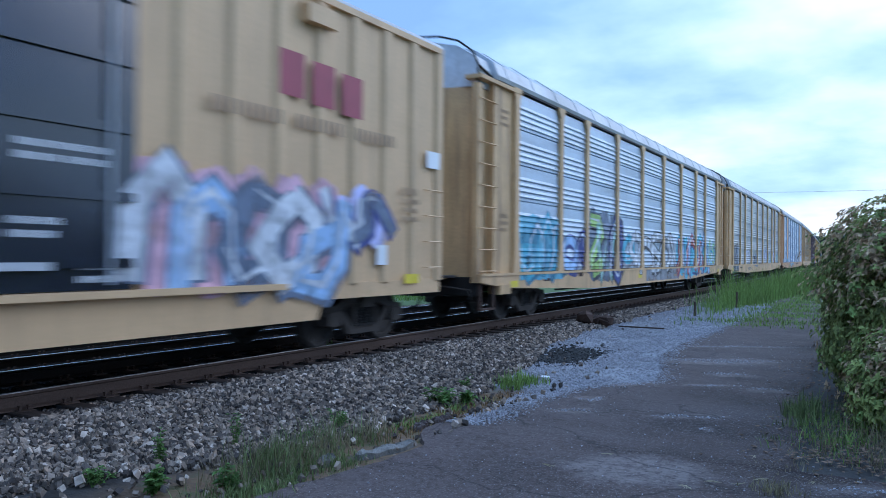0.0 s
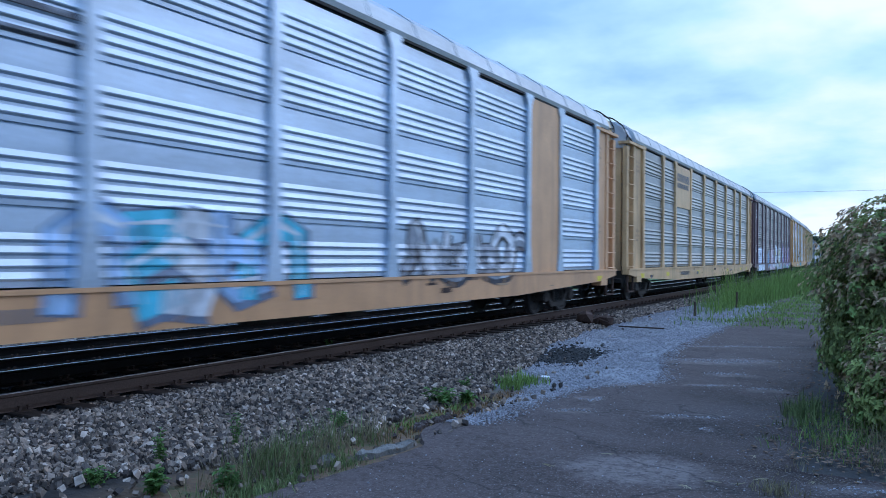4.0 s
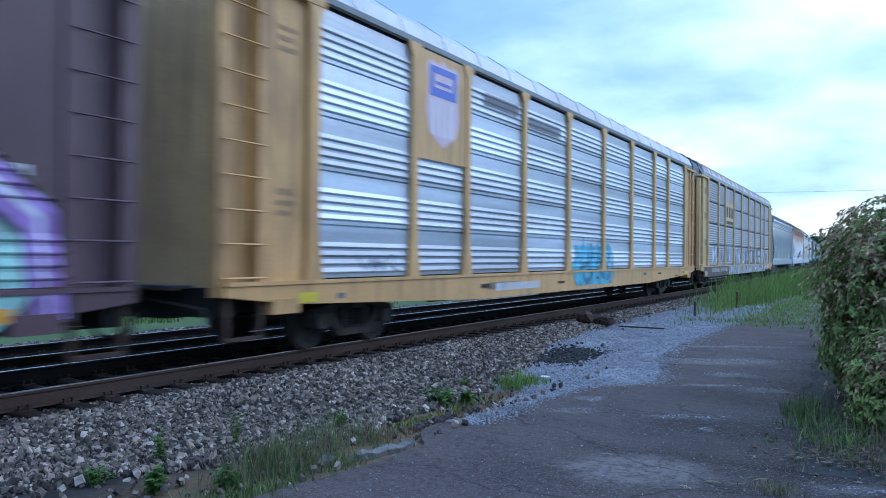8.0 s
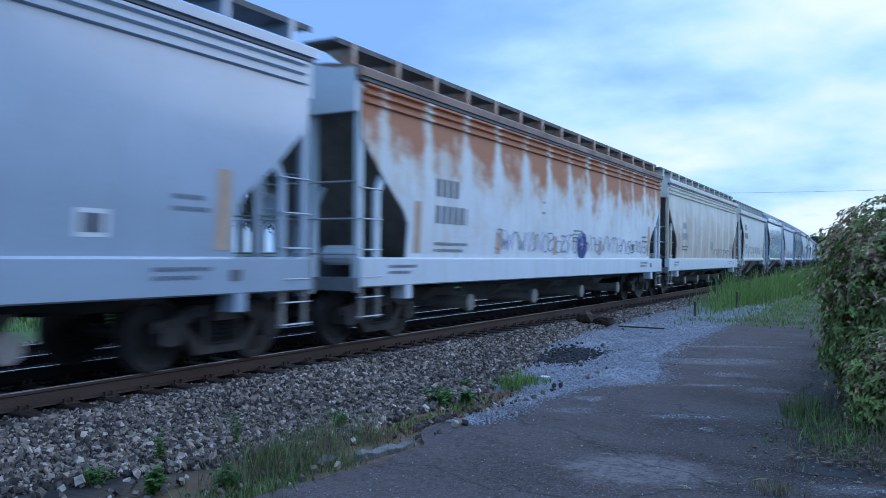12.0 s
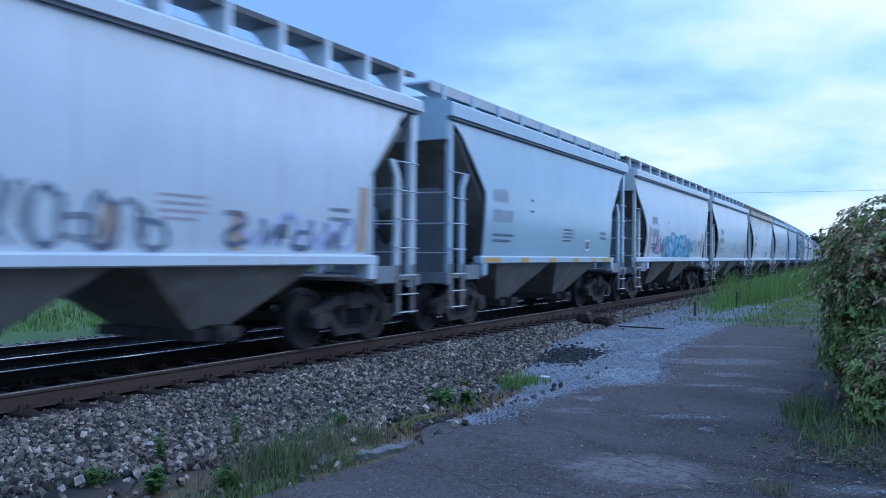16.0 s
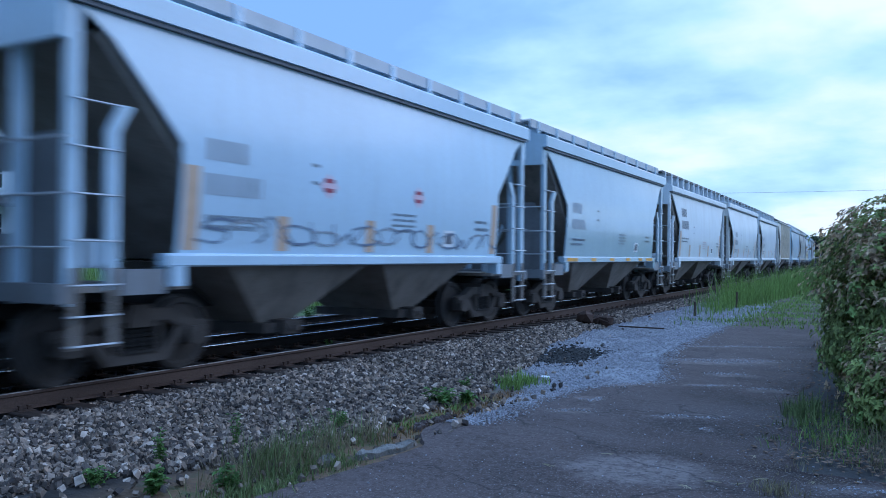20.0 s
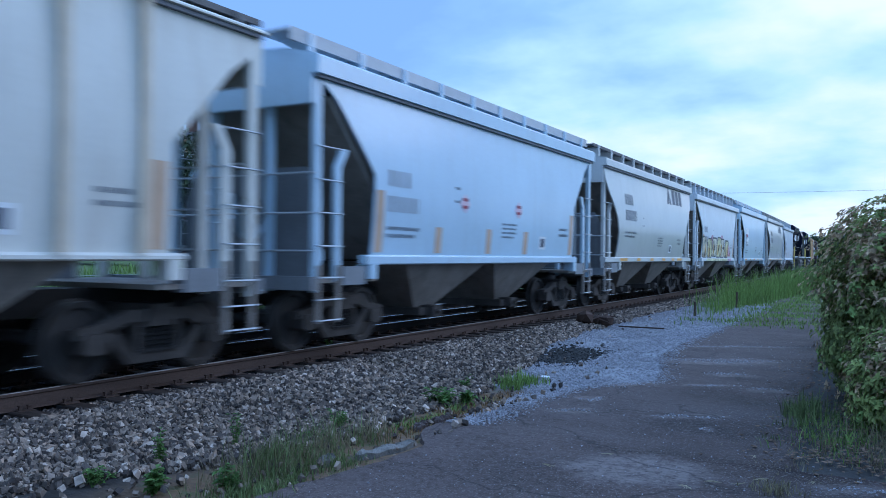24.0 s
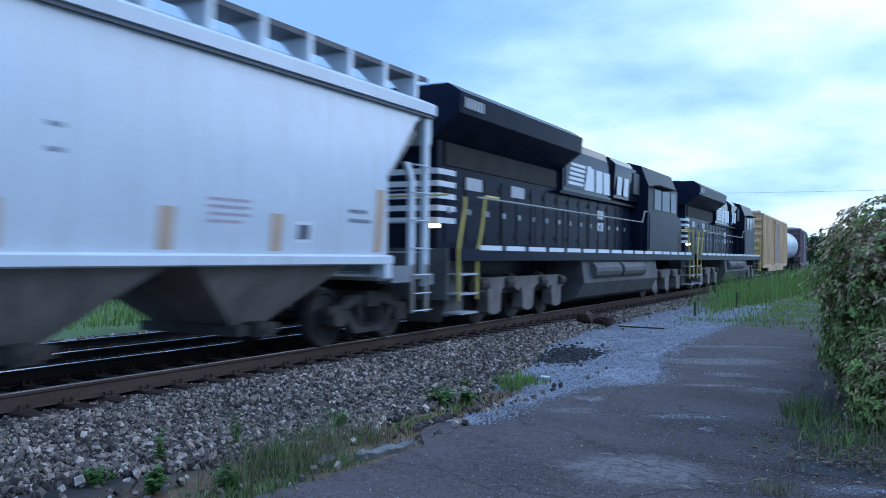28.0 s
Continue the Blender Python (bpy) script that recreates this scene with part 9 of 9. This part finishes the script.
broken_slab("pale crumbled piece of concrete kerb beside the asphalt", -4.13, 6.32, -12, 0.72, 0.20, 0.06, M_CONC, 1)
broken_slab("dark broken chunk of asphalt at the lane's edge", -4.40, 7.40, 10, 0.34, 0.14, 0.06, M_ASPHALT, 2)
broken_slab("dark broken chunk of asphalt at the lane's edge", -4.36, 7.78, -8, 0.30, 0.15, 0.07, M_ASPHALT, 3)
broken_slab("small grey lump of old kerb in the grass", -4.38, 5.75, 20, 0.26, 0.16, 0.05, M_CONC, 4)
for i, (x, y, h) in enumerate(((-5.56, 25.8, 0.45), (-5.2, 31.0, 0.6))):
    bm = bmesh.new()
    tube(bm, (0, 0, -0.1), (0.01, 0, h), 0.045, 8, 0.04)
    ob = tagged(new("stub_post", mesh_of(bm, M_BARK, name="post")), "short weathered wooden stub in the grass", "post")
    ob.matrix_basis = pose(x, y, lift(-x - 8.03, y))
bm = bmesh.new()
box(bm, -0.06, 0.06, -0.04, 0.04, 0.0, 0.02)
bevelled(bm, 0.008)
ob = tagged(new("litter", mesh_of(bm, M_MARKWHITE, name="litter")), "scrap of white litter on the gravel", "litter")
ob.matrix_basis = pose(-4.55, 11.2, GROUND + 0.035, 4, 3, 20)
for i, (x, y, a) in enumerate(((-0.98, 6.98, 20), (-1.1, 6.75, 40), (-2.3, 7.15, -20), (-1.15, 7.75, 100), (-1.45, 6.45, 140), (-1.3, 6.72, 10), (-2.62, 6.5, -30), (-0.6, 7.1, 75))):
    bm = bmesh.new()
    for k in range(4):
        g = random.Random(i * 9 + k)
        mid = (g.uniform(-0.02, 0.03), g.uniform(-0.03, 0.03), 0.014)
        tube(bm, (-0.09 + g.uniform(-0.05, 0.05), g.uniform(-0.05, 0.05), 0.006), mid, 0.0022, 5)
        tube(bm, mid, (0.09 + g.uniform(-0.05, 0.06), g.uniform(-0.08, 0.08), 0.010), 0.0022, 5, 0.001)
    bmesh.ops.scale(bm, vec=(0.5, 0.6, 1.0), verts=bm.verts)
    ob = tagged(new("twig", mesh_of(bm, M_PALESTRAW, name="twig")), "dry pale sprig of straw lying on asphalt", "twig")
    ob.matrix_basis = pose(x, y, GROUND + 0.03, 0, 0, a)


# ---- motion ----
def motions():
    times = [1.0 * i for i in range(29)]
    for car, s in TRAIN:
        walk(car, [(t, on_track(s - gone(t))) for t in times])
    for w, dy, car, along, r in SPINNERS:
        s0 = [s for c, s in TRAIN if c is car][0] + along
        near = [k / FPS for k in range(28 * FPS + 1) if -3.0 < s0 - gone(k / FPS) < 34.0]
        rows = [(t, pose(0, dy, r, math.degrees(gone(t) / r) % 360.0)) for t in near]
        if not rows:
            continue
        first, last = rows[0], rows[-1]
        rows = ([(0.0, first[1])] if first[0] > 0 else []) + rows + ([(28.0, last[1])] if last[0] < 28.0 else [])
        walk(w, rows)


motions()
